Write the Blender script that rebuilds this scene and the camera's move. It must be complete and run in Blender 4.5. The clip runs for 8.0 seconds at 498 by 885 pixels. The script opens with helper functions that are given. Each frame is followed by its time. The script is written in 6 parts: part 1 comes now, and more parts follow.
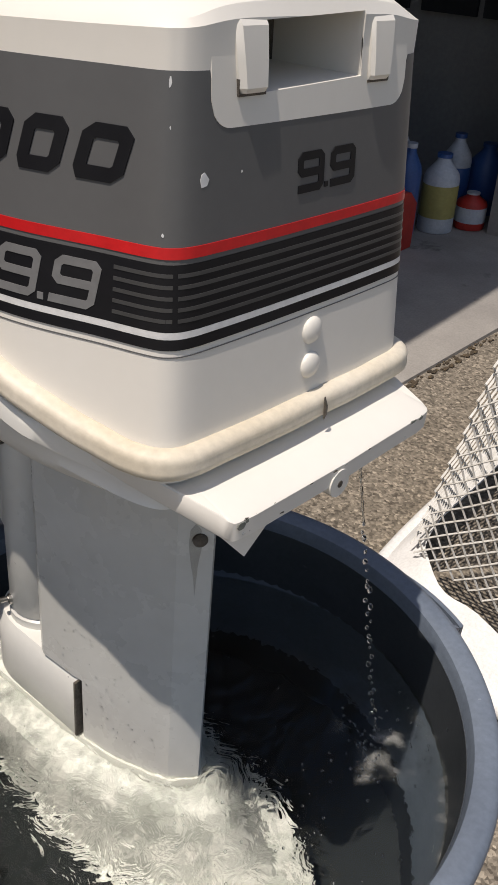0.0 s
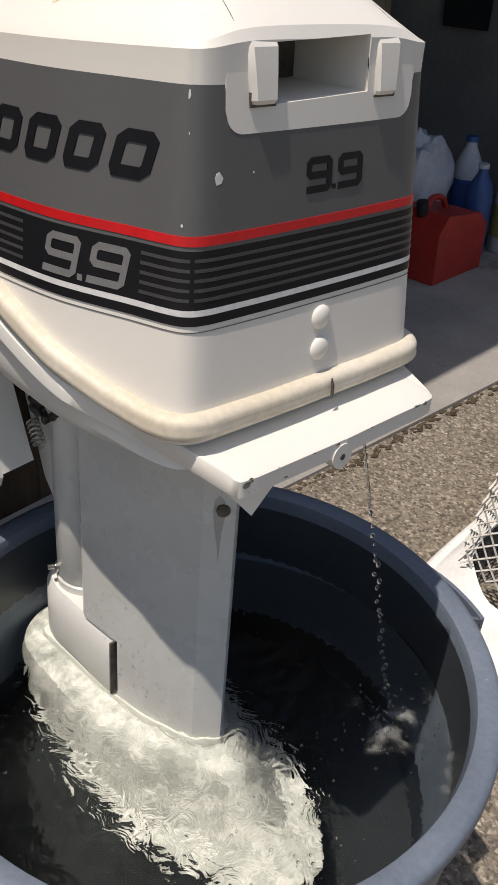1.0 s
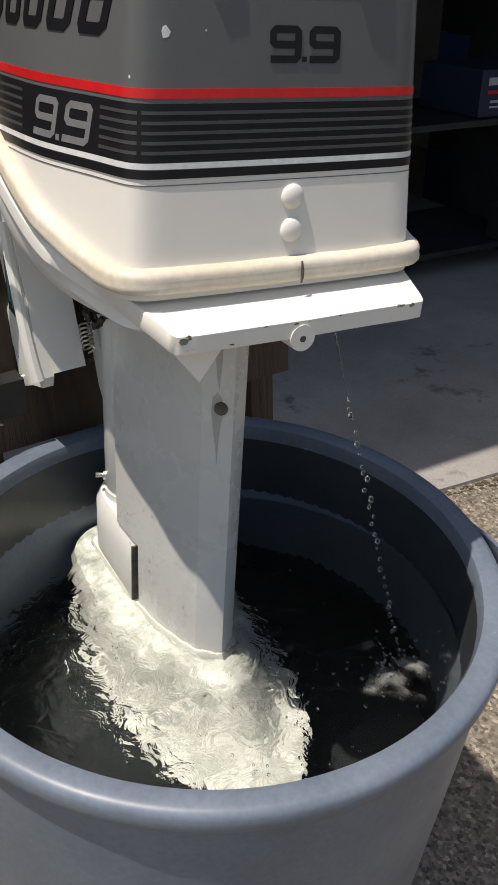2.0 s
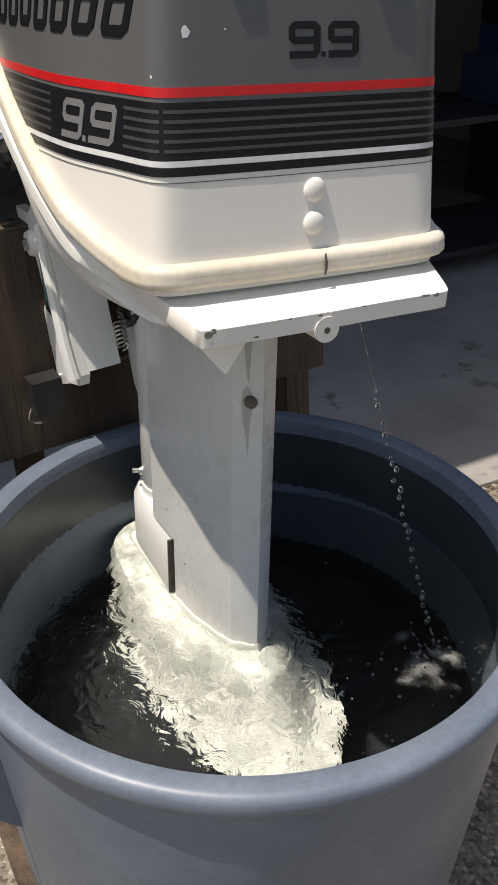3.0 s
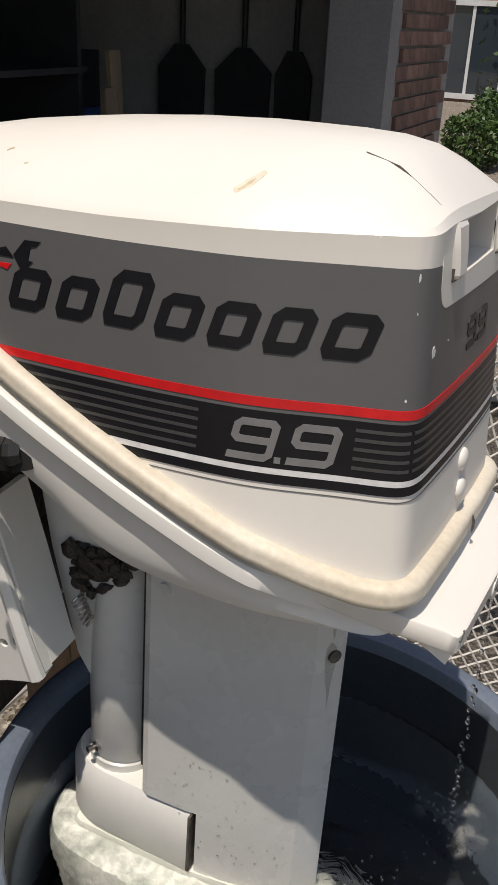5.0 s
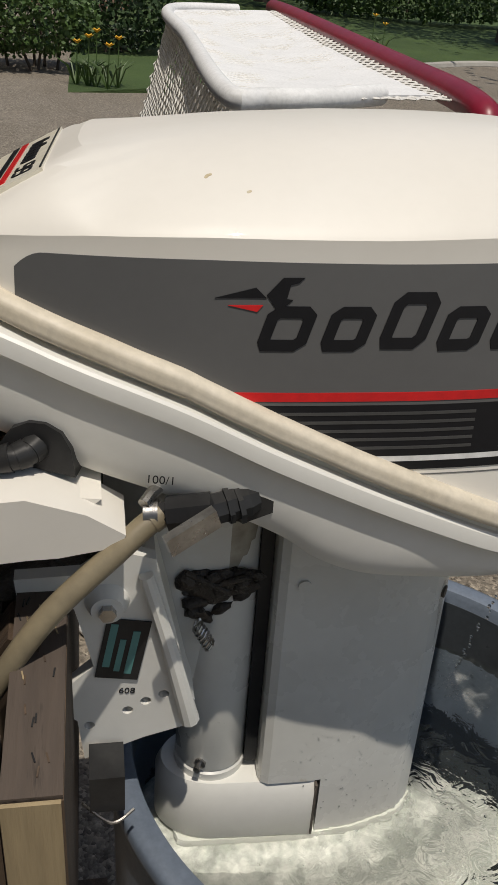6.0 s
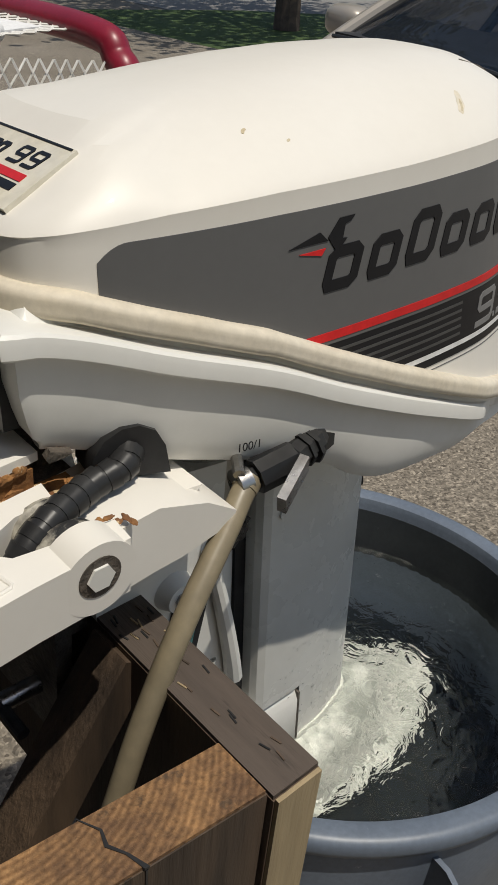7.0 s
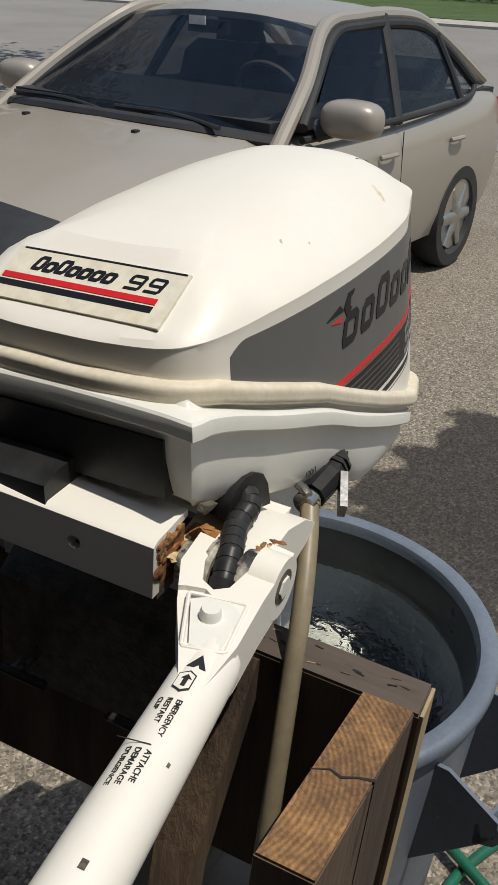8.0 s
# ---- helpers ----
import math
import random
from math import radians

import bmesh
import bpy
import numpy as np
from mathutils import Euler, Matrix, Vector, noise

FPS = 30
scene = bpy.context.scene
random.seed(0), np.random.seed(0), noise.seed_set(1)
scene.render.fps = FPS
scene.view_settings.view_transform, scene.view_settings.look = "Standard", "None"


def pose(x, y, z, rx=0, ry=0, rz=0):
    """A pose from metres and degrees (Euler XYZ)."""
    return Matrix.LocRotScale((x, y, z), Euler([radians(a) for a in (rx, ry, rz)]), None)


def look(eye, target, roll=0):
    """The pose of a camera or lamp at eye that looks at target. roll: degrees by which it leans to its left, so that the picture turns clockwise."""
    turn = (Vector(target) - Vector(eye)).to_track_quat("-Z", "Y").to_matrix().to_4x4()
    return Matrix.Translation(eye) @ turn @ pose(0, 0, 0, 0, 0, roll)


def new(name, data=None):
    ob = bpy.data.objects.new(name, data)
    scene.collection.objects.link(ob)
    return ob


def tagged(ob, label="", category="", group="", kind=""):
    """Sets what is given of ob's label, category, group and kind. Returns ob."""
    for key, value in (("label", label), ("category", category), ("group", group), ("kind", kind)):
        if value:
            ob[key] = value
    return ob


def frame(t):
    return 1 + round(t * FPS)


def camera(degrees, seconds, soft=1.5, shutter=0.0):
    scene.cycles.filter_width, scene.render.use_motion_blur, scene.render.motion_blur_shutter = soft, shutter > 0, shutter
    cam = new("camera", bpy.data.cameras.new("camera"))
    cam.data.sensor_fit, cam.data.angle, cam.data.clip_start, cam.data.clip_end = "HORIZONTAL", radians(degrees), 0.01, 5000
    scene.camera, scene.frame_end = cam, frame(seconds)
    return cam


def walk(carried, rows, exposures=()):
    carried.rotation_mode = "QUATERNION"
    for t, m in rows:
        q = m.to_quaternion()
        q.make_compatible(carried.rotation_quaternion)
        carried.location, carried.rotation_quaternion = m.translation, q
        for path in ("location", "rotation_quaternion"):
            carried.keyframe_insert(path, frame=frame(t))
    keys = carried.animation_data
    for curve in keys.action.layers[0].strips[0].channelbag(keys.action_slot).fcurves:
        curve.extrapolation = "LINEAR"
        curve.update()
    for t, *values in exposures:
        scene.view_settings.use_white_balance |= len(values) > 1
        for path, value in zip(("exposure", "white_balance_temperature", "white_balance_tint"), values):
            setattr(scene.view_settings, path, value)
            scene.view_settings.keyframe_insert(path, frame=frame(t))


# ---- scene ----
cam = camera(30.8, 8.0)
PATH = [
    (0, (0.41, -0.449, 1.446), (-0.621, 0.905, 0.395), 3.2),
    (0.5, (0.499, -0.458, 1.461), (-0.639, 0.839, 0.45), 3.6),
    (1, (0.493, -0.481, 1.457), (-0.672, 0.784, 0.434), 2.6),
    (1.5, (0.581, -0.432, 1.44), (-0.769, 0.663, 0.449), 2.9),
    (1.7, (0.627, -0.396, 1.402), (-0.799, 0.601, 0.416), 2.9),
    (2.8, (0.696, -0.355, 1.336), (-0.864, 0.471, 0.396), -1.4),
    (3, (0.688, -0.364, 1.361), (-0.855, 0.465, 0.396), -1.2),
    (3.5, (0.626, -0.451, 1.425), (-0.778, 0.54, 0.401), 0.3),
    (4, (0.501, -0.612, 1.459), (-0.685, 0.65, 0.459), 2.9),
    (4.2, (0.459, -0.66, 1.475), (-0.636, 0.691, 0.487), 3.5),
    (5.3, (0.062, -0.622, 1.511), (-0.394, 1.126, 0.654), 2.7),
    (5.5, (-0.043, -0.626, 1.524), (-0.28, 1.142, 0.621), 3.1),
    (6, (-0.303, -0.661, 1.541), (0.031, 1.047, 0.556), 4.2),
    (6.5, (-0.493, -0.579, 1.518), (0.309, 0.954, 0.514), 4.3),
    (7, (-0.621, -0.512, 1.537), (0.55, 0.717, 0.48), 3.1),
    (7.5, (-0.817, -0.48, 1.594), (0.602, 0.452, 0.537), 3.4),
    (8, (-0.912, -0.375, 1.626), (0.669, 0.361, 0.647), 2.1),
]
# the clip's camera meters its picture: seconds, stops, kelvin, tint
LIGHT_METER = [(0, 0.05, 6850, 14), (1, 0.08, 6850, 14), (1.7, 0.26, 6850, 12), (3.0, 0.46, 6900, 12), (3.5, 0.45, 6900, 12), (4.2, 0.14, 6850, 14), (5.3, -0.05, 6850, 13), (6.0, -0.32, 6800, 10), (6.7, -0.22, 6750, 9), (7.5, -0.2, 6700, 8), (8, -0.06, 6700, 8)]
walk(cam, [(t, look(eye, target, roll)) for t, eye, target, roll in PATH], LIGHT_METER)

# ---- light ----
SUN_AZ, SUN_EL = 270.0, 70.5   # degrees: azimuth counted from +x towards +y, elevation
world = bpy.data.worlds.new("sky")
scene.world = world
world.use_nodes = True
wn = world.node_tree.nodes
sky = wn.new("ShaderNodeTexSky")
sky.sky_type, sky.sun_disc = "NISHITA", False
sky.sun_elevation, sky.sun_rotation = radians(SUN_EL), radians(90 - SUN_AZ)
sky.air_density, sky.dust_density = 1.2, 1.6
world.node_tree.links.new(sky.outputs["Color"], wn["Background"].inputs["Color"])
wn["Background"].inputs["Strength"].default_value = 0.1
sun = new("sun", bpy.data.lights.new("sun", "SUN"))
sun.data.energy, sun.data.angle, sun.data.color = 3.8, radians(0.6), (1.0, 0.955, 0.88)
az, el = radians(SUN_AZ), radians(SUN_EL)
sun.matrix_basis = look((10 * math.cos(az) * math.cos(el), 10 * math.sin(az) * math.cos(el), 10 * math.sin(el)), (0, 0, 0))


# ---- materials ----
def surface(name, colour, rough=0.5, second=None, scale=6.0, grain=60.0, bump=0.15, metal=0.0, coat=0.0, stain=None, stain_scale=9.0,
            stain_at=0.62, stretch=(1, 1, 1), depth=0.002, spec=0.5, mottle=0.12):
    """Paint, plastic, stone or wood: two scales of colour change, fine relief, and a stain that breaks through in patches."""
    m = bpy.data.materials.new(name)
    m.use_nodes = True
    nt, n = m.node_tree, m.node_tree.nodes
    p = n["Principled BSDF"]
    at = n.new("ShaderNodeTexCoord")
    grid = n.new("ShaderNodeMapping")
    grid.inputs["Scale"].default_value = stretch
    nt.links.new(at.outputs["Object"], grid.inputs["Vector"])

    def cloud(size, detail=5.0, roughness=0.6):
        c = n.new("ShaderNodeTexNoise")
        c.inputs["Scale"].default_value, c.inputs["Detail"].default_value, c.inputs["Roughness"].default_value = size, detail, roughness
        nt.links.new(grid.outputs["Vector"], c.inputs["Vector"])
        return c.outputs["Fac"]

    def ramp(fac, a, b, ca, cb):
        r = n.new("ShaderNodeValToRGB")
        r.color_ramp.elements[0].position, r.color_ramp.elements[1].position = a, b
        r.color_ramp.elements[0].color, r.color_ramp.elements[1].color = (*ca, 1), (*cb, 1)
        nt.links.new(fac, r.inputs["Fac"])
        return r.outputs["Color"]

    def mix(fac, a, b, mode="MIX"):
        x = n.new("ShaderNodeMix")
        x.data_type, x.blend_type = "RGBA", mode
        for socket, value in ((x.inputs["Factor"], fac), (x.inputs["A"], a), (x.inputs["B"], b)):
            if isinstance(value, (int, float)):
                socket.default_value = value
            else:
                nt.links.new(value, socket)
        return x.outputs["Result"]

    second = second or tuple(c * 0.86 for c in colour)
    broad = ramp(cloud(scale), 0.36, 0.66, second, colour)
    fine = ramp(cloud(grain, 3.0), 0.3, 0.72, (1 - mottle,) * 3, (1 + 0.6 * mottle,) * 3)
    out = mix(1.0, broad, fine, "MULTIPLY")
    if stain:
        mask = ramp(cloud(stain_scale, 8.0, 0.68), stain_at, stain_at + 0.07, (0, 0, 0), (1, 1, 1))
        tint = n.new("ShaderNodeRGB")
        tint.outputs[0].default_value = (*stain, 1)
        out = mix(mask, out, tint.outputs[0])
    nt.links.new(out, p.inputs["Base Color"])
    wear = n.new("ShaderNodeMapRange")
    wear.inputs["To Min"].default_value, wear.inputs["To Max"].default_value = max(0.03, rough - 0.08), min(1.0, rough + 0.1)
    nt.links.new(cloud(scale * 2.3), wear.inputs["Value"])
    nt.links.new(wear.outputs["Result"], p.inputs["Roughness"])
    p.inputs["Metallic"].default_value = metal
    p.inputs["Coat Weight"].default_value = coat
    p.inputs["Specular IOR Level"].default_value = spec
    if bump:
        b = n.new("ShaderNodeBump")
        b.inputs["Strength"].default_value, b.inputs["Distance"].default_value = bump, depth
        nt.links.new(cloud(grain, 4.0), b.inputs["Height"])
        nt.links.new(b.outputs["Normal"], p.inputs["Normal"])
    return m


WHITE = surface("white_paint", (0.765, 0.735, 0.675), 0.44, (0.735, 0.7, 0.63), 3, 90, 0.015, coat=0.08, stain=(0.6, 0.53, 0.4), stain_scale=13, stain_at=0.735, mottle=0.012)
CHALK = surface("chalky_white_paint", (0.74, 0.73, 0.69), 0.4, (0.69, 0.68, 0.63), 6, 80, 0.03, stain=(0.4, 0.33, 0.22), stain_scale=24, stain_at=0.74, mottle=0.02)
LEG = surface("leg_paint", (0.64, 0.635, 0.6), 0.27, (0.56, 0.55, 0.51), 6, 70, 0.03, stain=(0.4, 0.33, 0.22), stain_scale=15, stain_at=0.69, mottle=0.02)
GREY = surface("grey_decal", (0.112, 0.112, 0.112), 0.36, (0.104, 0.104, 0.104), 5, 120, 0.01, mottle=0.03)
BLACK = surface("black_decal", (0.009, 0.009, 0.011), 0.36, (0.012, 0.012, 0.014), 9, 120, 0.01, spec=0.25)
RED = surface("red_decal", (0.62, 0.012, 0.014), 0.35, (0.55, 0.012, 0.014), 9, 120, 0.02)
PALE = surface("pale_decal", (0.75, 0.75, 0.74), 0.35, None, 9, 120, 0.02)
SILVER = surface("grey_numeral_decal", (0.2, 0.2, 0.2), 0.35, None, 9, 120, 0.02)
SEAL = surface("cream_rubber", (0.7, 0.64, 0.53), 0.55, (0.61, 0.54, 0.42), 9, 150, 0.2, stain=(0.24, 0.18, 0.11), stain_scale=42, stain_at=0.68, mottle=0.1, depth=0.001)
CANP = surface("grey_plastic", (0.15, 0.18, 0.225), 0.42, (0.115, 0.14, 0.18), 8, 160, 0.12, stain=(0.38, 0.4, 0.42), stain_scale=30, stain_at=0.675, depth=0.001)
# plastic and print; also the black that stands in for shade in recesses
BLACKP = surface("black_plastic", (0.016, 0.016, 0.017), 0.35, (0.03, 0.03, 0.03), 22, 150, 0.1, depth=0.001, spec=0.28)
RUBBER = surface("hose_rubber", (0.24, 0.2, 0.13), 0.42, (0.18, 0.15, 0.1), 20, 90, 0.05)
STEEL = surface("steel", (0.55, 0.54, 0.52), 0.28, (0.4, 0.38, 0.36), 60, 200, 0.1, metal=1.0)
RUST = surface("rust", (0.36, 0.17, 0.05), 0.85, (0.16, 0.07, 0.03), 60, 160, 0.6, stain=(0.6, 0.5, 0.33), stain_scale=70, stain_at=0.6)
# oily dirt; it also paints shade in gaps and under the beam
GRIME_SHADE = surface("oily_grime", (0.05, 0.042, 0.033), 0.55, (0.12, 0.1, 0.08), 60, 200, 0.8, depth=0.004)


# ---- building tools ----
def part(name, bm, material, parent=None, label="", sharp=35.0):
    """Links a bmesh as one mesh object, under a thing or a part."""
    bmesh.ops.recalc_face_normals(bm, faces=bm.faces)
    for f in bm.faces:
        f.smooth = True
    for e in bm.edges:
        e.smooth = len(e.link_faces) == 2 and e.calc_face_angle(0.0) < radians(sharp)
    data = bpy.data.meshes.new(name)
    bm.to_mesh(data)
    bm.free()
    data.materials.append(material)
    ob = new(name, data)
    ob.parent = parent
    return tagged(ob, label) if label else ob


def thing(name, label, category, group="", kind="", at=(0, 0, 0)):
    ob = new(name)
    ob.location = at
    ob.empty_display_size = 0.05
    return tagged(ob, label, category, group, kind)


def under(ob, parent):
    """Hangs ob under a parent that stands off the origin, leaving it where it is."""
    ob.parent = parent
    ob.matrix_parent_inverse = Matrix.Translation(parent.location).inverted()
    return ob


def loft(rings, caps=True, closed=True, bm=None, ring_closed=False):
    """A skin through rings of points, all with as many points."""
    bm = bm or bmesh.new()
    rows = [[bm.verts.new(p) for p in ring] for ring in rings]
    n = len(rows[0])
    pairs = list(zip(rows, rows[1:])) + ([(rows[-1], rows[0])] if ring_closed else [])
    for a, b in pairs:
        for i in range(n if closed else n - 1):
            j = (i + 1) % n
            bm.faces.new((a[i], a[j], b[j], b[i]))
    if caps and closed and not ring_closed:
        bm.faces.new(rows[0][::-1])
        bm.faces.new(rows[-1])
    return bm


def soften(bm, width, segments=2, angle=30.0):
    edges = [e for e in bm.edges if len(e.link_faces) == 2 and e.calc_face_angle(0.0) > radians(angle)]
    bmesh.ops.bevel(bm, geom=edges, offset=width, offset_type="OFFSET", segments=segments, profile=0.6, affect="EDGES", clamp_overlap=True)
    return bm


def block(lo, hi, width=0.0, segments=2, turn=None, bm=None):
    """A box from one corner to the other, with rounded edges; turn: a matrix laid on it."""
    (x0, y0, z0), (x1, y1, z1) = lo, hi
    rings = [[(x0, y0, z), (x1, y0, z), (x1, y1, z), (x0, y1, z)] for z in (z0, z1)]
    own = loft(rings)
    if width:
        soften(own, width, segments)
    if turn:
        own.transform(turn)
    if bm is None:
        return own
    join(bm, own)
    return bm


def join(bm, other):
    data = bpy.data.meshes.new("join")
    other.to_mesh(data)
    other.free()
    bm.from_mesh(data)
    bpy.data.meshes.remove(data)
    return bm


def prism(outline, axis, a, b, width=0.0, segments=2, bm=None):
    """A flat outline in the plane across an axis, drawn out from a to b along it."""
    put = {"x": lambda u, v, w: (w, u, v), "y": lambda u, v, w: (u, w, v), "z": lambda u, v, w: (u, v, w)}[axis]
    own = loft([[put(u, v, w) for u, v in outline] for w in (a, b)])
    if width:
        soften(own, width, segments)
    return own if bm is None else join(bm, own)


def spline(points, steps=8, closed=False):
    """A smooth line through the points."""
    p = [Vector(q) for q in points]
    n = len(p)
    out = []
    for i in range(n if closed else n - 1):
        a, b, c, d = (p[(i + k) % n] if closed else p[min(max(i + k, 0), n - 1)] for k in (-1, 0, 1, 2))
        for s in range(steps):
            t = s / steps
            out.append(0.5 * (2 * b + (c - a) * t + (2 * a - 5 * b + 4 * c - d) * t * t + (3 * b - a - 3 * c + d) * t ** 3))
    if not closed:
        out.append(p[-1])
    return out


def pipe(points, radius, sides=12, closed=False, bm=None, flat=1.0):
    """A round bar along a line; radius: a number or one for each point."""
    p = [Vector(q) for q in points]
    n = len(p)
    r = radius if isinstance(radius, (list, tuple)) else [radius] * n
    side = Vector((0, 0, 1)) if abs((p[1] - p[0]).normalized().z) < 0.9 else Vector((1, 0, 0))
    rings = []
    for i in range(n):
        d = (p[(i + 1) % n] - p[i - 1]) if closed else (p[min(i + 1, n - 1)] - p[max(i - 1, 0)])
        d.normalize()
        side = (side - d * side.dot(d)).normalized()
        other = d.cross(side)
        rings.append([p[i] + r[i] * (flat * math.cos(2 * math.pi * k / sides) * other + math.sin(2 * math.pi * k / sides) * side) for k in range(sides)])
    own = loft(rings, caps=not closed, ring_closed=closed)
    return own if bm is None else join(bm, own)


def turned(profile, n=48, centre=(0, 0), bm=None, closed=False):
    """A profile of (radius, height) turned round an upright axis."""
    rings = [[(centre[0] + r * math.cos(2 * math.pi * k / n), centre[1] + r * math.sin(2 * math.pi * k / n), z) for k in range(n)] for r, z in profile]
    own = loft(rings, caps=not closed, ring_closed=closed)
    return own if bm is None else join(bm, own)


def cut(ob, bm):
    """Takes the solid bm out of ob for good."""
    bmesh.ops.recalc_face_normals(bm, faces=bm.faces)
    data = bpy.data.meshes.new("cutter")
    bm.to_mesh(data)
    bm.free()
    tool = new("cutter", data)
    mod = ob.modifiers.new("cut", "BOOLEAN")
    mod.operation, mod.object, mod.solver = "DIFFERENCE", tool, "EXACT"
    bpy.context.view_layer.update()
    made = bpy.data.meshes.new_from_object(ob.evaluated_get(bpy.context.evaluated_depsgraph_get()))
    ob.modifiers.clear()
    old, ob.data = ob.data, made
    made.name = old.name
    bpy.data.objects.remove(tool)
    return ob


def lerp(table, x):
    """A value from a table of (x, value), straight from row to row."""
    return float(np.interp(x, [r[0] for r in table], [r[1] for r in table]))


# ---- ground, house and garage ----
SLOPE = 0.06


def drive_z(x):
    """Height of the drive, which falls from the garage to the road, more gently further out."""
    x = max(min(x, 8.5), -0.89)
    return -SLOPE * min(x, 1.5) - 0.04 * max(0.0, x - 1.5)


def asphalt():
    """Rough asphalt: stones of light and dark grey in a brownish binder, and one damp patch."""
    m = surface("sunlit_drive", (1, 1, 1), 0.9, (0.84, 0.82, 0.79), 1.3, 62, 0.5, depth=0.004, mottle=0.42)
    nt, n = m.node_tree, m.node_tree.nodes
    p = n["Principled BSDF"]
    tone = p.inputs["Base Color"].links[0].from_socket
    at = n.new("ShaderNodeTexCoord")
    stones, pick, ramp, mix = n.new("ShaderNodeTexVoronoi"), n.new("ShaderNodeSeparateColor"), n.new("ShaderNodeValToRGB"), n.new("ShaderNodeMix")
    stones.inputs["Scale"].default_value = 135.0
    nt.links.new(at.outputs["Object"], stones.inputs["Vector"])
    nt.links.new(stones.outputs["Color"], pick.inputs["Color"])
    e = ramp.color_ramp.elements
    e[0].position, e[0].color = 0.0, (0.1, 0.084, 0.066, 1)
    e[1].position, e[1].color = 1.0, (0.44, 0.385, 0.31, 1)
    for where, c in ((0.3, (0.19, 0.165, 0.132)), (0.65, (0.25, 0.218, 0.175)), (0.88, (0.31, 0.27, 0.217))):
        e.new(where).color = (*c, 1)
    nt.links.new(pick.outputs["Red"], ramp.inputs["Fac"])
    mix.data_type, mix.blend_type = "RGBA", "MULTIPLY"
    mix.inputs["Factor"].default_value = 1.0
    nt.links.new(ramp.outputs["Color"], mix.inputs["A"])
    nt.links.new(tone, mix.inputs["B"])
    # damp patch: an ellipse with a ragged edge
    place, far, edge, add, mask, wet = n.new("ShaderNodeMapping"), n.new("ShaderNodeVectorMath"), n.new("ShaderNodeTexNoise"), n.new("ShaderNodeMath"), n.new("ShaderNodeMapRange"), n.new("ShaderNodeMix")
    place.vector_type = "TEXTURE"
    place.inputs["Location"].default_value, place.inputs["Scale"].default_value, place.inputs["Rotation"].default_value = (1.95, 0.0, 0), (1.0, 0.45, 4.0), (0, 0, radians(-6))
    far.operation, add.operation = "LENGTH", "MULTIPLY_ADD"
    edge.inputs["Scale"].default_value, edge.inputs["Detail"].default_value = 6.0, 6.0
    nt.links.new(at.outputs["Object"], place.inputs["Vector"])
    nt.links.new(place.outputs["Vector"], far.inputs[0])
    nt.links.new(at.outputs["Object"], edge.inputs["Vector"])
    nt.links.new(edge.outputs["Fac"], add.inputs[0])
    add.inputs[1].default_value = 0.9
    nt.links.new(far.outputs["Value"], add.inputs[2])
    mask.inputs["From Min"].default_value, mask.inputs["From Max"].default_value = 1.42, 1.3
    nt.links.new(add.outputs["Value"], mask.inputs["Value"])
    wet.data_type, wet.blend_type = "RGBA", "MULTIPLY"
    wet.inputs[7].default_value = (0.2, 0.2, 0.22, 1)
    nt.links.new(mask.outputs[0], wet.inputs[0])
    nt.links.new(mix.outputs[2], wet.inputs[6])
    nt.links.new(wet.outputs[2], p.inputs["Base Color"])
    bump = p.inputs["Normal"].links[0].from_node
    nt.links.new(stones.outputs["Distance"], bump.inputs["Height"])
    bump.invert = True
    return m


ASPHALT = asphalt()
SLAB = surface("garage_concrete", (0.33, 0.31, 0.285), 0.85, (0.24, 0.225, 0.21), 3, 120, 0.3, stain=(0.14, 0.13, 0.12), stain_scale=4, stain_at=0.6)
SOIL = surface("gritty_soil", (0.11, 0.08, 0.05), 0.95, (0.05, 0.038, 0.026), 30, 160, 1.0, stain=(0.24, 0.18, 0.1), stain_scale=70, stain_at=0.56, depth=0.01)
xs = [-0.89, -0.6, -0.3, 0, 0.5, 1, 1.5, 2, 3, 4.5, 6, 8.5, 12, 20, 40, 90, 300, 900]
ys = [-900, -200, -40, -10, -4, -1, 0, 1, 2, 3.2, 5, 8, 14, 30, 90, 300, 900]
bm = loft([[(x, y, drive_z(x)) for y in ys] for x in xs], closed=False)
extra = loft([[(x, y, drive_z(-0.89) - 0.012) for y in (-900, -40, 0, 8, 40, 900)] for x in (-900, -40, -3, -0.89)], closed=False)
join(bm, extra)
ground = tagged(part("ground", bm, ASPHALT), "sunlit rough asphalt drive with a damp patch", "ground", kind="structure")

# garage slab with a dirt-filled joint in front of it
def slab_edge(y):
    """The slab's front edge runs a little askew."""
    return -0.855 + 0.055 * (y - 1.2)


bm = loft([[(x, y, z) for x, z in ((-6.6, 0.02), (-6.6, 0.075), (slab_edge(y) - 0.03, 0.068), (slab_edge(y) - 0.003, 0.061), (slab_edge(y), 0.02))] for y in [-2.4 + 0.3 * k for k in range(20)] + [4.4]])
slab = tagged(part("garage_floor", bm, SLAB), "smooth grey concrete garage floor slab", "floor", kind="structure")
b = bmesh.new()
dirt = random.Random(8)
for k in range(520):
    y, r = dirt.gauss(0, 1.2) + 1.2, dirt.uniform(0.002, 0.011)
    bmesh.ops.create_icosphere(b, subdivisions=1, radius=r, matrix=Matrix.Translation((slab_edge(y) + 0.016 + dirt.gauss(0, 0.014), y, 0.05)) @ Matrix.Diagonal((1, 1.6, 0.5, 1)))
tagged(part("joint_debris", b, SOIL), "dry soil and leaf debris in the joint of the slab", "debris", kind="stuff")

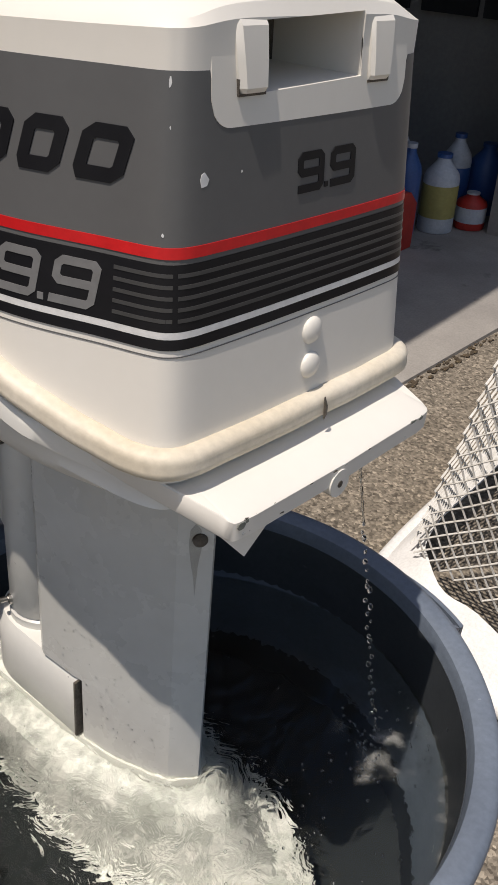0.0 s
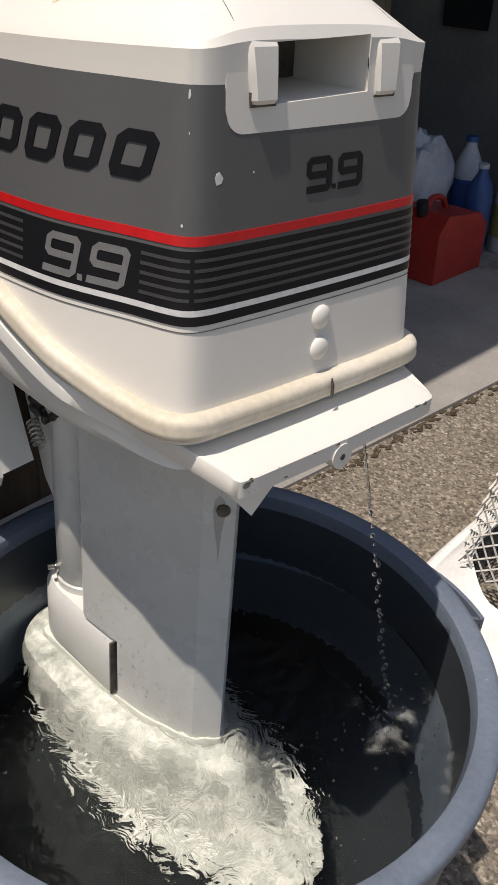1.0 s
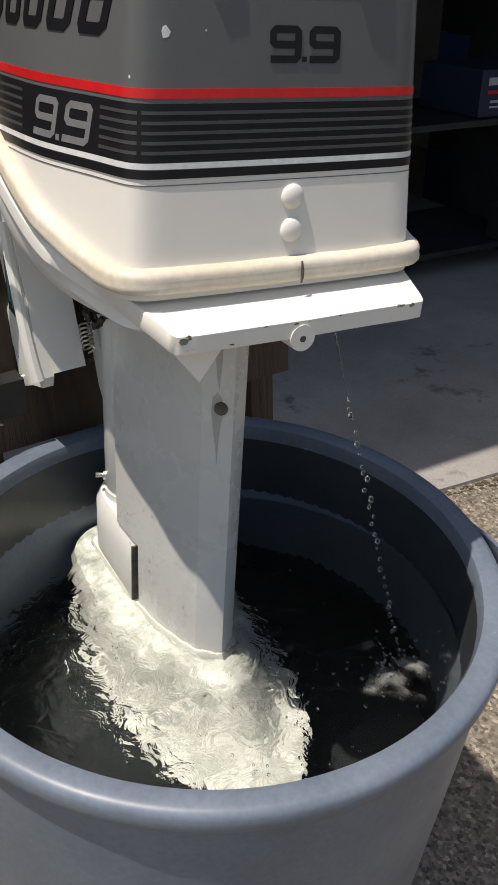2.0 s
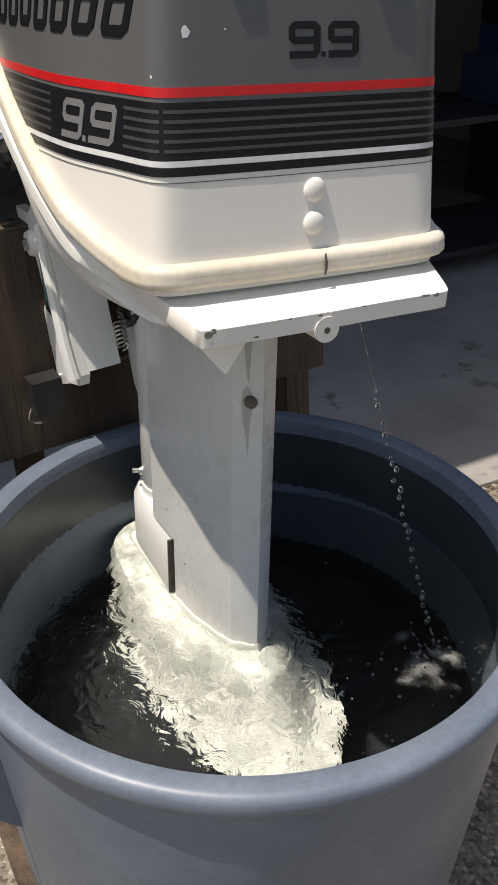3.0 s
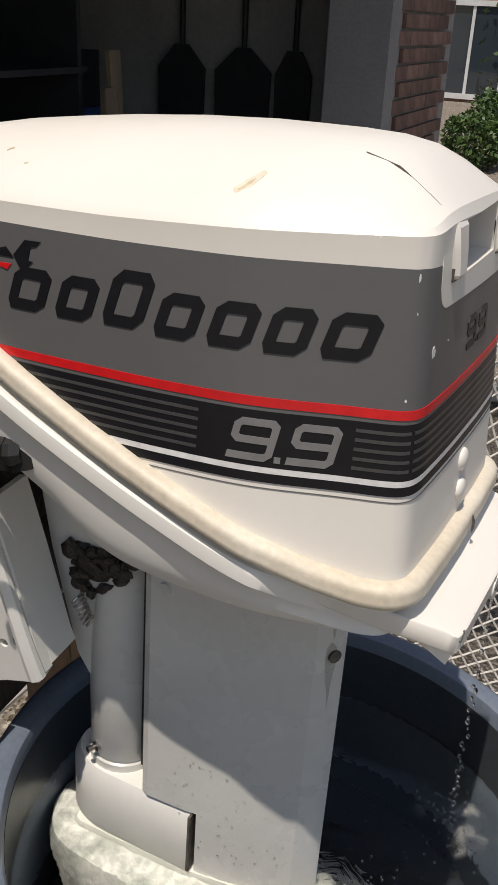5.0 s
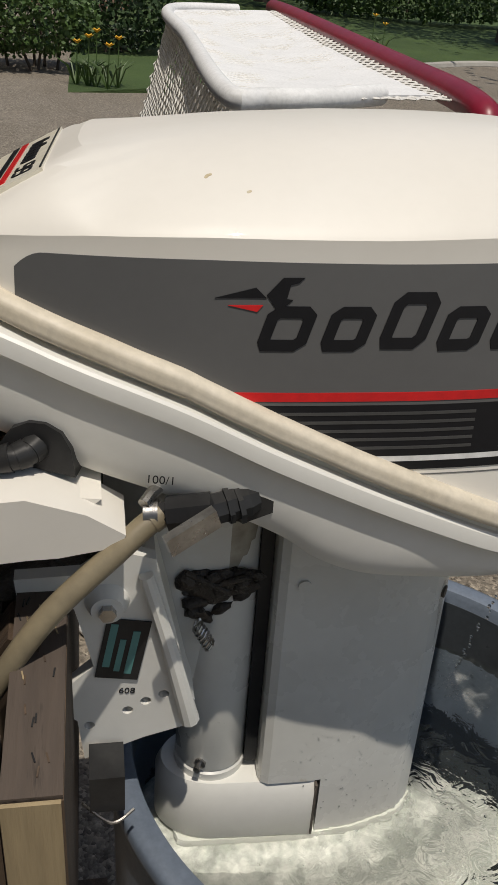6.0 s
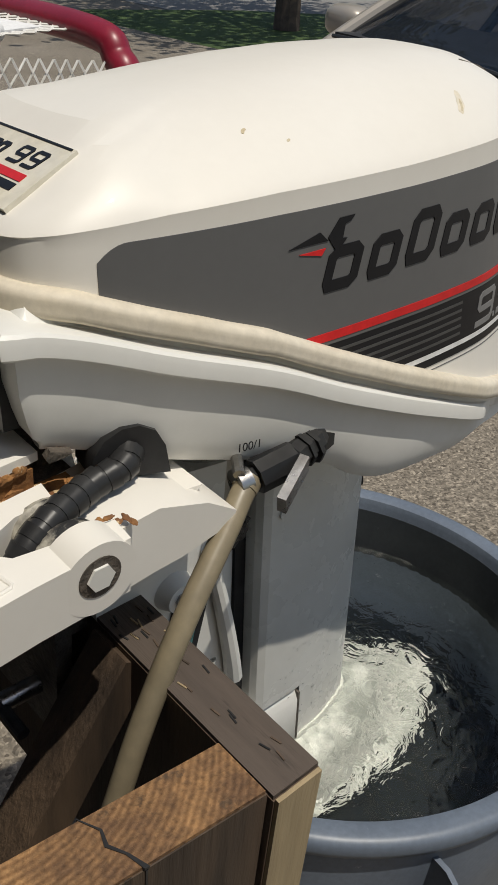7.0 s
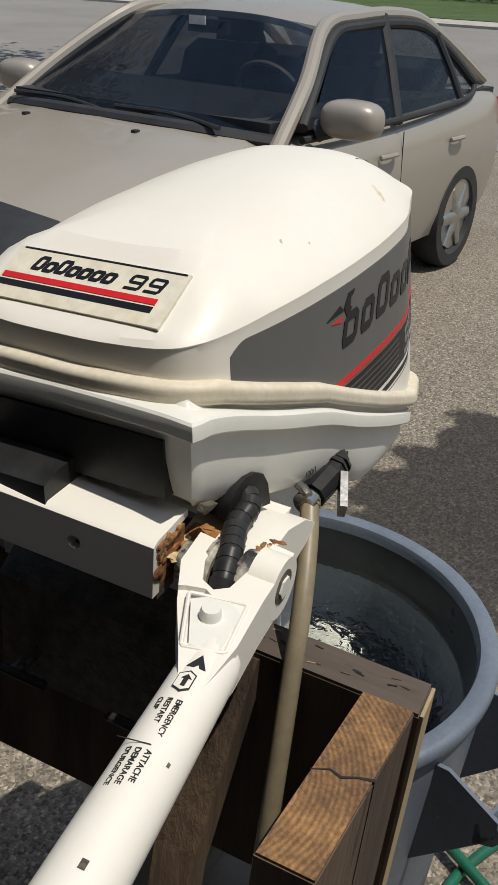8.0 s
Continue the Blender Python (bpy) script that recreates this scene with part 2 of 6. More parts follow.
# pale trim greyed down: the shade it stands in is put into the colour
SIDING = surface("weathered_trim", (0.3, 0.28, 0.27), 0.6, (0.24, 0.225, 0.22), 3, 60, 0.1)
INSIDE = surface("garage_wall", (0.34, 0.33, 0.32), 0.8, (0.25, 0.245, 0.24), 2, 40, 0.2)
MORTAR = surface("mortar", (0.35, 0.32, 0.29), 0.9, None, 8, 120, 0.4)
for name, lo, hi, m, lab in (
        ("wall_garage_side", (-6.7, 4.3, 0.0), (-1.27, 4.45, 2.995), INSIDE, "dim garage side wall"),
        ("wall_garage_back", (-6.85, -2.6, 0.0), (-6.7, 4.45, 2.995), INSIDE, "dim garage back wall"),
        ("wall_garage_near", (-6.7, -2.6, 0.0), (-1.27, -2.45, 2.995), INSIDE, "dim garage wall"),
        ("ceiling", (-6.85, -4.2, 3.0), (-0.95, 4.97, 3.12), INSIDE, "garage ceiling"),
        ("wall_header", (-1.26, -2.45, 2.25), (-0.975, 4.95, 2.995), SIDING, "pale header over the garage opening"),
        ("jamb", (-1.31, 3.6, 0.03), (-1.02, 3.75, 2.245), SIDING, "pale painted jamb beside the garage opening"),
        ("wall_end", (-1.26, -4.2, 0.0), (-1.02, -2.45, 2.995), SIDING, "pale end of the garage front"),
        ("wall_house", (-1.26, 3.754, 0.0), (-1.045, 4.93, 2.245), MORTAR, "brick house wall beside the garage")):
    tagged(part(name, block(lo, hi, 0.004, 1), m), lab, "wall" if name != "ceiling" else "ceiling", kind="structure")

# ---- rubbish can full of water ----
CAN = Matrix.Translation((-0.0445, -0.0037, 0.004)) @ Matrix.Rotation(radians(3.35), 4, "Y")
can = thing("rubbish_can", "large round grey plastic can filled with water on the drive", "rubbish can")
can.matrix_basis = CAN
WATER_Z = 0.708
profile = [(0.232, 0.0), (0.24, 0.012), (0.2915, 0.72), (0.2935, 0.776), (0.299, 0.7775), (0.3035, 0.781), (0.3048, 0.787), (0.3045, 0.796), (0.302, 0.8005), (0.296, 0.8025), (0.284, 0.8022), (0.2785, 0.8), (0.2758, 0.793),
           (0.273, 0.735), (0.229, 0.02), (0.1, 0.016)]
part("tub", turned(profile, 176), CANP, can, "scuffed grey plastic tub with a rolled rim", 44)
# wet plastic, a darker copy of the tub's grey with the shade painted in
WET_SHADE = surface("wet_grey_plastic", (0.05, 0.056, 0.062), 0.3, (0.037, 0.042, 0.047), 9, 160, 0.1, stain=(0.11, 0.12, 0.13), stain_scale=30, stain_at=0.68, depth=0.001)
part("inner_wall", turned([(0.2748, 0.783), (0.2718, 0.735), (0.2705, 0.665), (0.276, 0.665), (0.2778, 0.783)], 96, closed=True), WET_SHADE, can, "wet inside of the tub, its shade put into the dark grey")
for turn in (-98, 82):
    m = Matrix.Rotation(radians(turn), 4, "Z")
    for side in (-1, 1):
        w = prism([(0.268, 0.585), (0.352, 0.672), (0.366, 0.695), (0.366, 0.715), (0.298, 0.757), (0.28, 0.757)], "y", 0.082 * side - 0.003, 0.082 * side + 0.003, 0.001, 1)
        w.transform(m)
        part("handle_web", w, CANP, can)
    rows = []
    for k in range(13):
        y = -0.085 + 0.17 * k / 12
        bow = 0.016 * (1 - (y / 0.085) ** 2)
        rows.append([(r + bow, y, z) for r, z in ((0.342, 0.668), (0.366, 0.676), (0.374, 0.688), (0.374, 0.714), (0.368, 0.714), (0.366, 0.69), (0.35, 0.682), (0.346, 0.7), (0.341, 0.7))])
    bar = loft(rows)
    bar.transform(m)
    part("handle_bar", bar, CANP, can, "moulded carrying handle")

# the tub's grey made near black: the dimness under water is painted in
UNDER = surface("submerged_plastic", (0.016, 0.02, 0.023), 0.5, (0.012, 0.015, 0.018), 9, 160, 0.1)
part("drowned_wall", turned([(0.2706, 0.664), (0.256, 0.48), (0.266, 0.48), (0.276, 0.664)], 96, closed=True), UNDER, can, "inside of the tub under water, its dimness put into the colour")
# added disc, no real floor: the dark of the depth is its colour
DEPTH_DARK = surface("murky_water", (0.0055, 0.008, 0.0095), 0.9, (0.0045, 0.007, 0.008), 6, 30, 0.0)
part("murky_depth", turned([(0.262, 0.49), (0.262, 0.499), (0.001, 0.5)], 64), DEPTH_DARK, can, "added dark disc that stands in for the water's unlit depth")
WATER = bpy.data.materials.new("rippled_water")
WATER.use_nodes = True
p = WATER.node_tree.nodes["Principled BSDF"]
p.inputs["Base Color"].default_value = (0.78, 0.83, 0.79, 1)
p.inputs["Transmission Weight"].default_value = 1.0
p.inputs["Roughness"].default_value = 0.015
p.inputs["IOR"].default_value = 1.33
# fine ripples, strongest along the port side of the leg
nt, n = WATER.node_tree, WATER.node_tree.nodes
at, near, fade, fine, bump = (n.new("ShaderNode" + k) for k in ("TexCoord", "VectorMath", "MapRange", "TexNoise", "Bump"))
near.operation = "DISTANCE"
near.inputs[1].default_value = (0.02, -0.09, 0.708)
fade.inputs["From Min"].default_value, fade.inputs["From Max"].default_value, fade.inputs["To Min"].default_value, fade.inputs["To Max"].default_value = 0.07, 0.23, 1.0, 0.08
fine.inputs["Scale"].default_value, fine.inputs["Detail"].default_value, fine.inputs["Distortion"].default_value = 34, 3, 1.5
nt.links.new(at.outputs["Object"], near.inputs[0])
nt.links.new(at.outputs["Object"], fine.inputs["Vector"])
nt.links.new(near.outputs["Value"], fade.inputs["Value"])
nt.links.new(fade.outputs["Result"], bump.inputs["Strength"])
nt.links.new(fine.outputs["Fac"], bump.inputs["Height"])
bump.inputs["Distance"].default_value = 0.011
nt.links.new(bump.outputs["Normal"], p.inputs["Normal"])


def ripple(x, y):
    """Height of the water: small ripples, rougher where the motor churns it."""
    d = math.hypot(x - 0.05, y + 0.09)
    rough = 0.0005 + 0.0034 * math.exp(-(d / 0.13) ** 2)
    return rough * (noise.noise((x * 26, y * 26, 1.0)) + 0.6 * noise.noise((x * 60, y * 60, 4.0)) + 0.22 * noise.noise((x * 130, y * 130, 2.0)))


steps = [(r / 100) * 0.279 for r in range(1, 101)]
bm = bmesh.new()
middle = bm.verts.new((0, 0, WATER_Z + ripple(0, 0)))
last = None
for r in steps:
    row = [bm.verts.new((r * math.cos(2 * math.pi * k / 220), r * math.sin(2 * math.pi * k / 220), 0)) for k in range(220)]
    for v in row:
        v.co.z = WATER_Z + ripple(v.co.x, v.co.y)
        v.co.x -= 0.0045
        v.co.y -= 0.0037
    for k in range(220):
        j = (k + 1) % 220
        bm.faces.new((middle, row[k], row[j]) if last is None else (last[k], row[k], row[j], last[j]))
    last = row
water = tagged(part("water", bm, WATER, None, "", 180), "clear rippled water over an added dark disc in the can", "water", kind="structure")
water.visible_shadow = False
bm = bmesh.new()
bm.from_mesh(water.data)
for f in bm.faces:
    if f.normal.z < 0:
        f.normal_flip()
bm.to_mesh(water.data)
bm.free()


# ---- the outboard motor ----
LEVEL = Matrix.Translation((0, 0, 0.8)) @ Matrix.Rotation(radians(2.86), 4, "X") @ Matrix.Translation((0, 0, -0.8))   # the stand leans a little to starboard
# the motor is steered a little off the stand's square, and leans with it
MOTOR = LEVEL @ pose(0, 0.031, 1.26, 0, 0, -3.1) @ pose(0, 0, 0, -5.0) @ Matrix.Translation((0, 0, -1.26))
motor = thing("outboard_motor", "white and grey outboard motor clamped to a wooden stand", "outboard motor")
motor.matrix_basis = MOTOR

# half plan of the hood, from the middle of its rear to the middle of its front: x, half width
HALF = [(0.1055, 0), (0.1053, 0.04), (0.1042, 0.08), (0.1028, 0.1), (0.0985, 0.1115), (0.088, 0.1185), (0.0575, 0.1278), (0.0, 0.1455), (-0.06, 0.1525), (-0.12, 0.1545), (-0.18, 0.1545),
        (-0.24, 0.151), (-0.3, 0.142), (-0.345, 0.1305), (-0.37, 0.116), (-0.384, 0.093), (-0.391, 0.048), (-0.392, 0)]
line = spline([(x, -h, 0) for x, h in HALF], 10)
run = [0.0]
for a, b in zip(line, line[1:]):
    run.append(run[-1] + (b - a).length)
GIRTH = run[-1]
LX, LY = [p.x for p in line], [p.y for p in line]
SEAL_Z = [(-0.4, 1.322), (-0.36, 1.315), (-0.3, 1.294), (-0.236, 1.271), (-0.175, 1.242), (-0.112, 1.214), (-0.05, 1.188), (0.003, 1.166), (0.05, 1.15), (0.08, 1.143), (0.12, 1.142)]
HOOD_TOP = 1.3555


def skin(s, z, off=0.0):
    """A point on the hood's wall: s metres round from the middle of the rear (port is plus), z its height, off metres proud of it."""
    side = 1 if s >= 0 else -1
    s = min(abs(s), GIRTH)
    x, y = np.interp(s, run, LX), np.interp(s, run, LY)
    x1, y1 = np.interp(min(s + 0.004, GIRTH), run, LX), np.interp(min(s + 0.004, GIRTH), run, LY)
    x0, y0 = np.interp(max(s - 0.004, 0), run, LX), np.interp(max(s - 0.004, 0), run, LY)
    dx, dy = x1 - x0, y1 - y0
    n = Vector((-dy, dx, 0)).normalized()
    n = -n if n.x * (x + 0.13) + n.y * y < 0 else n
    lean = 0.06 * abs(n.y) + (0.07 if n.x > 0 else -0.03) * abs(n.x)
    p = Vector((x, y, z)) + n * (off - lean * (z - 1.24))
    return Vector((p.x, p.y if side > 0 else -1.045 * p.y, z))


def s_at(x):
    """How far round the port wall stands at x."""
    return float(np.interp(-x, [-v for v in LX], run))


def patch(s0, s1, z0, z1, off, steps=0, shear=0.0, foot=0.0):
    """A thin film on the hood's wall, with thickness; z0, z1: heights, or functions of s."""
    f0 = z0 if callable(z0) else (lambda s: z0)
    f1 = z1 if callable(z1) else (lambda s: z1)
    n = steps or max(2, int(abs(s1 - s0) / 0.006))
    rows = []
    for i in range(n + 1):
        s = s0 + (s1 - s0) * i / n
        a, b = f0(s), f1(s)
        mid = (a + b) / 2
        col = []
        for d in (0.0, off):
            col += [skin(s + shear * (z - foot), z, d) for z in ((a, mid, b) if d == 0.0 else (b, mid, a))]
        rows.append(col)
    return loft(rows)


NINE = [(0.02, 0.07), (0.82, 0.07), (0.91, 0.16), (0.91, 0.84), (0.82, 0.93), (0.18, 0.93), (0.09, 0.84), (0.09, 0.58), (0.18, 0.49), (0.83, 0.49)]


def ribbon(points, closed, pen, width, height, put, thick):
    """One bent stroke of a figure: points in shares of its box, pen its breadth; put(a, b, d) lays it on a surface."""
    p = [Vector((u * width, v * height)) for u, v in points]
    n = len(p)
    cols = []
    for i in range(n):
        before, after = (p[i] - p[i - 1]), (p[(i + 1) % n] - p[i])
        if not closed and i == 0:
            before = after
        if not closed and i == n - 1:
            after = before
        a, b = before.normalized(), after.normalized()
        m = Vector((-(a + b).y, (a + b).x)).normalized()
        m *= pen / 2 / max(0.75, m.dot(Vector((-a.y, a.x))))
        cols.append((p[i] - m, p[i] + m))
    rows = []
    last = n if closed else n - 1
    for i in range(last):
        for k in range(4):
            l, r = (cols[i][e].lerp(cols[(i + 1) % n][e], k / 4) for e in (0, 1))
            rows.append((l, r))
    if not closed:
        rows.append(cols[-1])
    return loft([[put(l.x, l.y, 0.0), put(r.x, r.y, 0.0), put(r.x, r.y, thick), put(l.x, l.y, thick)] for l, r in rows], ring_closed=closed)


def rise(s):
    """The decals climb a little towards the rear."""
    return 0.017 * (skin(s, 1.24).x + 0.2)


def on_hood(s, z, lean):
    return lambda a, b, d: skin(s - a - lean * b, z + b + rise(s - a), d)


def nine_nine(s, z, width, height, material, parent, off, lean=0.0, label="squared numeral 9"):
    w = width * 0.44
    for k in (0.0, 0.56):
        part("numeral", ribbon(NINE, False, (0.16 if lean else 0.2) * w, w, height, on_hood(s - width * k, z, lean), off), material, parent, label)
    part("numeral_point", patch(s - width * 0.465, s - width * 0.525, z + rise(s), z + rise(s) + height * 0.15, off, 3), material, parent)


# hood: wall, shoulder and crowned top in one moulded shell
N = 360
ring_s = [GIRTH * (2 * i / N if i <= N // 2 else 2 * i / N - 2) for i in range(N)]
rings = []
for f in (0.0, 0.15, 0.3, 0.45, 0.6, 0.75, 0.88, 1.0):
    ring = []
    for s in ring_s:
        low = lerp(SEAL_Z, skin(s, 1.24).x) - 0.012
        ring.append(skin(s, low + f * (HOOD_TOP - low)))
    rings.append(ring)
EDGE = [(-0.4, 1.3565), (-0.36, 1.361), (-0.3, 1.3665), (-0.227, 1.3704), (-0.113, 1.3725), (0.046, 1.3796), (0.12, 1.384)]


def edge_z(x, y):
    """Height of the shoulder, with the raised spine over the grip."""
    return lerp(EDGE, x) + 0.0045 * math.exp(-(y / 0.088) ** 8) * max(0.0, min(1.0, (x + 0.02) / 0.1))


RIDGE = [(-0.4, 1.355), (-0.393, 1.358), (-0.36, 1.3755), (-0.335, 1.3905), (-0.321, 1.4), (-0.3, 1.408), (-0.258, 1.4135), (-0.2, 1.42), (-0.13, 1.4255), (-0.07, 1.428), (0.0, 1.428), (0.03, 1.4265), (0.055, 1.421), (0.08, 1.404), (0.1, 1.388), (0.12, 1.384)]
SHORE = [skin(GIRTH * k / 120, 1.368) for k in range(121)][::-1]


def crown(x, y, r):
    """Height of the hood's top: a ridge along its middle that falls in a soft curve to both edges."""
    edge = edge_z(x, y)
    wide = max(0.03, float(np.interp(x, [q.x for q in SHORE], [abs(q.y) for q in SHORE])))
    top = max(edge, lerp(RIDGE, x))
    return edge + (top - edge) * max(0.0, 1 - min(1.0, abs(y) / wide) ** (2.7 + 5 * max(0.0, min(1.0, (-0.29 - x) / 0.06))))


rings.append([Vector((p.x, p.y, edge_z(p.x, p.y) - 0.002)) for p in (skin(s, 1.368, 0.001) for s in ring_s)])
for r in (0.988, 0.96, 0.92, 0.86, 0.78, 0.68, 0.55, 0.4, 0.25, 0.1):
    ring = []
    for s in ring_s:
        p = skin(s, 1.368)
        x, y = -0.13 + (p.x + 0.13) * r, p.y * r
        ring.append(Vector((x, y, crown(x, y, r))))
    rings.append(ring)
hood = part("hood", loft(rings), WHITE, motor, "white painted hood with stains on its top", 17)

# rear grip: a deep slot under a raised spine, in a white frame let into the grey
MID = 0.0015
cut(hood, block((0.025, MID - 0.0468, 1.3505), (0.2, MID + 0.0468, 1.3862), 0.003))
# dark plate: the slot's deep shade is put into its colour
part("grip_back", block((0.026, MID - 0.046, 1.3515), (0.03, MID + 0.046, 1.3855)), GRIME_SHADE, hood, "back of the grip slot, its deep shade put into the colour")


def frame_low(s):
    d = max(0.0, abs(s + MID) - 0.0735)
    return 1.332 + 0.0145 - math.sqrt(max(0.0, 0.0145 ** 2 - d * d))


frame_bm = patch(0.088 - MID, -0.088 - MID, frame_low, 1.3725, 0.0009, 90)
grip = part("grip_frame", frame_bm, WHITE, hood, "white moulded frame round the carrying grip")
cut(grip, block((0.05, MID - 0.0468, 1.3505), (0.2, MID + 0.0468, 1.3862), 0.003))
for side in (-1, 1):
    # a grip post: blunt wedge, wider above, with a dirty joint round its foot
    rows = []
    for z, x, y0, y1 in ((1.3488, 0.1005, 0.0485, 0.0682), (1.3515, 0.1022, 0.0478, 0.0692), (1.366, 0.1008, 0.0474, 0.0706), (1.3815, 0.0986, 0.047, 0.072), (1.3862, 0.0952, 0.0468, 0.0722), (1.388, 0.0895, 0.047, 0.0718)):
        rows.append([(0.05, MID + side * y0, z), (x - 0.002, MID + side * y0, z), (x, MID + side * (y0 + 0.002), z), (x, MID + side * (y1 - 0.003), z), (x - 0.003, MID + side * y1, z), (0.05, MID + side * y1, z)])
    pad = part("grip_pad", loft(rows), WHITE, hood, "", 25)
    foot = [(MID + side * y, z) for y, z in ((0.0475, 1.3472), (0.0692, 1.3472), (0.0698, 1.356), (0.0688, 1.356), (0.0685, 1.3487), (0.0475, 1.3487))]
    part("seam", prism(foot, "x", 0.07, 0.0992), GRIME_SHADE, pad)
for x, z in ((0.1085, 1.198), (0.1102, 1.1735)):
    b = bmesh.new()
    bmesh.ops.create_uvsphere(b, u_segments=20, v_segments=12, radius=0.0095)
    b.transform(Matrix.Translation((x, 0.008, z)) @ Matrix.Diagonal((0.5, 1, 1, 1)))
    part("plug", b, WHITE, hood, "round white plastic plug")

# decals that run round both sides and the rear
FRONT = s_at(-0.347)
TOP_LINE = [(-0.36, 1.3505), (-0.227, 1.3545), (-0.112, 1.3557), (0.049, 1.3595), (0.1, 1.361)]
top_line = lambda s: lerp(TOP_LINE, skin(s, 1.24).x) - (0.0 if abs(s) < FRONT - 0.02 else 0.010 * ((abs(s) - FRONT + 0.02) / 0.02) ** 2)


def over_seal(z0, z1):
    """Lower and upper edge of a stripe whose end runs in under the seal."""
    low = lambda s: max(z0 + rise(s), lerp(SEAL_Z, skin(s, 1.24).x) - 0.004)
    return low, lambda s: max(z1 + rise(s), low(s) + 0.0004)


part("grey_panel", patch(FRONT, -FRONT, over_seal(1.2585, 1.3)[0], lambda s: top_line(s) if abs(s + MID) > 0.0865 else 1.336, 0.0006, 260), GREY, hood, "wide dark grey decal panel")
for name, x, z0, z1, m, off in (("red_stripe", -0.24, 1.2615, 1.2678, RED, 0.0011), ("black_band", -0.22, 1.2205, 1.2583, BLACK, 0.0008), ("white_line", -0.137, 1.2163, 1.2203, PALE, 0.0008),
                                ("black_line", -0.125, 1.2098, 1.2158, BLACK, 0.0008), ("hair_line", -0.1, 1.2052, 1.2058, GREY, 0.0005)):
    part(name, patch(s_at(x), -s_at(x), *over_seal(z0, z1), off, 220), m, hood)
RULE = surface("dark_grey_rule", (0.06, 0.06, 0.06), 0.36, None, 9, 120, 0.01)
for i in range(5):
    z = 1.2258 + i * 0.0064
    for s0, s1 in ((s_at(-0.2), s_at(-0.035)), (s_at(0.066), 0.112), (0.109, -s_at(0.066)), (-s_at(-0.035), -s_at(-0.2))):
        part("grey_rule", patch(s0, s1, *over_seal(z, z + 0.0022), 0.0011), RULE, hood)
nine_nine(s_at(-0.0145), 1.2247, 0.0715, 0.0278, SILVER, hood, 0.0012, 0.2, "grey squared numeral 9 on black")
nine_nine(0.0145, 1.2848, 0.0548, 0.022, BLACK, hood, 0.0012, 0.0, "black squared numeral 9 on grey")

# maker's mark: slanted plain frames, bars and wedges
BLOCKS = [(0.2, 0.13), (0.74, 0.13), (0.86, 0.24), (0.86, 0.76), (0.74, 0.87), (0.26, 0.87), (0.14, 0.76), (0.14, 0.24)]
for x, wide, tall in ((-0.194, 0.034, 0.0302), (-0.152, 0.031, 0.0302), (-0.114, 0.033, 0.0415), (-0.0735, 0.031, 0.0302), (-0.0355, 0.031, 0.0302), (0.002, 0.029, 0.0302), (0.037, 0.033, 0.0302)):
    bm = ribbon(BLOCKS, True, 0.0078, wide, tall, on_hood(s_at(x), 1.2968, 0.3), 0.0013)
    part("maker_mark", bm, BLACK, hood, "slanted black block of the maker's mark")


def wedge(name, corners, material):
    """A flat sign with the given corners (x, z) on the port wall."""
    bm = loft([[skin(s_at(x), z - 0.012, d) for x, z in corners] for d in (0.0, 0.0013)])
    part(name, bm, material, hood)


wedge("mark_wing", [(-0.22, 1.343), (-0.194, 1.3506), (-0.187, 1.3442)], BLACK)
wedge("mark_wing", [(-0.2112, 1.3386), (-0.189, 1.3395), (-0.1926, 1.335)], RED)
wedge("mark_head", [(-0.187, 1.346), (-0.177, 1.3575), (-0.1633, 1.358), (-0.167, 1.3545), (-0.172, 1.353), (-0.174, 1.344), (-0.17, 1.3435), (-0.1792, 1.3352)], BLACK)
# chips in the paint
rng = random.Random(4)
for s, z, size in ((0.092, 1.307, 0.0062), (0.119, 1.3555, 0.003), (0.117, 1.334, 0.0012), (0.119, 1.279, 0.0016), (0.063, 1.3085, 0.0011)):
    pts = [(s + size * rng.uniform(0.3, 0.7) * math.cos(k), z + size * rng.uniform(0.5, 1.1) * math.sin(k)) for k in (0.2, 1.1, 2.0, 3.1, 4.0, 5.2)]
    part("paint_chip", loft([[skin(a, b, d) for a, b in pts] for d in (0.0, 0.0008)]), PALE, hood)

# badge on the sloping front of the hood
BADGE = Matrix.Translation((-0.3525, 0.0, 1.3765)) @ Matrix.Rotation(radians(-28.5), 4, "Y")
badge = part("badge", block((-0.028, -0.084, 0.0005), (0.028, 0.084, 0.005), 0.0015, 2, BADGE), surface("ivory_plastic", (0.74, 0.71, 0.62), 0.35, (0.66, 0.6, 0.46), 14, 90, 0.04), hood, "ivory badge with red and black stripes")
for name, x0, x1, y0, y1, m in (("badge_stripe", -0.0075, -0.0015, -0.07, 0.081, RED), ("badge_stripe", -0.0155, -0.0095, -0.07, 0.081, BLACK), ("badge_rule", 0.026, 0.0275, -0.081, 0.079, BLACK)):
    part(name, block((x0, y0, 0.005), (x1, y1, 0.0056), 0, 2, BADGE), m, badge)


def on_badge(y, x, lean):
    return lambda a, b, d: BADGE @ Vector((x + b, y - a - lean * b, 0.0048 + d))


for k in range(7):
    tall = 0.017 if k in (0, 2) else 0.012
    part("badge_mark", ribbon(BLOCKS, True, 0.0034, 0.0105, tall, on_badge(0.06 - 0.0118 * k, 0.004, 0.25), 0.0008), BLACK, badge)
for y in (-0.034, -0.0525):
    part("numeral", ribbon(NINE, False, 0.0026, 0.0145, 0.0155, on_badge(y, 0.003, 0.2), 0.0008), BLACK, badge)

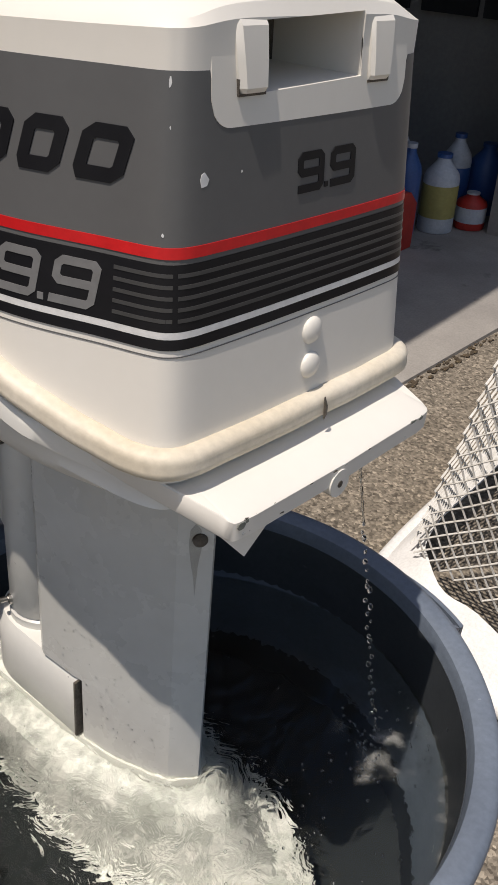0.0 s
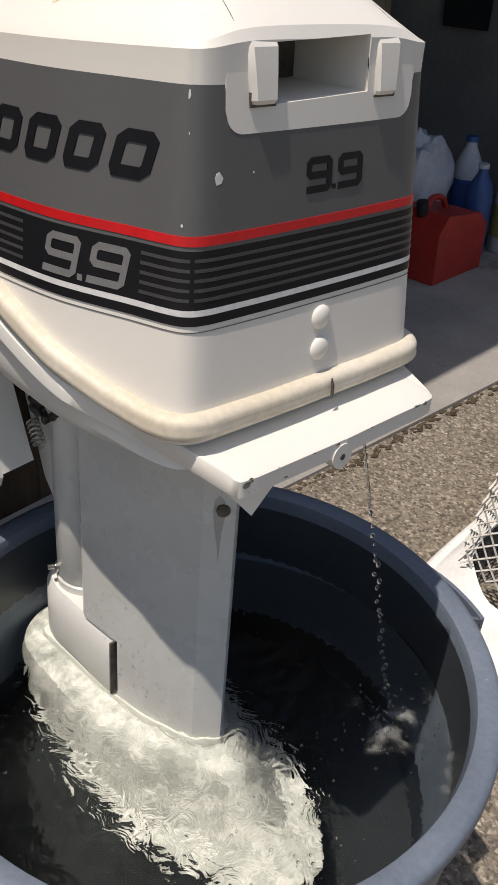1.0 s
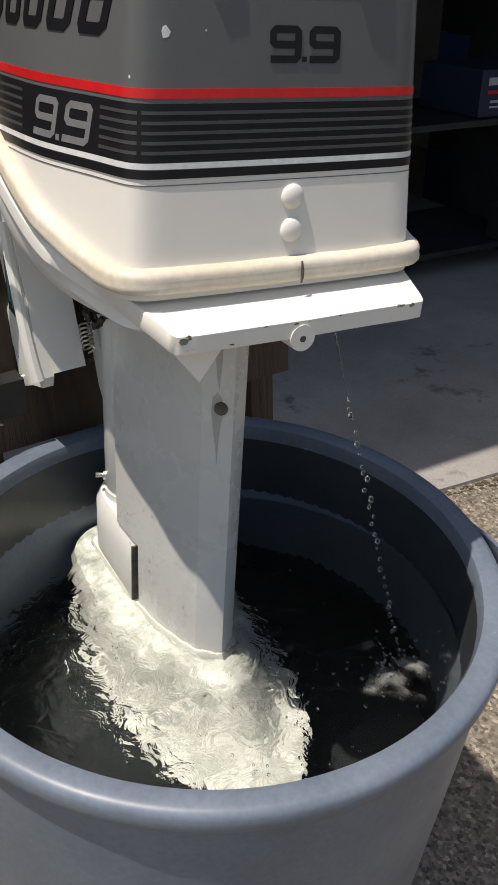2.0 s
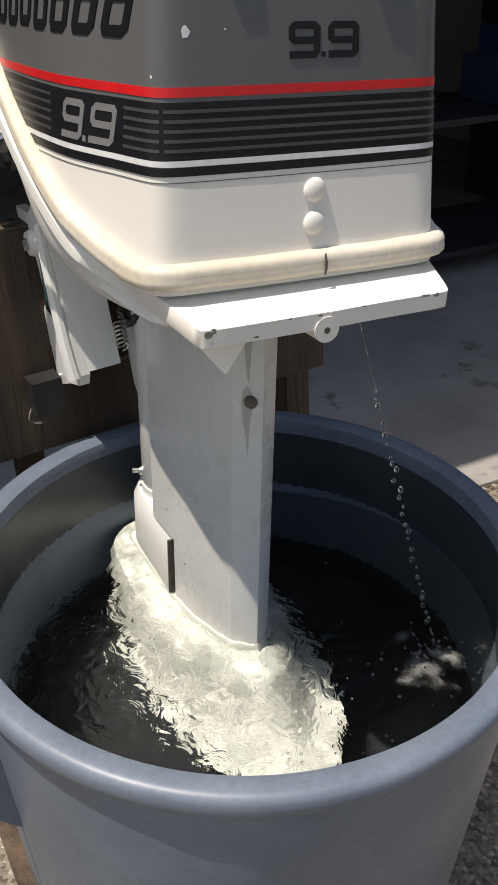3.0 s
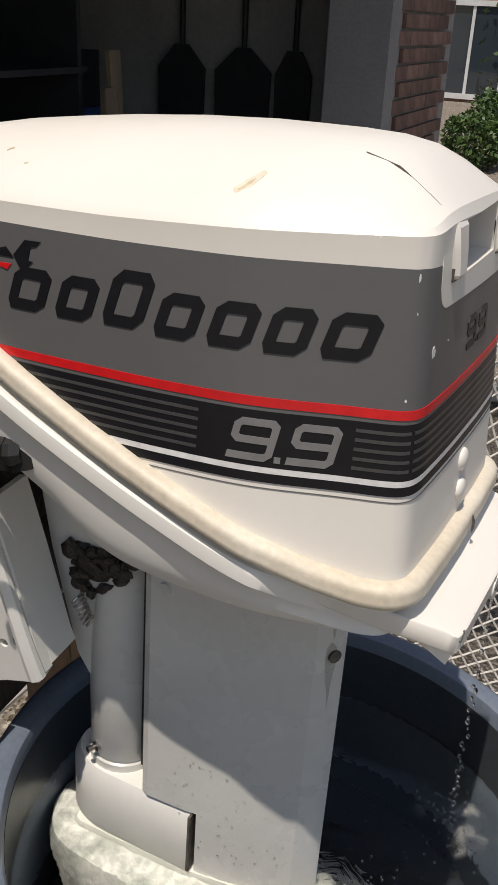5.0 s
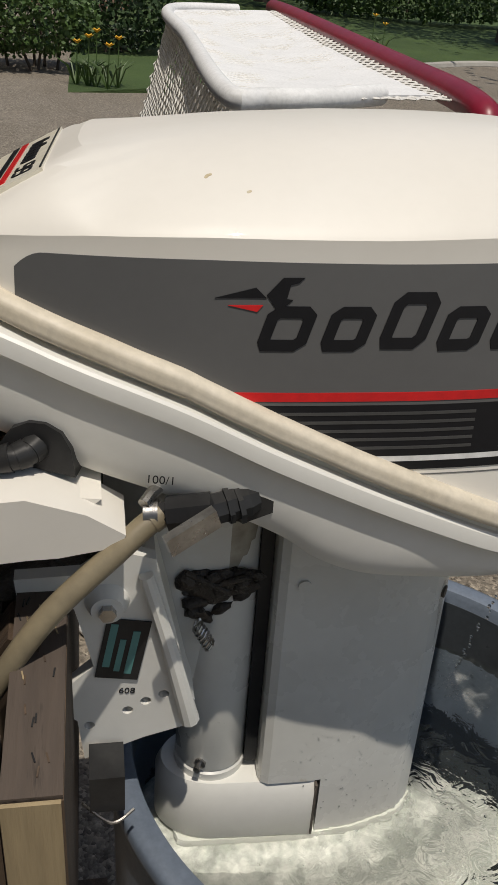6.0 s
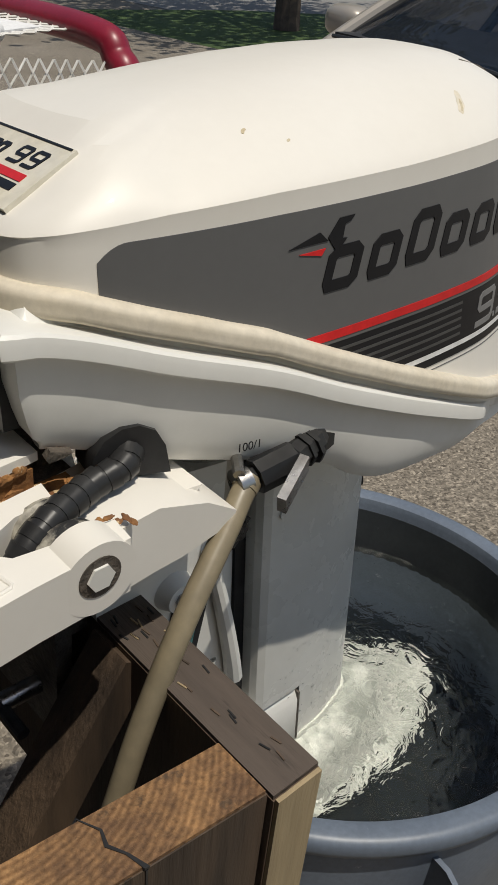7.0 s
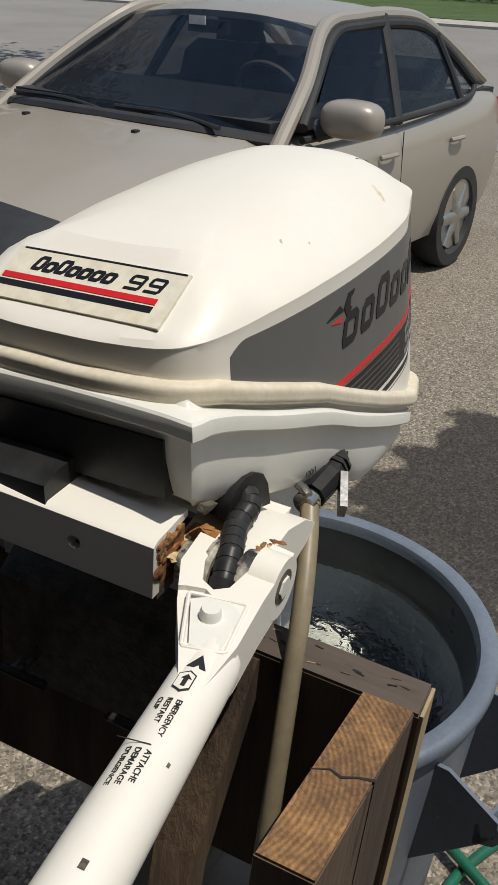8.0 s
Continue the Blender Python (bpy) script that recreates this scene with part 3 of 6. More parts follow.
# rope-like seal between hood and pan
SECTION = [(-0.004, -0.0085), (0.005, -0.009), (0.0088, -0.0082), (0.0108, -0.006), (0.0113, -0.0025), (0.0108, 0.001), (0.0112, 0.0035), (0.0098, 0.0066), (0.0068, 0.0085), (0.003, 0.009), (0.0, 0.0088), (-0.004, 0.006)]
rings = []
for s in ring_s:
    x = skin(s, 1.24).x
    z = lerp(SEAL_Z, x) + 0.003
    p = skin(s, z)
    wob, swell = 0.0007 * noise.noise(p * 22), 1 + 0.035 * noise.noise(p * 35)
    rings.append([skin(s, z + u * swell + wob, o * swell) for o, u in SECTION])
seal = part("seal", loft(rings, ring_closed=True), SEAL, motor, "cream rubber seal, weathered", 60)
part("seal_joint", loft([[skin(-0.012 + d, z, o) for o, z in ((0.012, 1.136), (0.0142, 1.141), (0.0144, 1.147), (0.012, 1.153))] for d in (0.0, 0.0014)]), GRIME_SHADE, seal)

# lower pan
LOW_Z = [(-0.4, 1.237), (-0.357, 1.22), (-0.316, 1.2), (-0.265, 1.185), (-0.2, 1.165), (-0.16, 1.146), (-0.135, 1.128), (-0.1, 1.114), (-0.05, 1.108), (0.03, 1.102), (0.12, 1.1)]
PAN_S = s_at(-0.325)
PAN_C = s_at(-0.376)


def pan_plan(s, off):
    """The pan follows the hood, but for its squarer front with a blunt corner on each side."""
    side, u = (1 if s >= 0 else -1), abs(s)
    if u <= PAN_S:
        return skin(s, 1.24, off)
    start, corner, front = skin(PAN_S, 1.24), Vector((-0.398, -0.1225, 1.24)), Vector((-0.396, 0.0, 1.24))
    flank, face = Vector((start.y - corner.y, corner.x - start.x, 0)).normalized(), Vector((-1, 0, 0))
    flank = -flank if flank.y > 0 else flank
    if u < PAN_C:
        t = (u - PAN_S) / (PAN_C - PAN_S)
        p, n = start.lerp(corner, t), flank.lerp(flank + face, max(0.0, 8 * t - 7))
    else:
        t = (u - PAN_C) / (GIRTH - PAN_C)
        p, n = corner.lerp(front, t), face.lerp(flank + face, max(0.0, 1 - 8 * t))
    p = p + n * off
    return Vector((p.x, p.y if side > 0 else -1.045 * p.y, 1.24))


pan_low = spline([(x, 0, z) for x, z in LOW_Z], 8)
PAN_LOW = [(p.x, p.z) for p in pan_low]
seal_low = spline([(x, 0, z) for x, z in SEAL_Z], 8)
SEAL_LOW = [(p.x, p.z) for p in seal_low]
rings = []
for off, drop, f in ((-0.012, 0.004, 0), (-0.006, 0.0115, 0), (0.0065, 0.0112, 0), (0.01, 0.0118, 0), (0.0118, 0.0138, 0), (0.0125, 0.018, 0), (0.0124, 0.0258, 0), (0.0112, 0.0275, 0), (0.0042, 0.0278, 0), (0.0022, 0.033, 0),
                     (0.0018, 0.0, 0.35), (-0.002, 0.0, 0.65), (-0.0055, 0.0, 0.85), (-0.0105, 0.0, 0.965), (-0.022, 0.0, 1.0), (-0.04, 0.0, 1.0)):
    ring = []
    for s in ring_s:
        p = skin(s, 1.24)
        high, low = lerp(SEAL_LOW, p.x), lerp(PAN_LOW, p.x)
        high += 0.008 * max(0.0, min(1.0, (abs(s) - PAN_S) / (PAN_C - PAN_S)))
        start = high - 0.033
        z = high - drop if f == 0 else start + min(0.0, low - start) * f - 0.0006 * f
        lip = 1.0 if f else 1.0 - 0.9 * max(0.0, min(1.0, (p.x - 0.01) / 0.05))
        ring.append(pan_plan(s, off * lip) + Vector((0, 0, z - 1.24)))
    rings.append(ring)
pan = part("lower_pan", loft(rings), CHALK, motor, "white lower pan of the motor", 32)


def on_pan(x, z, off):
    """A place on the port flank of the pan."""
    return pan_plan(s_at(x), off) + Vector((0, 0, z - 1.24))


ARCH = [(-0.353, 1.205), (-0.352, 1.219), (-0.346, 1.23), (-0.337, 1.236), (-0.328, 1.236), (-0.318, 1.23), (-0.312, 1.218), (-0.309, 1.197)]
part("arch_grommet", loft([[on_pan(x, z, d) for x, z in ARCH] for d in (-0.03, 0.0015, 0.0028)]), BLACKP, pan, "black rubber arch where the cables leave")
part("dirt_mark", loft([[on_pan(-0.366 + w * math.cos(k), 1.226 + 0.7 * w * math.sin(k), d) for k, w in ((0.2, 0.006), (1.1, 0.004), (2.0, 0.007), (3.1, 0.005), (4.0, 0.006), (5.2, 0.003))] for d in (-0.006, 0.0012)]), GRIME_SHADE, pan)
# no hollow here: the cavity's shade is put into a black block
part("front_recess", block((-0.4025, -0.1, 1.238), (-0.36, 0.1, 1.289), 0.002), BLACKP, pan, "black block standing in for the dark cavity in the pan's front")
part("starter_grip", prism([(-0.442, 1.22), (-0.41, 1.226), (-0.372, 1.23), (-0.372, 1.252), (-0.42, 1.25), (-0.44, 1.244)], "y", -0.012, 0.1, 0.006, 3), BLACKP, pan, "black plastic pull grip")

# rear splash plate: the pan's lip runs out into a broad shelf with a blunt rear edge
def shelf_edge(s):
    """Plan and height of the shelf's upper edge, s metres round from the middle of the rear."""
    u = abs(s)
    x = lerp([(0.0, 0.1535), (0.085, 0.152), (0.099, 0.1502), (0.104, 0.1475), (0.109, 0.142), (0.235, -0.012), (0.26, -0.04)], u)
    y = lerp([(0.0, 0.0), (0.085, 0.0925), (0.099, 0.1065), (0.104, 0.1095), (0.109, 0.1112), (0.235, 0.1535), (0.26, 0.16)], u)
    z = lerp([(0.0, 1.1185), (0.1, 1.1172), (0.235, 1.1555), (0.26, 1.166)], u)
    return Vector((x, y * (-1 if s > 0 else 1) + 0.0072 * max(0.0, 1 - u / 0.3), z + (0.004 if s < 0 else 0.0) * min(1.0, u / 0.1) * max(0.0, 1 - u / 0.2)))


rows = []
for k in range(-78, 79):
    s = 0.26 * k / 78
    near = skin(s, 1.24, -0.012)
    near.z = lerp(SEAL_LOW, near.x) - 0.0105
    edge = shelf_edge(s)
    rear = max(0.0, min(1.0, (edge.x + 0.02) / 0.1))
    thick = 0.007 + 0.0085 * rear
    out = Vector((edge.x - near.x, edge.y - near.y, 0)).normalized()
    rows.append([near, edge - out * 0.0025 + Vector((0, 0, 0.0004)), edge - out * 0.0004 - Vector((0, 0, 0.0012)), edge - Vector((0, 0, thick - 0.001)) - out * 0.0008, edge - out * 0.003 - Vector((0, 0, thick)),
                 near.lerp(edge, 0.3) - Vector((0, 0, 0.017 + 0.006 * rear))])
plate = part("splash_plate", loft(rows), WHITE, pan, "white splash plate with chipped edges", 38)
part("corner_fin", loft([[(0.118, -0.104, 1.106), (0.149, -0.064, 1.106), (0.1395, -0.079, 1.074)], [(0.108, -0.092, 1.106), (0.138, -0.054, 1.106), (0.13, -0.07, 1.078)]]), WHITE, plate, "small three-cornered fin under the plate")
part("outlet", pipe([(0.11, -0.001, 1.1035), (0.1537, -0.001, 1.1035)], [0.0115, 0.0105], 20), WHITE, plate, "outlet boss of the cooling water")
part("outlet_hole", pipe([(0.1525, -0.001, 1.103), (0.1542, -0.001, 1.103)], 0.0026, 12), GRIME_SHADE, plate)
for k in range(20):
    y = rng.choice((rng.uniform(-0.098, -0.06), rng.uniform(-0.098, -0.05), rng.uniform(-0.1, 0.11)))
    top_z = 1.1175 + 0.03 * max(0.0, y)
    z, w, h = top_z - rng.choice((0.0012, 0.002, 0.0115)), rng.uniform(0.0008, 0.0035), rng.uniform(0.0005, 0.0012)
    pts = [(y + w * math.cos(a) * rng.uniform(0.5, 1), z + h * math.sin(a) * rng.uniform(0.5, 1)) for a in (0, 0.8, 1.6, 2.4, 3.3, 4.2, 5.2)]
    x = lerp([(-0.098, 0.1505), (0.0, 0.1532), (0.112, 0.151)], y)
    part("paint_chip", prism(pts, "x", x - 0.004, x + 0.00025), rng.choice((GRIME_SHADE, LEG, GRIME_SHADE)), plate)

CHIP = surface("bare_chipped_metal", (0.27, 0.28, 0.23), 0.7, (0.16, 0.165, 0.14), 90, 200, 0.4)
for y, w, h, d in ((-0.0975, 0.004, 0.0035, 0.004), (-0.09, 0.007, 0.0022, 0.0022), (-0.079, 0.006, 0.0028, 0.003), (-0.068, 0.005, 0.0016, 0.0018), (-0.052, 0.004, 0.0012, 0.0014), (0.088, 0.006, 0.0016, 0.002), (0.1, 0.004, 0.002, 0.003)):
    pts = [(y + w * math.cos(a) * rng.uniform(0.6, 1), 1.117 + 0.03 * max(0.0, y) - d + h * math.sin(a) * rng.uniform(0.5, 1)) for a in (0, 0.6, 1.2, 1.8, 2.5, 3.2, 3.9, 4.6, 5.4)]
    x = lerp([(-0.098, 0.1505), (0.0, 0.1532), (0.112, 0.151)], y)
    part("paint_chip", prism(pts, "x", x - 0.004, x + 0.0003), CHIP, plate, "chipped paint on the rear edge")

# leg: upright housing that reaches into the water
LEG_PLAN = [(-0.143, -0.006), (-0.143, -0.034), (-0.1405, -0.0425), (-0.133, -0.046), (-0.09, -0.0445), (-0.04, -0.037), (0.0, -0.0245), (0.018, -0.0165), (0.0225, -0.0125), (0.034, 0.0), (0.0375, 0.006)]
LEG_MID = 0.006


def leg_ring(z, grow=0.0, front=0.0):
    """The leg's plan at a height: square front, sides drawn in towards a narrow rear; front: how much further it reaches ahead."""
    wide = 1.0 + 0.12 * (z - 0.85)
    side = [(x - (front if x < -0.1 else 0.0) + grow * (1 if x > -0.05 else -1), LEG_MID + (y - LEG_MID) * wide - grow * (1 if y < -0.01 else 0), z) for x, y in LEG_PLAN]
    return side + [(x, 2 * LEG_MID - y, z) for x, y, z in side[-2::-1]]


leg_bm = loft([leg_ring(z) for z in (0.5, 0.62, 0.705, 0.785, 0.9, 1.0, 1.08, 1.12)])
leg = part("leg", leg_bm, LEG, motor, "pale grey-white leg housing, wet and stained", 14)
cut(leg, block((-0.2, -0.2, 0.4), (-0.082, 0.2, 0.784)))
part("leg_flange", loft([leg_ring(z, g, 0.08) for z, g in ((0.69, 0.003), (0.696, 0.004), (0.702, 0.002))]), LEG, leg, "flange at the water line")
part("leg_screw", pipe([(-0.118, -0.045, 1.031), (-0.118, -0.0495, 1.031)], 0.0062, 14), LEG, leg)
part("shock_mount", prism([(-0.005, 1.045), (0.032, 1.062), (0.05, 1.1), (-0.005, 1.1)], "y", -0.012, 0.026, 0.004), LEG, leg)
# lower mount wrapped round the front of the leg
rings = []
for z, g in ((0.7, -0.004), (0.706, 0.0), (0.767, 0.0), (0.779, -0.006)):
    ring = []
    for k in range(25):
        a = math.pi * (0.5 + k / 24)
        ring.append((-0.185 + (0.062 + g) * math.cos(a), (0.047 + g) * math.sin(a), z))
    rings.append([(-0.083, 0.047 + g, z)] + ring + [(-0.083, -0.047 - g, z)])
mount_bm = loft(rings)
soften(mount_bm, 0.004, 2, 50)
# solid dark block that stands in for the shade of the gap
part("mount_gap", block((-0.0838, -0.0478, 0.706), (-0.0812, -0.02, 0.778)), GRIME_SHADE, leg, "dark block standing in for the shaded gap behind the mount cover")
part("lower_mount", mount_bm, CHALK, leg, "white lower mount cover")
# gear case and plate under the water
# besides stains, the mottling puts the water's rippling light into the colour
DROWNED = surface("submerged_paint", (0.68, 0.67, 0.63), 0.5, (0.3, 0.31, 0.28), 34, 90, 0.1, stain=(0.14, 0.15, 0.12), stain_scale=26, stain_at=0.62, mottle=0.3)
NECK = [(0.045, 0.0), (0.04, 0.008), (0.02, 0.02), (-0.02, 0.035), (-0.06, 0.045), (-0.1, 0.05), (-0.16, 0.051), (-0.215, 0.047), (-0.243, 0.025), (-0.25, 0.0)]
FLAT = [(0.186, 0.0), (0.18, 0.025), (0.152, 0.05), (0.105, 0.078), (0.04, 0.096), (-0.05, 0.1), (-0.15, 0.09), (-0.22, 0.07), (-0.258, 0.032), (-0.264, 0.0)]


def case_ring(z, t, grow):
    """Plan of the drowned gear case: t runs from the leg's neck to the flat plate."""
    half = spline([(lerp([(0, a[0]), (1, b[0])], t), lerp([(0, a[1]), (1, b[1])], t), 0) for a, b in zip(NECK, FLAT)], 4)
    wide, long = 1 + grow / 0.05, 1 + grow / 0.15
    side = [(-0.1 + (q.x + 0.1) * long, q.y * wide, z) for q in half]
    return side + [(x, -y, z) for x, y, z in side[-2:0:-1]]


part("gear_case", loft([case_ring(*r) for r in ((0.5, 0.0, 0.0), (0.592, 0.1, 0.0), (0.593, 1.0, 0.0), (0.599, 1.0, 0.0), (0.601, 0.98, 0.0), (0.606, 0.6, 0.006), (0.622, 0.4, 0.012), (0.655, 0.22, 0.018), (0.678, 0.12, 0.017), (0.688, 0.06, 0.01), (0.692, 0.0, 0.0))]), DROWNED, motor, "white gear case and plate under the water", 30)
# swivel tube in front of the leg
tube = part("swivel_tube", turned([(0.0368, 0.77), (0.0372, 0.778), (0.0372, 0.7875), (0.0345, 0.7895), (0.036, 0.792), (0.037, 0.9), (0.038, 1.1)], 28, (-0.19, 0.0)), LEG, motor, "round swivel tube with a grease nipple")
part("drain_hole", pipe([(0.025, 0.0005, 0.99), (0.0325, -0.0045, 0.99)], 0.0064, 16), GRIME_SHADE, leg)
DRIP = surface("brown_drip", (0.2, 0.16, 0.1), 0.5, (0.3, 0.27, 0.2), 60, 120, 0.1)
DRIP.node_tree.nodes["Principled BSDF"].inputs["Alpha"].default_value = 0.13
for outline in ([(0.25, 1.0), (0.5, 1.006), (0.8, 1.0), (0.86, 0.985), (0.7, 0.965), (0.6, 0.93), (0.5, 0.95), (0.35, 0.965), (0.2, 0.985)], [(0.3, 1.05), (0.75, 1.05), (0.7, 1.03), (0.62, 1.008), (0.5, 1.015), (0.4, 1.03)]):
    part("drip_stain", loft([[(0.0225 + 0.0115 * u + 0.736 * d, -0.0128 + 0.0125 * u - 0.677 * d, z) for u, z in outline] for d in (0.0003, 0.0007)]), DRIP, leg, "brown drip stain below the drain hole")
part("grease_nipple", pipe([(-0.2, -0.028, 0.802), (-0.203, -0.036, 0.802), (-0.204, -0.0365, 0.802), (-0.207, -0.044, 0.802)], [0.006, 0.006, 0.003, 0.0035], 10), STEEL, tube)
# black block in place of the shade between tube and leg
part("leg_gap", block((-0.156, -0.022, 0.79), (-0.1435, 0.03, 1.1)), BLACKP, leg, "black block standing in for the shaded gap in front of the leg")
# oily linkage under the pan
GREASE = surface("black_grease", (0.014, 0.011, 0.009), 0.38, (0.045, 0.035, 0.026), 50, 220, 0.9, depth=0.003)
for k in range(26):
    c = Vector((rng.uniform(-0.224, -0.166), rng.uniform(-0.046, -0.036), 1.04 - 0.026 * abs(rng.gauss(0, 0.8))))
    lump = bmesh.new()
    bmesh.ops.create_icosphere(lump, subdivisions=2, radius=1.0)
    for v in lump.verts:
        v.co *= 1 + 0.5 * noise.noise(v.co * 1.6 + Vector((k * 2.7, 0, 0))) + 0.3 * noise.noise(v.co * 4 + Vector((0, k, 0)))
    lump.transform(Matrix.Translation(c) @ Matrix.Rotation(rng.uniform(-0.6, 0.6), 4, "Y") @ Matrix.Diagonal((rng.uniform(0.006, 0.013), 0.005, rng.uniform(0.004, 0.01), 1)))
    part("grease_lump", lump, GREASE, motor, "lump of black grease", 70)
lump = bmesh.new()
bmesh.ops.create_icosphere(lump, subdivisions=3, radius=1.0)
for v in lump.verts:
    v.co *= 1 + 0.3 * noise.noise(v.co * 2.2) + 0.2 * noise.noise(v.co * 6)
lump.transform(Matrix.Translation((-0.197, -0.039, 1.026)) @ Matrix.Diagonal((0.026, 0.005, 0.018, 1)))
part("grease_lump", lump, GREASE, motor, "thick black grease under the neck", 70)
for x0, z0, x1, z1 in ((-0.225, 1.046, -0.185, 1.026), (-0.205, 1.03, -0.168, 1.044)):
    part("link_rod", pipe([(x0, -0.046, z0), (x1, -0.05, z1)], 0.003, 10), GREASE, motor, "greasy control rod")
coil = [(-0.214 + 0.00028 * k + 0.0065 * math.cos(k * 0.8) * 0.5, -0.05 + 0.0065 * math.sin(k * 0.8), 0.992 - 0.00052 * k + 0.0065 * math.cos(k * 0.8) * 0.85) for k in range(52)]
part("spring", pipe(coil, 0.0013, 6), STEEL, motor, "small coil spring")

NECKP = surface("dirty_cast_neck", (0.42, 0.39, 0.33), 0.5, (0.27, 0.24, 0.19), 26, 90, 0.2, stain=(0.05, 0.04, 0.03), stain_scale=45, stain_at=0.6)
part("tube_collar", turned([(0.036, 1.025), (0.0385, 1.035), (0.04, 1.05), (0.041, 1.06), (0.0425, 1.09), (0.043, 1.14)], 28, (-0.195, 0.0)), NECKP, motor, "dirty cast neck at the top of the swivel tube")
# stains on the hood
def on_top(x, y, h):
    return Vector((x, y, crown(x, y, 0.0) + h))


def smear(name, points, wide, material, label=""):
    """A thin stain or scratch that follows the hood's top."""
    line = spline([(x, y, 0) for x, y in points], 5)
    rows = []
    for k, p in enumerate(line):
        d = (line[min(k + 1, len(line) - 1)] - line[max(k - 1, 0)]).normalized()
        n = Vector((-d.y, d.x, 0)) * wide * (0.35 + 0.65 * math.sin(math.pi * (k + 0.5) / len(line))) * (1 + 0.3 * noise.noise(p * 300))
        rows.append([on_top(q.x, q.y, h) for q, h in ((p - n, -0.002), (p - n, 0.0001), (p + n, 0.0001), (p + n, -0.002))])
    part(name, loft(rows), material, hood, label)


STAIN = surface("yellow_stain", (0.66, 0.58, 0.43), 0.4, (0.74, 0.7, 0.61), 60, 200, 0.1)
smear("stain", [(-0.033, -0.122), (-0.026, -0.115), (-0.02, -0.104)], 0.003, STAIN, "yellow-brown stain")
DARKSTAIN = surface("brown_stain", (0.42, 0.32, 0.17), 0.5, (0.6, 0.53, 0.38), 80, 200, 0.1)
smear("stain", [(-0.0305, -0.121), (-0.027, -0.117), (-0.0235, -0.111)], 0.0011, DARKSTAIN, "brown streak in the stain")
smear("scuff", [(-0.226, -0.107), (-0.224, -0.1048), (-0.2215, -0.104)], 0.0012, DARKSTAIN, "small scuff")
smear("scuff", [(-0.2, -0.12), (-0.197, -0.119)], 0.0009, DARKSTAIN, "small scuff")
for side in (-1, 1):
    smear("lid_seam", [(0.086, side * 0.0735), (0.07, side * 0.069), (0.05, side * 0.065), (0.03, side * 0.063)], 0.0003, GRIME_SHADE, "dark seam of the lid")
# fuel connector with its metal latch
con = part("fuel_connector", pipe([(-0.252, -0.153, 1.1735), (-0.2465, -0.1535, 1.174), (-0.246, -0.1535, 1.174), (-0.215, -0.157, 1.18), (-0.2145, -0.157, 1.18), (-0.19, -0.152, 1.185), (-0.184, -0.15, 1.186)], [0.0088, 0.0088, 0.0132, 0.0135, 0.0115, 0.0122, 0.0095], 8), BLACKP, motor, "black moulded fuel connector", 25)
for x in (-0.206, -0.198):
    part("rib", pipe([(x, -0.1553, 1.1818), (x + 0.0035, -0.1546, 1.1825)], 0.0138, 8), BLACKP, con, "", 25)
# black sheet that paints the shade behind the connector
part("spout_recess", loft([[on_pan(x, z, d) for x, z in ((-0.232, 1.17), (-0.225, 1.186), (-0.19, 1.193), (-0.172, 1.196), (-0.172, 1.176), (-0.19, 1.168))] for d in (-0.02, 0.0012)]), BLACKP, pan, "black sheet in place of the shade behind the fuel connector")
latch_a, latch_b = Vector((-0.212, -0.168, 1.182)), Vector((-0.248, -0.184, 1.166))
latch_way = (latch_b - latch_a).normalized()
latch_up = latch_way.cross(Vector((0, 1, 0.3))).normalized()
latch_turn = Matrix((latch_way, latch_up, latch_way.cross(latch_up))).transposed().to_4x4()
latch_turn.translation = (latch_a + latch_b) / 2
part("latch", block((-0.02, -0.0085, -0.0035), (0.02, 0.0085, 0.0035), 0.0015, 1, latch_turn), STEEL, con, "steel spring latch")
part("latch_pin", pipe([(-0.218, -0.158, 1.172), (-0.218, -0.172, 1.172)], 0.003, 10), STEEL, con)
part("clamp", pipe([(-0.262, -0.152, 1.1725), (-0.252, -0.153, 1.1735)], 0.0112, 20), STEEL, con, "steel hose clamp")
part("clamp_screw", pipe([(-0.263, -0.157, 1.184), (-0.258, -0.149, 1.187), (-0.253, -0.141, 1.187)], 0.0045, 8), STEEL, con)


# ---- wooden stand ----
def lumber(name, tone, dark, along="z", bump=0.6):
    stretch = {"x": (0.09, 1, 1), "y": (1, 0.09, 1), "z": (1, 1, 0.09)}[along]
    return surface(name, tone, 0.72, dark, 14, 130, bump, stretch=stretch, stain=tuple(c * 0.45 for c in dark), stain_scale=38, stain_at=0.62, depth=0.003)


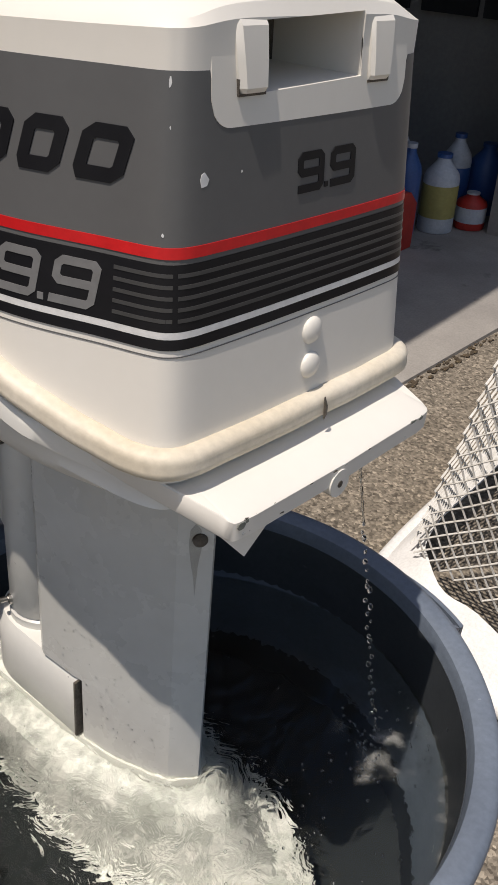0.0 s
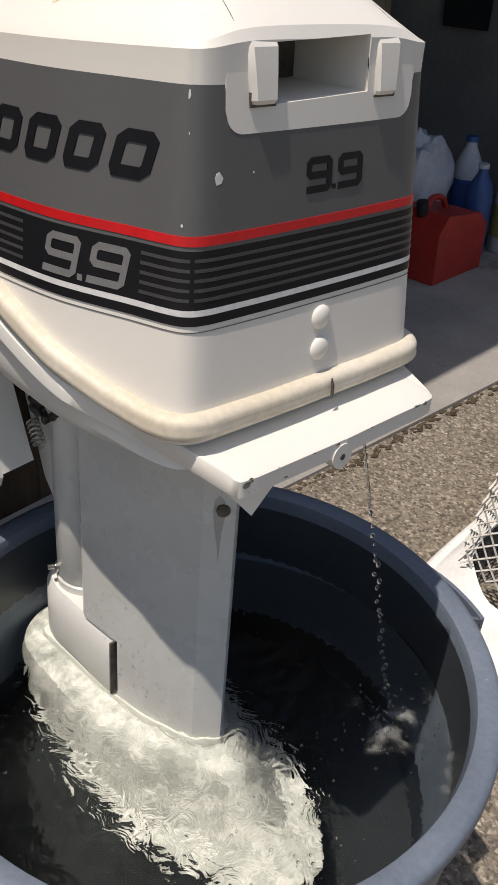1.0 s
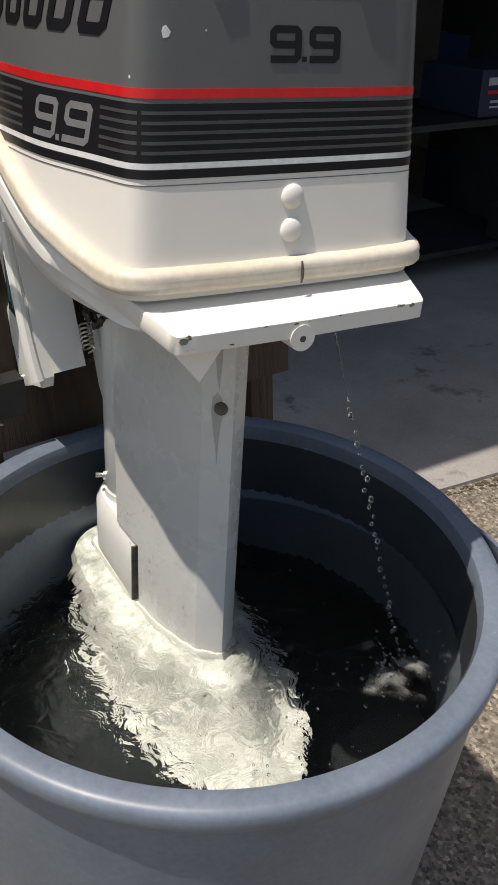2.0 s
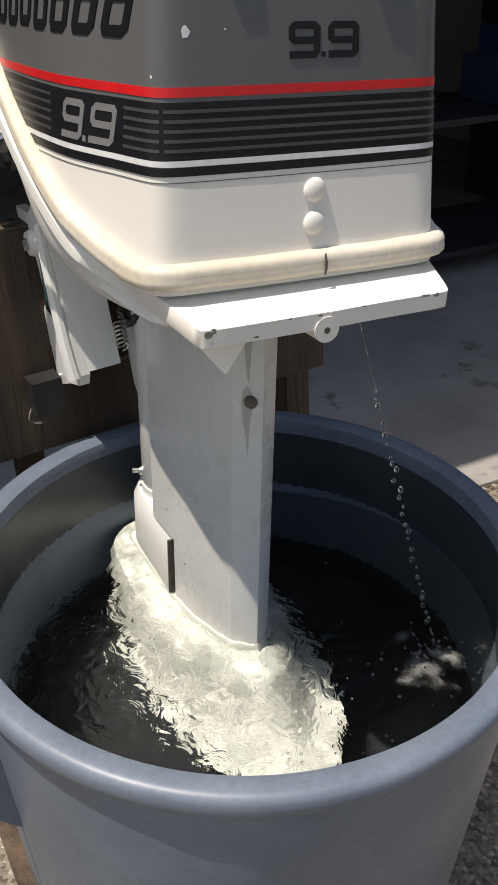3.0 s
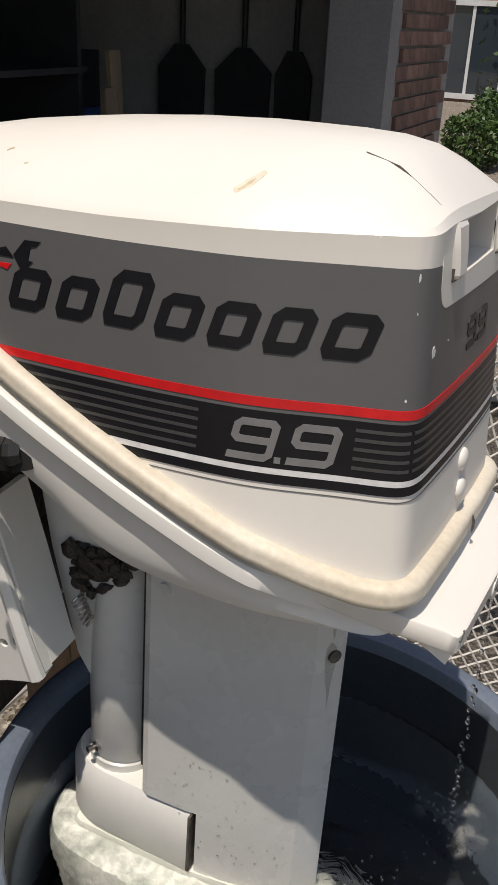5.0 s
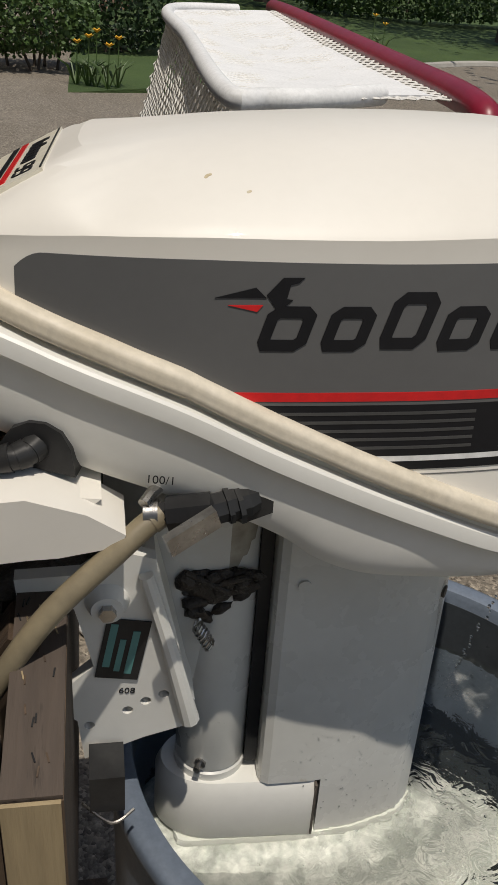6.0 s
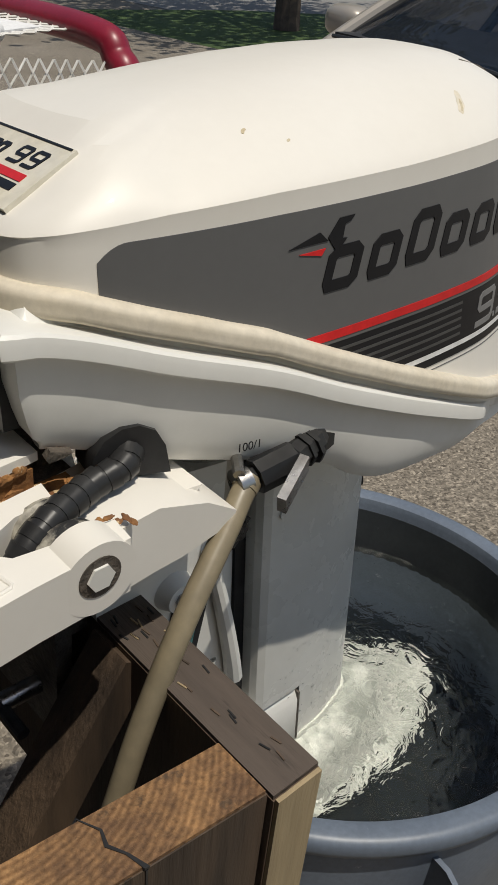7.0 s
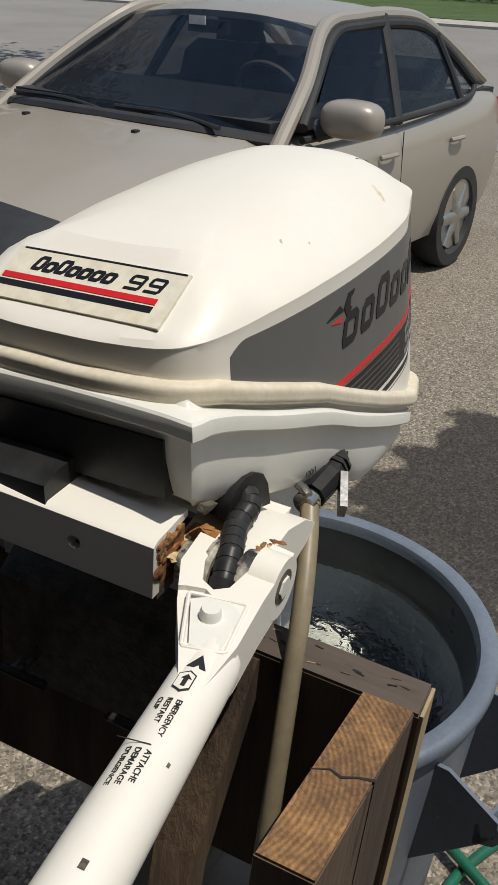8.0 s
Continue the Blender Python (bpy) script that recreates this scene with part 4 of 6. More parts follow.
def end_grain():
    """Growth rings seen on the sawn end of a post."""
    m = surface("end_grain", (0.34, 0.19, 0.08), 0.8, (0.15, 0.082, 0.04), 26, 260, 0.9, stain=(0.09, 0.055, 0.03), stain_scale=42, stain_at=0.6, mottle=0.4)
    nt, n = m.node_tree, m.node_tree.nodes
    p = n["Principled BSDF"]
    old = p.inputs["Base Color"].links[0].from_socket
    at, wave, ramp, mix = n.new("ShaderNodeTexCoord"), n.new("ShaderNodeTexWave"), n.new("ShaderNodeValToRGB"), n.new("ShaderNodeMix")
    place = n.new("ShaderNodeMapping")
    place.inputs["Location"].default_value = (0.5, 0.12, 0)
    wave.wave_type, wave.rings_direction = "RINGS", "Z"
    wave.inputs["Scale"].default_value, wave.inputs["Distortion"].default_value, wave.inputs["Detail"].default_value = 70, 2.2, 3
    nt.links.new(at.outputs["Object"], place.inputs["Vector"])
    nt.links.new(place.outputs["Vector"], wave.inputs["Vector"])
    ramp.color_ramp.elements[0].color, ramp.color_ramp.elements[1].color = (0.72, 0.66, 0.6, 1), (1.1, 1.08, 1.05, 1)
    nt.links.new(wave.outputs["Fac"], ramp.inputs["Fac"])
    mix.data_type, mix.blend_type = "RGBA", "MULTIPLY"
    mix.inputs["Factor"].default_value = 1.0
    nt.links.new(old, mix.inputs["A"])
    nt.links.new(ramp.outputs["Color"], mix.inputs["B"])
    nt.links.new(mix.outputs["Result"], p.inputs["Base Color"])
    return m


DARKWOOD = lumber("weathered_dark_wood", (0.12, 0.078, 0.048), (0.036, 0.024, 0.016), "z", 0.9)
TOPWOOD = lumber("weathered_plank_top", (0.1, 0.075, 0.058), (0.055, 0.042, 0.034), "y")
PALEWOOD = lumber("bare_wood_edge", (0.37, 0.285, 0.165), (0.2, 0.15, 0.085))
ENDGRAIN = end_grain()
stand = thing("motor_stand", "weathered dark timber stand that carries the motor", "stand")
stand.matrix_basis = LEVEL
transom = part("transom", block((-0.366, -0.268, 0.805), (-0.327, 0.308, 1.088), 0.002), DARKWOOD, stand, "upright transom plank with nail marks")
part("plank_top", block((-0.3655, -0.267, 1.0885), (-0.3275, 0.307, 1.092), 0.001, 1), TOPWOOD, transom)
part("plank_edge", block((-0.365, -0.2715, 0.807), (-0.3285, -0.2685, 1.09), 0.001, 1), PALEWOOD, transom, "bare pale sawn edge of the plank")
chip = random.Random(12)
for k in range(34):
    x, y = chip.uniform(-0.362, -0.331), chip.uniform(-0.26, -0.02)
    part("nick", block((-0.0006, -0.004, 0), (0.0006, 0.004, 0.0014), 0, 1, Matrix.Translation((x, y, 1.0915)) @ Matrix.Rotation(chip.uniform(-0.3, 0.3), 4, "Z")), chip.choice((PALEWOOD, BLACKP, DARKWOOD)), transom)
ASKEW = Matrix(((1, 0, 0, 0), (-0.068, 1, 0, -0.068 * 0.367), (-0.042, 0, 1, -0.042 * 0.367), (0, 0, 0, 1)))   # one post stands a little out of square
for y0, y1, z, way in ((-0.264, -0.219, 1.0955, ASKEW), (0.268, 0.306, 1.088, Matrix())):
    post = part("post", block((-0.551, y0, 0.03), (-0.3675, y1, z - 0.003), 0.002, 2, way), DARKWOOD, stand, "upright dark timber post")
    part("post_end", block((-0.55, y0 + 0.001, z - 0.0029), (-0.3685, y1 - 0.001, z), 0.001, 1, way), ENDGRAIN, post, "sawn post end with growth rings")
    if y0 < 0:
        crack = [(-0.452, y0 - 0.001), (-0.456, y0 + 0.012), (-0.462, y0 + 0.022), (-0.459, y0 + 0.032), (-0.466, y1)]
        split = loft([[(x - w, y, z - 0.0013), (x + w, y, z - 0.0013), (x + w, y, z + 0.0007), (x - w, y, z + 0.0007)] for (x, y), w in zip(crack, (0.0016, 0.0009, 0.0013, 0.0008, 0.0004))])
        split.transform(way)
        part("crack", split, BLACKP, post)
        part("crack", block((-0.4527, y0 - 0.0008, 0.6), (-0.4513, y0 + 0.002, z - 0.003), 0, 1, way), BLACKP, post)
part("crosspiece", block((-0.6, -0.3, 0.0), (-0.3, -0.22, 0.045), 0.003), DARKWOOD, stand)
part("crosspiece", block((-0.6, 0.25, 0.0), (-0.3, 0.33, 0.045), 0.003), DARKWOOD, stand)
part("brace", prism([(-0.345, 1.07), (-0.37, 1.085), (-0.47, 0.93), (-0.62, 0.05), (-0.585, 0.05), (-0.445, 0.9)], "y", -0.125, -0.085, 0.002), DARKWOOD, stand, "rough sloping brace inside the stand")


# ---- writing ----
def words(text, size, place, material, parent, name="lettering", label="", bold=0.0):
    data = bpy.data.curves.new(name, "FONT")
    data.body, data.size, data.extrude, data.offset = text, size, 0.00015, bold
    ob = new(name, data)
    bpy.context.view_layer.update()
    mesh = bpy.data.meshes.new_from_object(ob.evaluated_get(bpy.context.evaluated_depsgraph_get()))
    bpy.data.objects.remove(ob)
    mesh.transform(place)
    mesh.materials.clear()
    mesh.materials.append(material)
    made = new(name, mesh)
    made.parent = parent
    return tagged(made, label) if label else made


SIDEWAYS = Matrix.Rotation(radians(90), 4, "X")    # reads from port
words("100/1", 0.0092, Matrix.Translation((-0.262, -0.1522, 1.1985)) @ Matrix.Rotation(radians(-5), 4, "Z") @ Matrix.Rotation(radians(3), 4, "Y") @ SIDEWAYS, BLACKP, pan, "fuel_ratio", "small black fuel ratio 100/1")
mark = [(0.052, 1.1085), (0.058, 1.112), (0.062, 1.108), (0.068, 1.1105), (0.074, 1.107)]
for (x0, z0), (x1, z1) in zip(mark, mark[1:]):
    part("pan_mark", pipe([skin(s_at(x0), 1.24, -0.0035) + Vector((0, 0, z0 - 1.24)), skin(s_at(x1), 1.24, -0.0035) + Vector((0, 0, z1 - 1.24))], 0.0013, 6), BLACKP, pan)

# ---- clamp bracket of the motor ----
bracket = thing("clamp_bracket", "white painted clamp bracket of the motor, hooked on the stand", "bracket")
bracket.matrix_basis = LEVEL @ Matrix.Translation((0.003, 0.017, -0.023))
OUT = [(-0.292, 1.152), (-0.262, 1.142), (-0.246, 1.07), (-0.229, 0.985), (-0.224, 0.965), (-0.232, 0.95), (-0.27, 0.938), (-0.322, 0.915), (-0.327, 0.965), (-0.343, 0.98), (-0.345, 0.999), (-0.33, 1.012), (-0.312, 1.03), (-0.318, 1.06), (-0.326, 1.095), (-0.368, 1.098), (-0.37, 1.128), (-0.32, 1.13)]
for y, other in ((-0.1, False), (0.122, True)):
    cheek = part("cheek", prism(OUT, "y", y, y + 0.012, 0.003), CHALK, bracket, "cast white cheek of the bracket")
    for x, z in ((-0.314, 0.931), (-0.281, 0.947), (-0.2655, 0.957), (-0.25, 0.964)):
        cut(cheek, pipe([(x, y - 0.02, z), (x, y + 0.03, z)], 0.0048, 12))
    cut(cheek, pipe([(-0.33, y - 0.02, 0.996), (-0.33, y + 0.03, 0.996)], 0.0048, 12))
    if not other:
        flange = [(-0.262, 1.142), (-0.246, 1.07), (-0.229, 0.985), (-0.224, 0.968), (-0.231, 0.966), (-0.237, 0.99), (-0.254, 1.07), (-0.27, 1.14)]
        part("flange", prism(flange, "y", y + 0.012, y + 0.05, 0.002), CHALK, cheek, "broad rear flange of the cheek")
        rib = spline([(-0.27, y - 0.004, 1.13), (-0.252, y - 0.006, 1.06), (-0.237, y - 0.006, 0.995), (-0.23, y - 0.004, 0.962)], 6)
        part("rib", pipe(rib, [0.006 + 0.003 * k / len(rib) for k in range(len(rib))], 10), CHALK, cheek)
        part("boss", pipe([(-0.3, y - 0.012, 1.102), (-0.3, y + 0.005, 1.102)], [0.013, 0.02], 18), CHALK, cheek)
        part("bolt", pipe([(-0.3, y - 0.018, 1.102), (-0.3, y - 0.01, 1.102)], 0.007, 6), STEEL, cheek)
        tilt = Matrix.Translation((-0.288, y - 0.001, 1.049)) @ Matrix.Rotation(radians(10), 4, "Y") @ SIDEWAYS
        plate = part("data_plate", block((-0.018, -0.033, 0), (0.018, 0.033, 0.0012), 0.0006, 1, tilt), BLACKP, cheek, "black data plate with teal bars")
        TEAL = surface("teal_print", (0.1, 0.28, 0.27), 0.4)
        for x0, x1, z0, z1 in ((-0.014, -0.008, -0.02, 0.028), (-0.004, 0.001, -0.024, 0.012), (0.005, 0.011, -0.026, 0.022)):
            part("print_bar", block((x0, z0, 0.0012), (x1, z1, 0.0016), 0, 1, tilt), TEAL, plate)
        words("608", 0.0095, Matrix.Translation((-0.292, y - 0.0006, 0.997)) @ Matrix.Rotation(radians(6), 4, "Y") @ SIDEWAYS, BLACKP, cheek, "number", "small black number 608")
part("swivel_bracket", prism([(-0.262, 1.15), (-0.192, 1.14), (-0.192, 1.0), (-0.194, 0.916), (-0.204, 0.905), (-0.222, 0.912), (-0.234, 0.935), (-0.254, 1.06)], "y", -0.034, 0.1, 0.006), LEG, bracket, "grey-white swivel bracket")
part("tilt_pin", pipe([(-0.312, -0.14, 0.931), (-0.312, 0.15, 0.931)], 0.004, 10), STEEL, bracket)
part("pin_knob", block((-0.318, -0.142, 0.895), (-0.288, -0.105, 0.94), 0.006), BLACKP, bracket, "black plastic pin knob")
part("pin_clip", pipe(spline([(-0.325, -0.135, 0.9), (-0.3, -0.15, 0.89), (-0.28, -0.14, 0.893)], 5), 0.0015, 6), STEEL, bracket)
for y in (-0.06, 0.08):
    part("clamp_screw", pipe([(-0.36, y, 1.03), (-0.43, y, 1.03)], 0.008, 12), STEEL, bracket)
    part("clamp_handle", pipe([(-0.43, y - 0.035, 1.03), (-0.43, y + 0.035, 1.03)], 0.005, 10), BLACKP, bracket)
part("hook", prism([(-0.37, 1.128), (-0.32, 1.13), (-0.3, 1.1), (-0.3, 1.05), (-0.318, 1.05), (-0.326, 1.096), (-0.382, 1.096), (-0.388, 0.99), (-0.398, 0.99), (-0.396, 1.11)], "y", -0.088, 0.12, 0.003), GRIME_SHADE, bracket, "dark body of the transom clamp")

# ---- steering arm and tiller ----
arm = thing("steering_arm", "white steering arm with a rusty joint in front of the motor", "steering arm")
arm.matrix_basis = LEVEL
beam = part("cross_beam", prism([(-0.4435, 1.179), (-0.4435, 1.2275), (-0.438, 1.231), (-0.392, 1.2335), (-0.392, 1.227), (-0.4335, 1.222), (-0.4335, 1.179)], "y", -0.0605, 0.21, 0.0015), WHITE, arm, "white steel cross beam")
cut(beam, pipe([(-0.5, -0.008, 1.205), (-0.4, -0.008, 1.205)], 0.0062, 16))
# the shade under the beam is put into this block's colour
part("beam_web", block((-0.436, -0.06, 1.172), (-0.36, 0.2, 1.2), 0.003), GRIME_SHADE, arm, "steel under the beam, its shade put into the dark colour")
part("rusty_end", block((-0.433, -0.0605, 1.186), (-0.396, -0.046, 1.222), 0.004), RUST, arm, "rusty end of the cross beam")
jb = prism([(-0.398, 1.158), (-0.352, 1.163), (-0.33, 1.164), (-0.288, 1.172), (-0.284, 1.182), (-0.31, 1.2), (-0.35, 1.214), (-0.398, 1.21)], "y", -0.131, -0.084, 0.005, 3)
part("joint_arm", jb, WHITE, arm, "white cast joint arm")
part("joint_saddle", prism([(-0.41, 1.165), (-0.33, 1.175), (-0.3, 1.2), (-0.345, 1.205), (-0.41, 1.196)], "y", -0.113, -0.05, 0.004, 3), WHITE, arm)
def flake(seed, size, middle):
    b = bmesh.new()
    bmesh.ops.create_icosphere(b, subdivisions=3, radius=1.0)
    for v in b.verts:
        v.co *= 1 + 0.45 * noise.noise(v.co * 1.7 + Vector((seed, 0, 0))) + 0.2 * noise.noise(v.co * 5 + Vector((seed, 0, 0)))
    b.transform(Matrix.Translation(middle) @ Matrix.Diagonal((*size, 1)))
    return b


CREAM = surface("flaking_primer", (0.62, 0.5, 0.32), 0.85, (0.45, 0.3, 0.14), 70, 200, 0.6, stain=(0.4, 0.18, 0.05), stain_scale=60, stain_at=0.56)
crust = random.Random(17)
for k in range(34):
    if k < 16:
        size, middle, m = (crust.uniform(0.003, 0.008), 0.0016, crust.uniform(0.003, 0.007)), (crust.uniform(-0.436, -0.4), -0.0612, crust.uniform(1.185, 1.226)), RUST
    elif k < 26:
        size, middle, m = (crust.uniform(0.003, 0.007), crust.uniform(0.003, 0.007), 0.0016), (crust.uniform(-0.42, -0.37), crust.uniform(-0.086, -0.06), crust.uniform(1.2045, 1.2065)), crust.choice((RUST, CREAM))
    else:
        size, middle, m = (crust.uniform(0.002, 0.005), crust.uniform(0.002, 0.004), 0.0008), (crust.uniform(-0.392, -0.372), crust.uniform(-0.138, -0.122), 1.2175), crust.choice((RUST, CREAM, RUST))
    part("rust_scale", flake(k * 3.1, size, middle), m, arm, "flaking rust and primer on the joint", 60)
part("rust_scale", block((-0.405, -0.108, 1.19), (-0.37, -0.056, 1.206), 0.005, 2), RUST, arm, "flaking rust on the joint")
part("pivot", pipe([(-0.409, -0.13, 1.198), (-0.409, -0.068, 1.198)], 0.0158, 24), surface("worn_pivot", (0.5, 0.47, 0.4), 0.5, (0.07, 0.06, 0.05), 60, 140, 0.4, stain=(0.03, 0.03, 0.03), stain_scale=50, stain_at=0.5), arm, "worn pivot sleeve with grease")

WORN = surface("greasy_collar", (0.6, 0.56, 0.46), 0.5, (0.05, 0.045, 0.04), 45, 140, 0.5, stain=(0.02, 0.02, 0.02), stain_scale=38, stain_at=0.47)
for y0, y1, r in ((-0.0925, -0.1005, 0.0245), (-0.1195, -0.1305, 0.0255)):
    part("collar", pipe([(-0.411, y0, 1.2), (-0.411, (y0 + y1) / 2, 1.2), (-0.411, y1, 1.2)], [r, r + 0.0015, r], 26), WORN, arm, "cream collar smeared with black grease")
tiller = thing("tiller", "long white tiller handle with warning lettering", "tiller")
tiller.matrix_basis = LEVEL
FORK = [(-0.545, -0.14), (-0.545, -0.157), (-0.5, -0.159), (-0.45, -0.1545), (-0.4, -0.152), (-0.386, -0.151), (-0.384, -0.132), (-0.425, -0.13), (-0.448, -0.127), (-0.456, -0.118), (-0.45, -0.106), (-0.43, -0.097), (-0.402, -0.093),
        (-0.4, -0.077), (-0.438, -0.081), (-0.475, -0.099), (-0.51, -0.12)]
body = part("yoke", prism(FORK, "z", 1.181, 1.2225, 0.005, 3), WHITE, tiller, "white two-pronged fork of the tiller")
part("pivot_boss", pipe([(-0.409, -0.1535, 1.205), (-0.409, -0.131, 1.205)], 0.0255, 32), WHITE, body)
cut(body, prism([(-0.517, -0.126), (-0.47, -0.104), (-0.462, -0.12), (-0.458, -0.134), (-0.468, -0.15), (-0.512, -0.155)], "z", 1.2125, 1.24, 0.004, 2))
part("pocket_rim", pipe([(-0.517, -0.127, 1.2222), (-0.516, -0.1255, 1.2222), (-0.469, -0.105, 1.2222), (-0.467, -0.1055, 1.2222), (-0.459, -0.145, 1.2222), (-0.4605, -0.147, 1.2222), (-0.508, -0.1545, 1.2222), (-0.5095, -0.153, 1.2222)], 0.0017, 8, True), WHITE, body, "raised rim of the pocket")
part("pocket_floor", prism([(-0.514, -0.13), (-0.473, -0.109), (-0.464, -0.12), (-0.462, -0.135), (-0.471, -0.148), (-0.509, -0.151)], "z", 1.2215, 1.2229), CHALK, body, "grimy floor of the pocket")
part("nut_recess", pipe([(-0.409, -0.1532, 1.207), (-0.409, -0.1541, 1.207)], 0.0142, 28), GRIME_SHADE, body, "greasy recess round the pivot nut")
part("pivot_nut", pipe([(-0.409, -0.1538, 1.207), (-0.409, -0.1558, 1.207)], 0.0092, 6), CHALK, body, "hexagonal pivot nut")
part("knob", pipe([(-0.483, -0.13, 1.208), (-0.483, -0.13, 1.228), (-0.483, -0.13, 1.231)], [0.0078, 0.0078, 0.0064], 20), CHALK, body, "small round stop knob")
part("neck", pipe([(-0.5, -0.1415, 1.2025), (-0.53, -0.146, 1.203), (-0.56, -0.15, 1.2035)], [0.0207, 0.0204, 0.02], 24), WHITE, body)
a, b = Vector((-0.505, -0.1435, 1.203)), Vector((-0.95, -0.188, 1.21))
shaft = [a.lerp(b, k / 30) for k in range(31)]
part("handle_shaft", pipe(shaft, [0.0205 + 0.003 * min(1, k / 14) for k in range(31)], 24), WHITE, tiller, "round white tapering shaft")
along = (b - a).normalized()
side_way = Vector((0, 0, 1)).cross(along).normalized()
up = along.cross(side_way)


def on_shaft(d, roll):
    """A place on the shaft, d metres along it and turned round it by roll degrees to port; text runs along it."""
    r = 0.0207 + 0.003 * min(1, d / 0.2)
    n = (up * math.cos(radians(roll)) - side_way * math.sin(radians(roll)) * -1).normalized()
    x = along
    y = n.cross(x)
    m = Matrix((x, y, n)).transposed().to_4x4()
    m.translation = a + along * d + n * r
    return m


for text, d, roll in (("EMERGENCY", 0.057, 0), ("RESTART", 0.057, -17), ("CLIP", 0.057, -34), ("ATTACHE", 0.1, 0), ("DEMARAGE", 0.1, -17), ("D'URGENCE", 0.1, -34)):
    words(text, 0.0054, on_shaft(d, roll), BLACKP, tiller, "lettering", "small black warning lettering", 0.0001)
part("divider", block((0, -0.018, 0), (0.0006, 0.004, 0.0004), 0, 1, on_shaft(0.096, -8)), BLACKP, tiller)
part("arrow", loft([[(on_shaft(d, r) @ Vector((0, 0, h))) for d, r in ((0.015, -2), (0.027, 16), (0.027, -20))] for h in (0, 0.0006)]), BLACKP, tiller, "black arrow mark")
for ring, h0, h1, m in ((((0.031, -6), (0.034, -24), (0.047, -24), (0.051, -6), (0.047, 8), (0.034, 8)), 0.0, 0.0005, BLACKP), (((0.0325, -6), (0.035, -22), (0.046, -22), (0.0492, -6), (0.046, 6), (0.035, 6)), 0.0005, 0.0007, WHITE),
                     (((0.035, -6), (0.039, -15), (0.039, -10), (0.046, -10), (0.046, -2), (0.039, -2), (0.039, 4)), 0.0007, 0.0009, BLACKP)):
    part("clip_sign", loft([[(on_shaft(d, r) @ Vector((0, 0, h))) for d, r in ring] for h in (h0, h1)]), m, tiller)
for d, r, w in ((0.176, 8, 0.004), (0.225, 28, 0.006), (0.19, 35, 0.002), (0.1, 40, 0.002)):
    part("paint_chip", block((0, -w / 2, 0), (w * 1.4, w / 2, 0.0004), 0, 1, on_shaft(d, r)), GRIME_SHADE, tiller)

# ---- cables and hoses ----
cable = spline([(-0.335, -0.06, 1.232), (-0.34, -0.083, 1.2295), (-0.353, -0.096, 1.2265), (-0.375, -0.097, 1.223), (-0.395, -0.103, 1.222), (-0.415, -0.11, 1.22), (-0.435, -0.115, 1.21), (-0.452, -0.118, 1.188), (-0.455, -0.118, 1.15)], 6)
bm = pipe(cable, 0.0092, 14)
loom = tagged(part("cable_loom", bm, BLACKP), "black taped cable loom over the rusty joint", "cable")
loom.matrix_basis = LEVEL
for k in range(3, len(cable) - 2, 3):
    d = (cable[k + 1] - cable[k - 1]).normalized()
    part("tape_turn", pipe([cable[k] - d * 0.004 + Vector((0, 0, 0.0005)), cable[k] + d * 0.004], [0.0106, 0.0098], 12), BLACKP, loom)
hose = spline([(-0.258, -0.115, 1.188), (-0.272, -0.121, 1.18), (-0.292, -0.13, 1.165), (-0.337, -0.147, 1.128), (-0.374, -0.158, 1.078), (-0.401, -0.166, 1.029), (-0.43, -0.174, 0.96), (-0.45, -0.178, 0.87), (-0.465, -0.18, 0.7), (-0.45, -0.165, 0.4), (-0.42, -0.12, 0.1), (-0.5, 0.1, 0.045)], 9)
fuel = tagged(part("fuel_hose", pipe(hose, 0.0088, 16), RUBBER), "tan rubber fuel hose from the motor into the stand", "hose")
fuel.matrix_basis = LEVEL
part("hose_end", pipe([hose[2], hose[6]], 0.0096, 16), RUBBER, fuel, "thicker end of the hose under its clamp")


# ---- churned water and the cooling jet ----
FOAM_GLINTS = bpy.data.materials.new("churned_water")
FOAM_GLINTS.use_nodes = True
nt, n = FOAM_GLINTS.node_tree, FOAM_GLINTS.node_tree.nodes
p = n["Principled BSDF"]
at, warp, bend, body, tone, cells, line, glow, wave, bump, dense = (n.new("ShaderNode" + k) for k in ("TexCoord", "TexNoise", "VectorMath", "TexNoise", "ValToRGB", "TexVoronoi", "MapRange", "Mix", "TexNoise", "Bump", "Attribute"))
warp.inputs["Scale"].default_value, warp.inputs["Detail"].default_value = 30, 3
bend.operation = "MULTIPLY_ADD"
bend.inputs[1].default_value = (0.022, 0.022, 0.0)
nt.links.new(at.outputs["Object"], warp.inputs["Vector"])
nt.links.new(warp.outputs["Color"], bend.inputs[0])
nt.links.new(at.outputs["Object"], bend.inputs[2])
body.inputs["Scale"].default_value, body.inputs["Detail"].default_value, body.inputs["Distortion"].default_value = 24, 5, 1.0
e = tone.color_ramp.elements
e[0].position, e[0].color = 0.33, (0.07, 0.082, 0.078, 1)
e[1].position, e[1].color = 0.66, (0.74, 0.73, 0.68, 1)
e.new(0.5).color = (0.33, 0.345, 0.325, 1)
# bright cell edges paint caustic lines of light into the froth's colour
cells.feature = "DISTANCE_TO_EDGE"
cells.inputs["Scale"].default_value = 52
line.inputs["From Min"].default_value, line.inputs["From Max"].default_value, line.inputs["To Min"].default_value, line.inputs["To Max"].default_value = 0.0, 0.12, 0.4, 0.0
glow.data_type = "RGBA"
glow.inputs["B"].default_value = (0.92, 0.91, 0.86, 1)
wave.inputs["Scale"].default_value, wave.inputs["Detail"].default_value, wave.inputs["Distortion"].default_value = 75, 3, 0.8
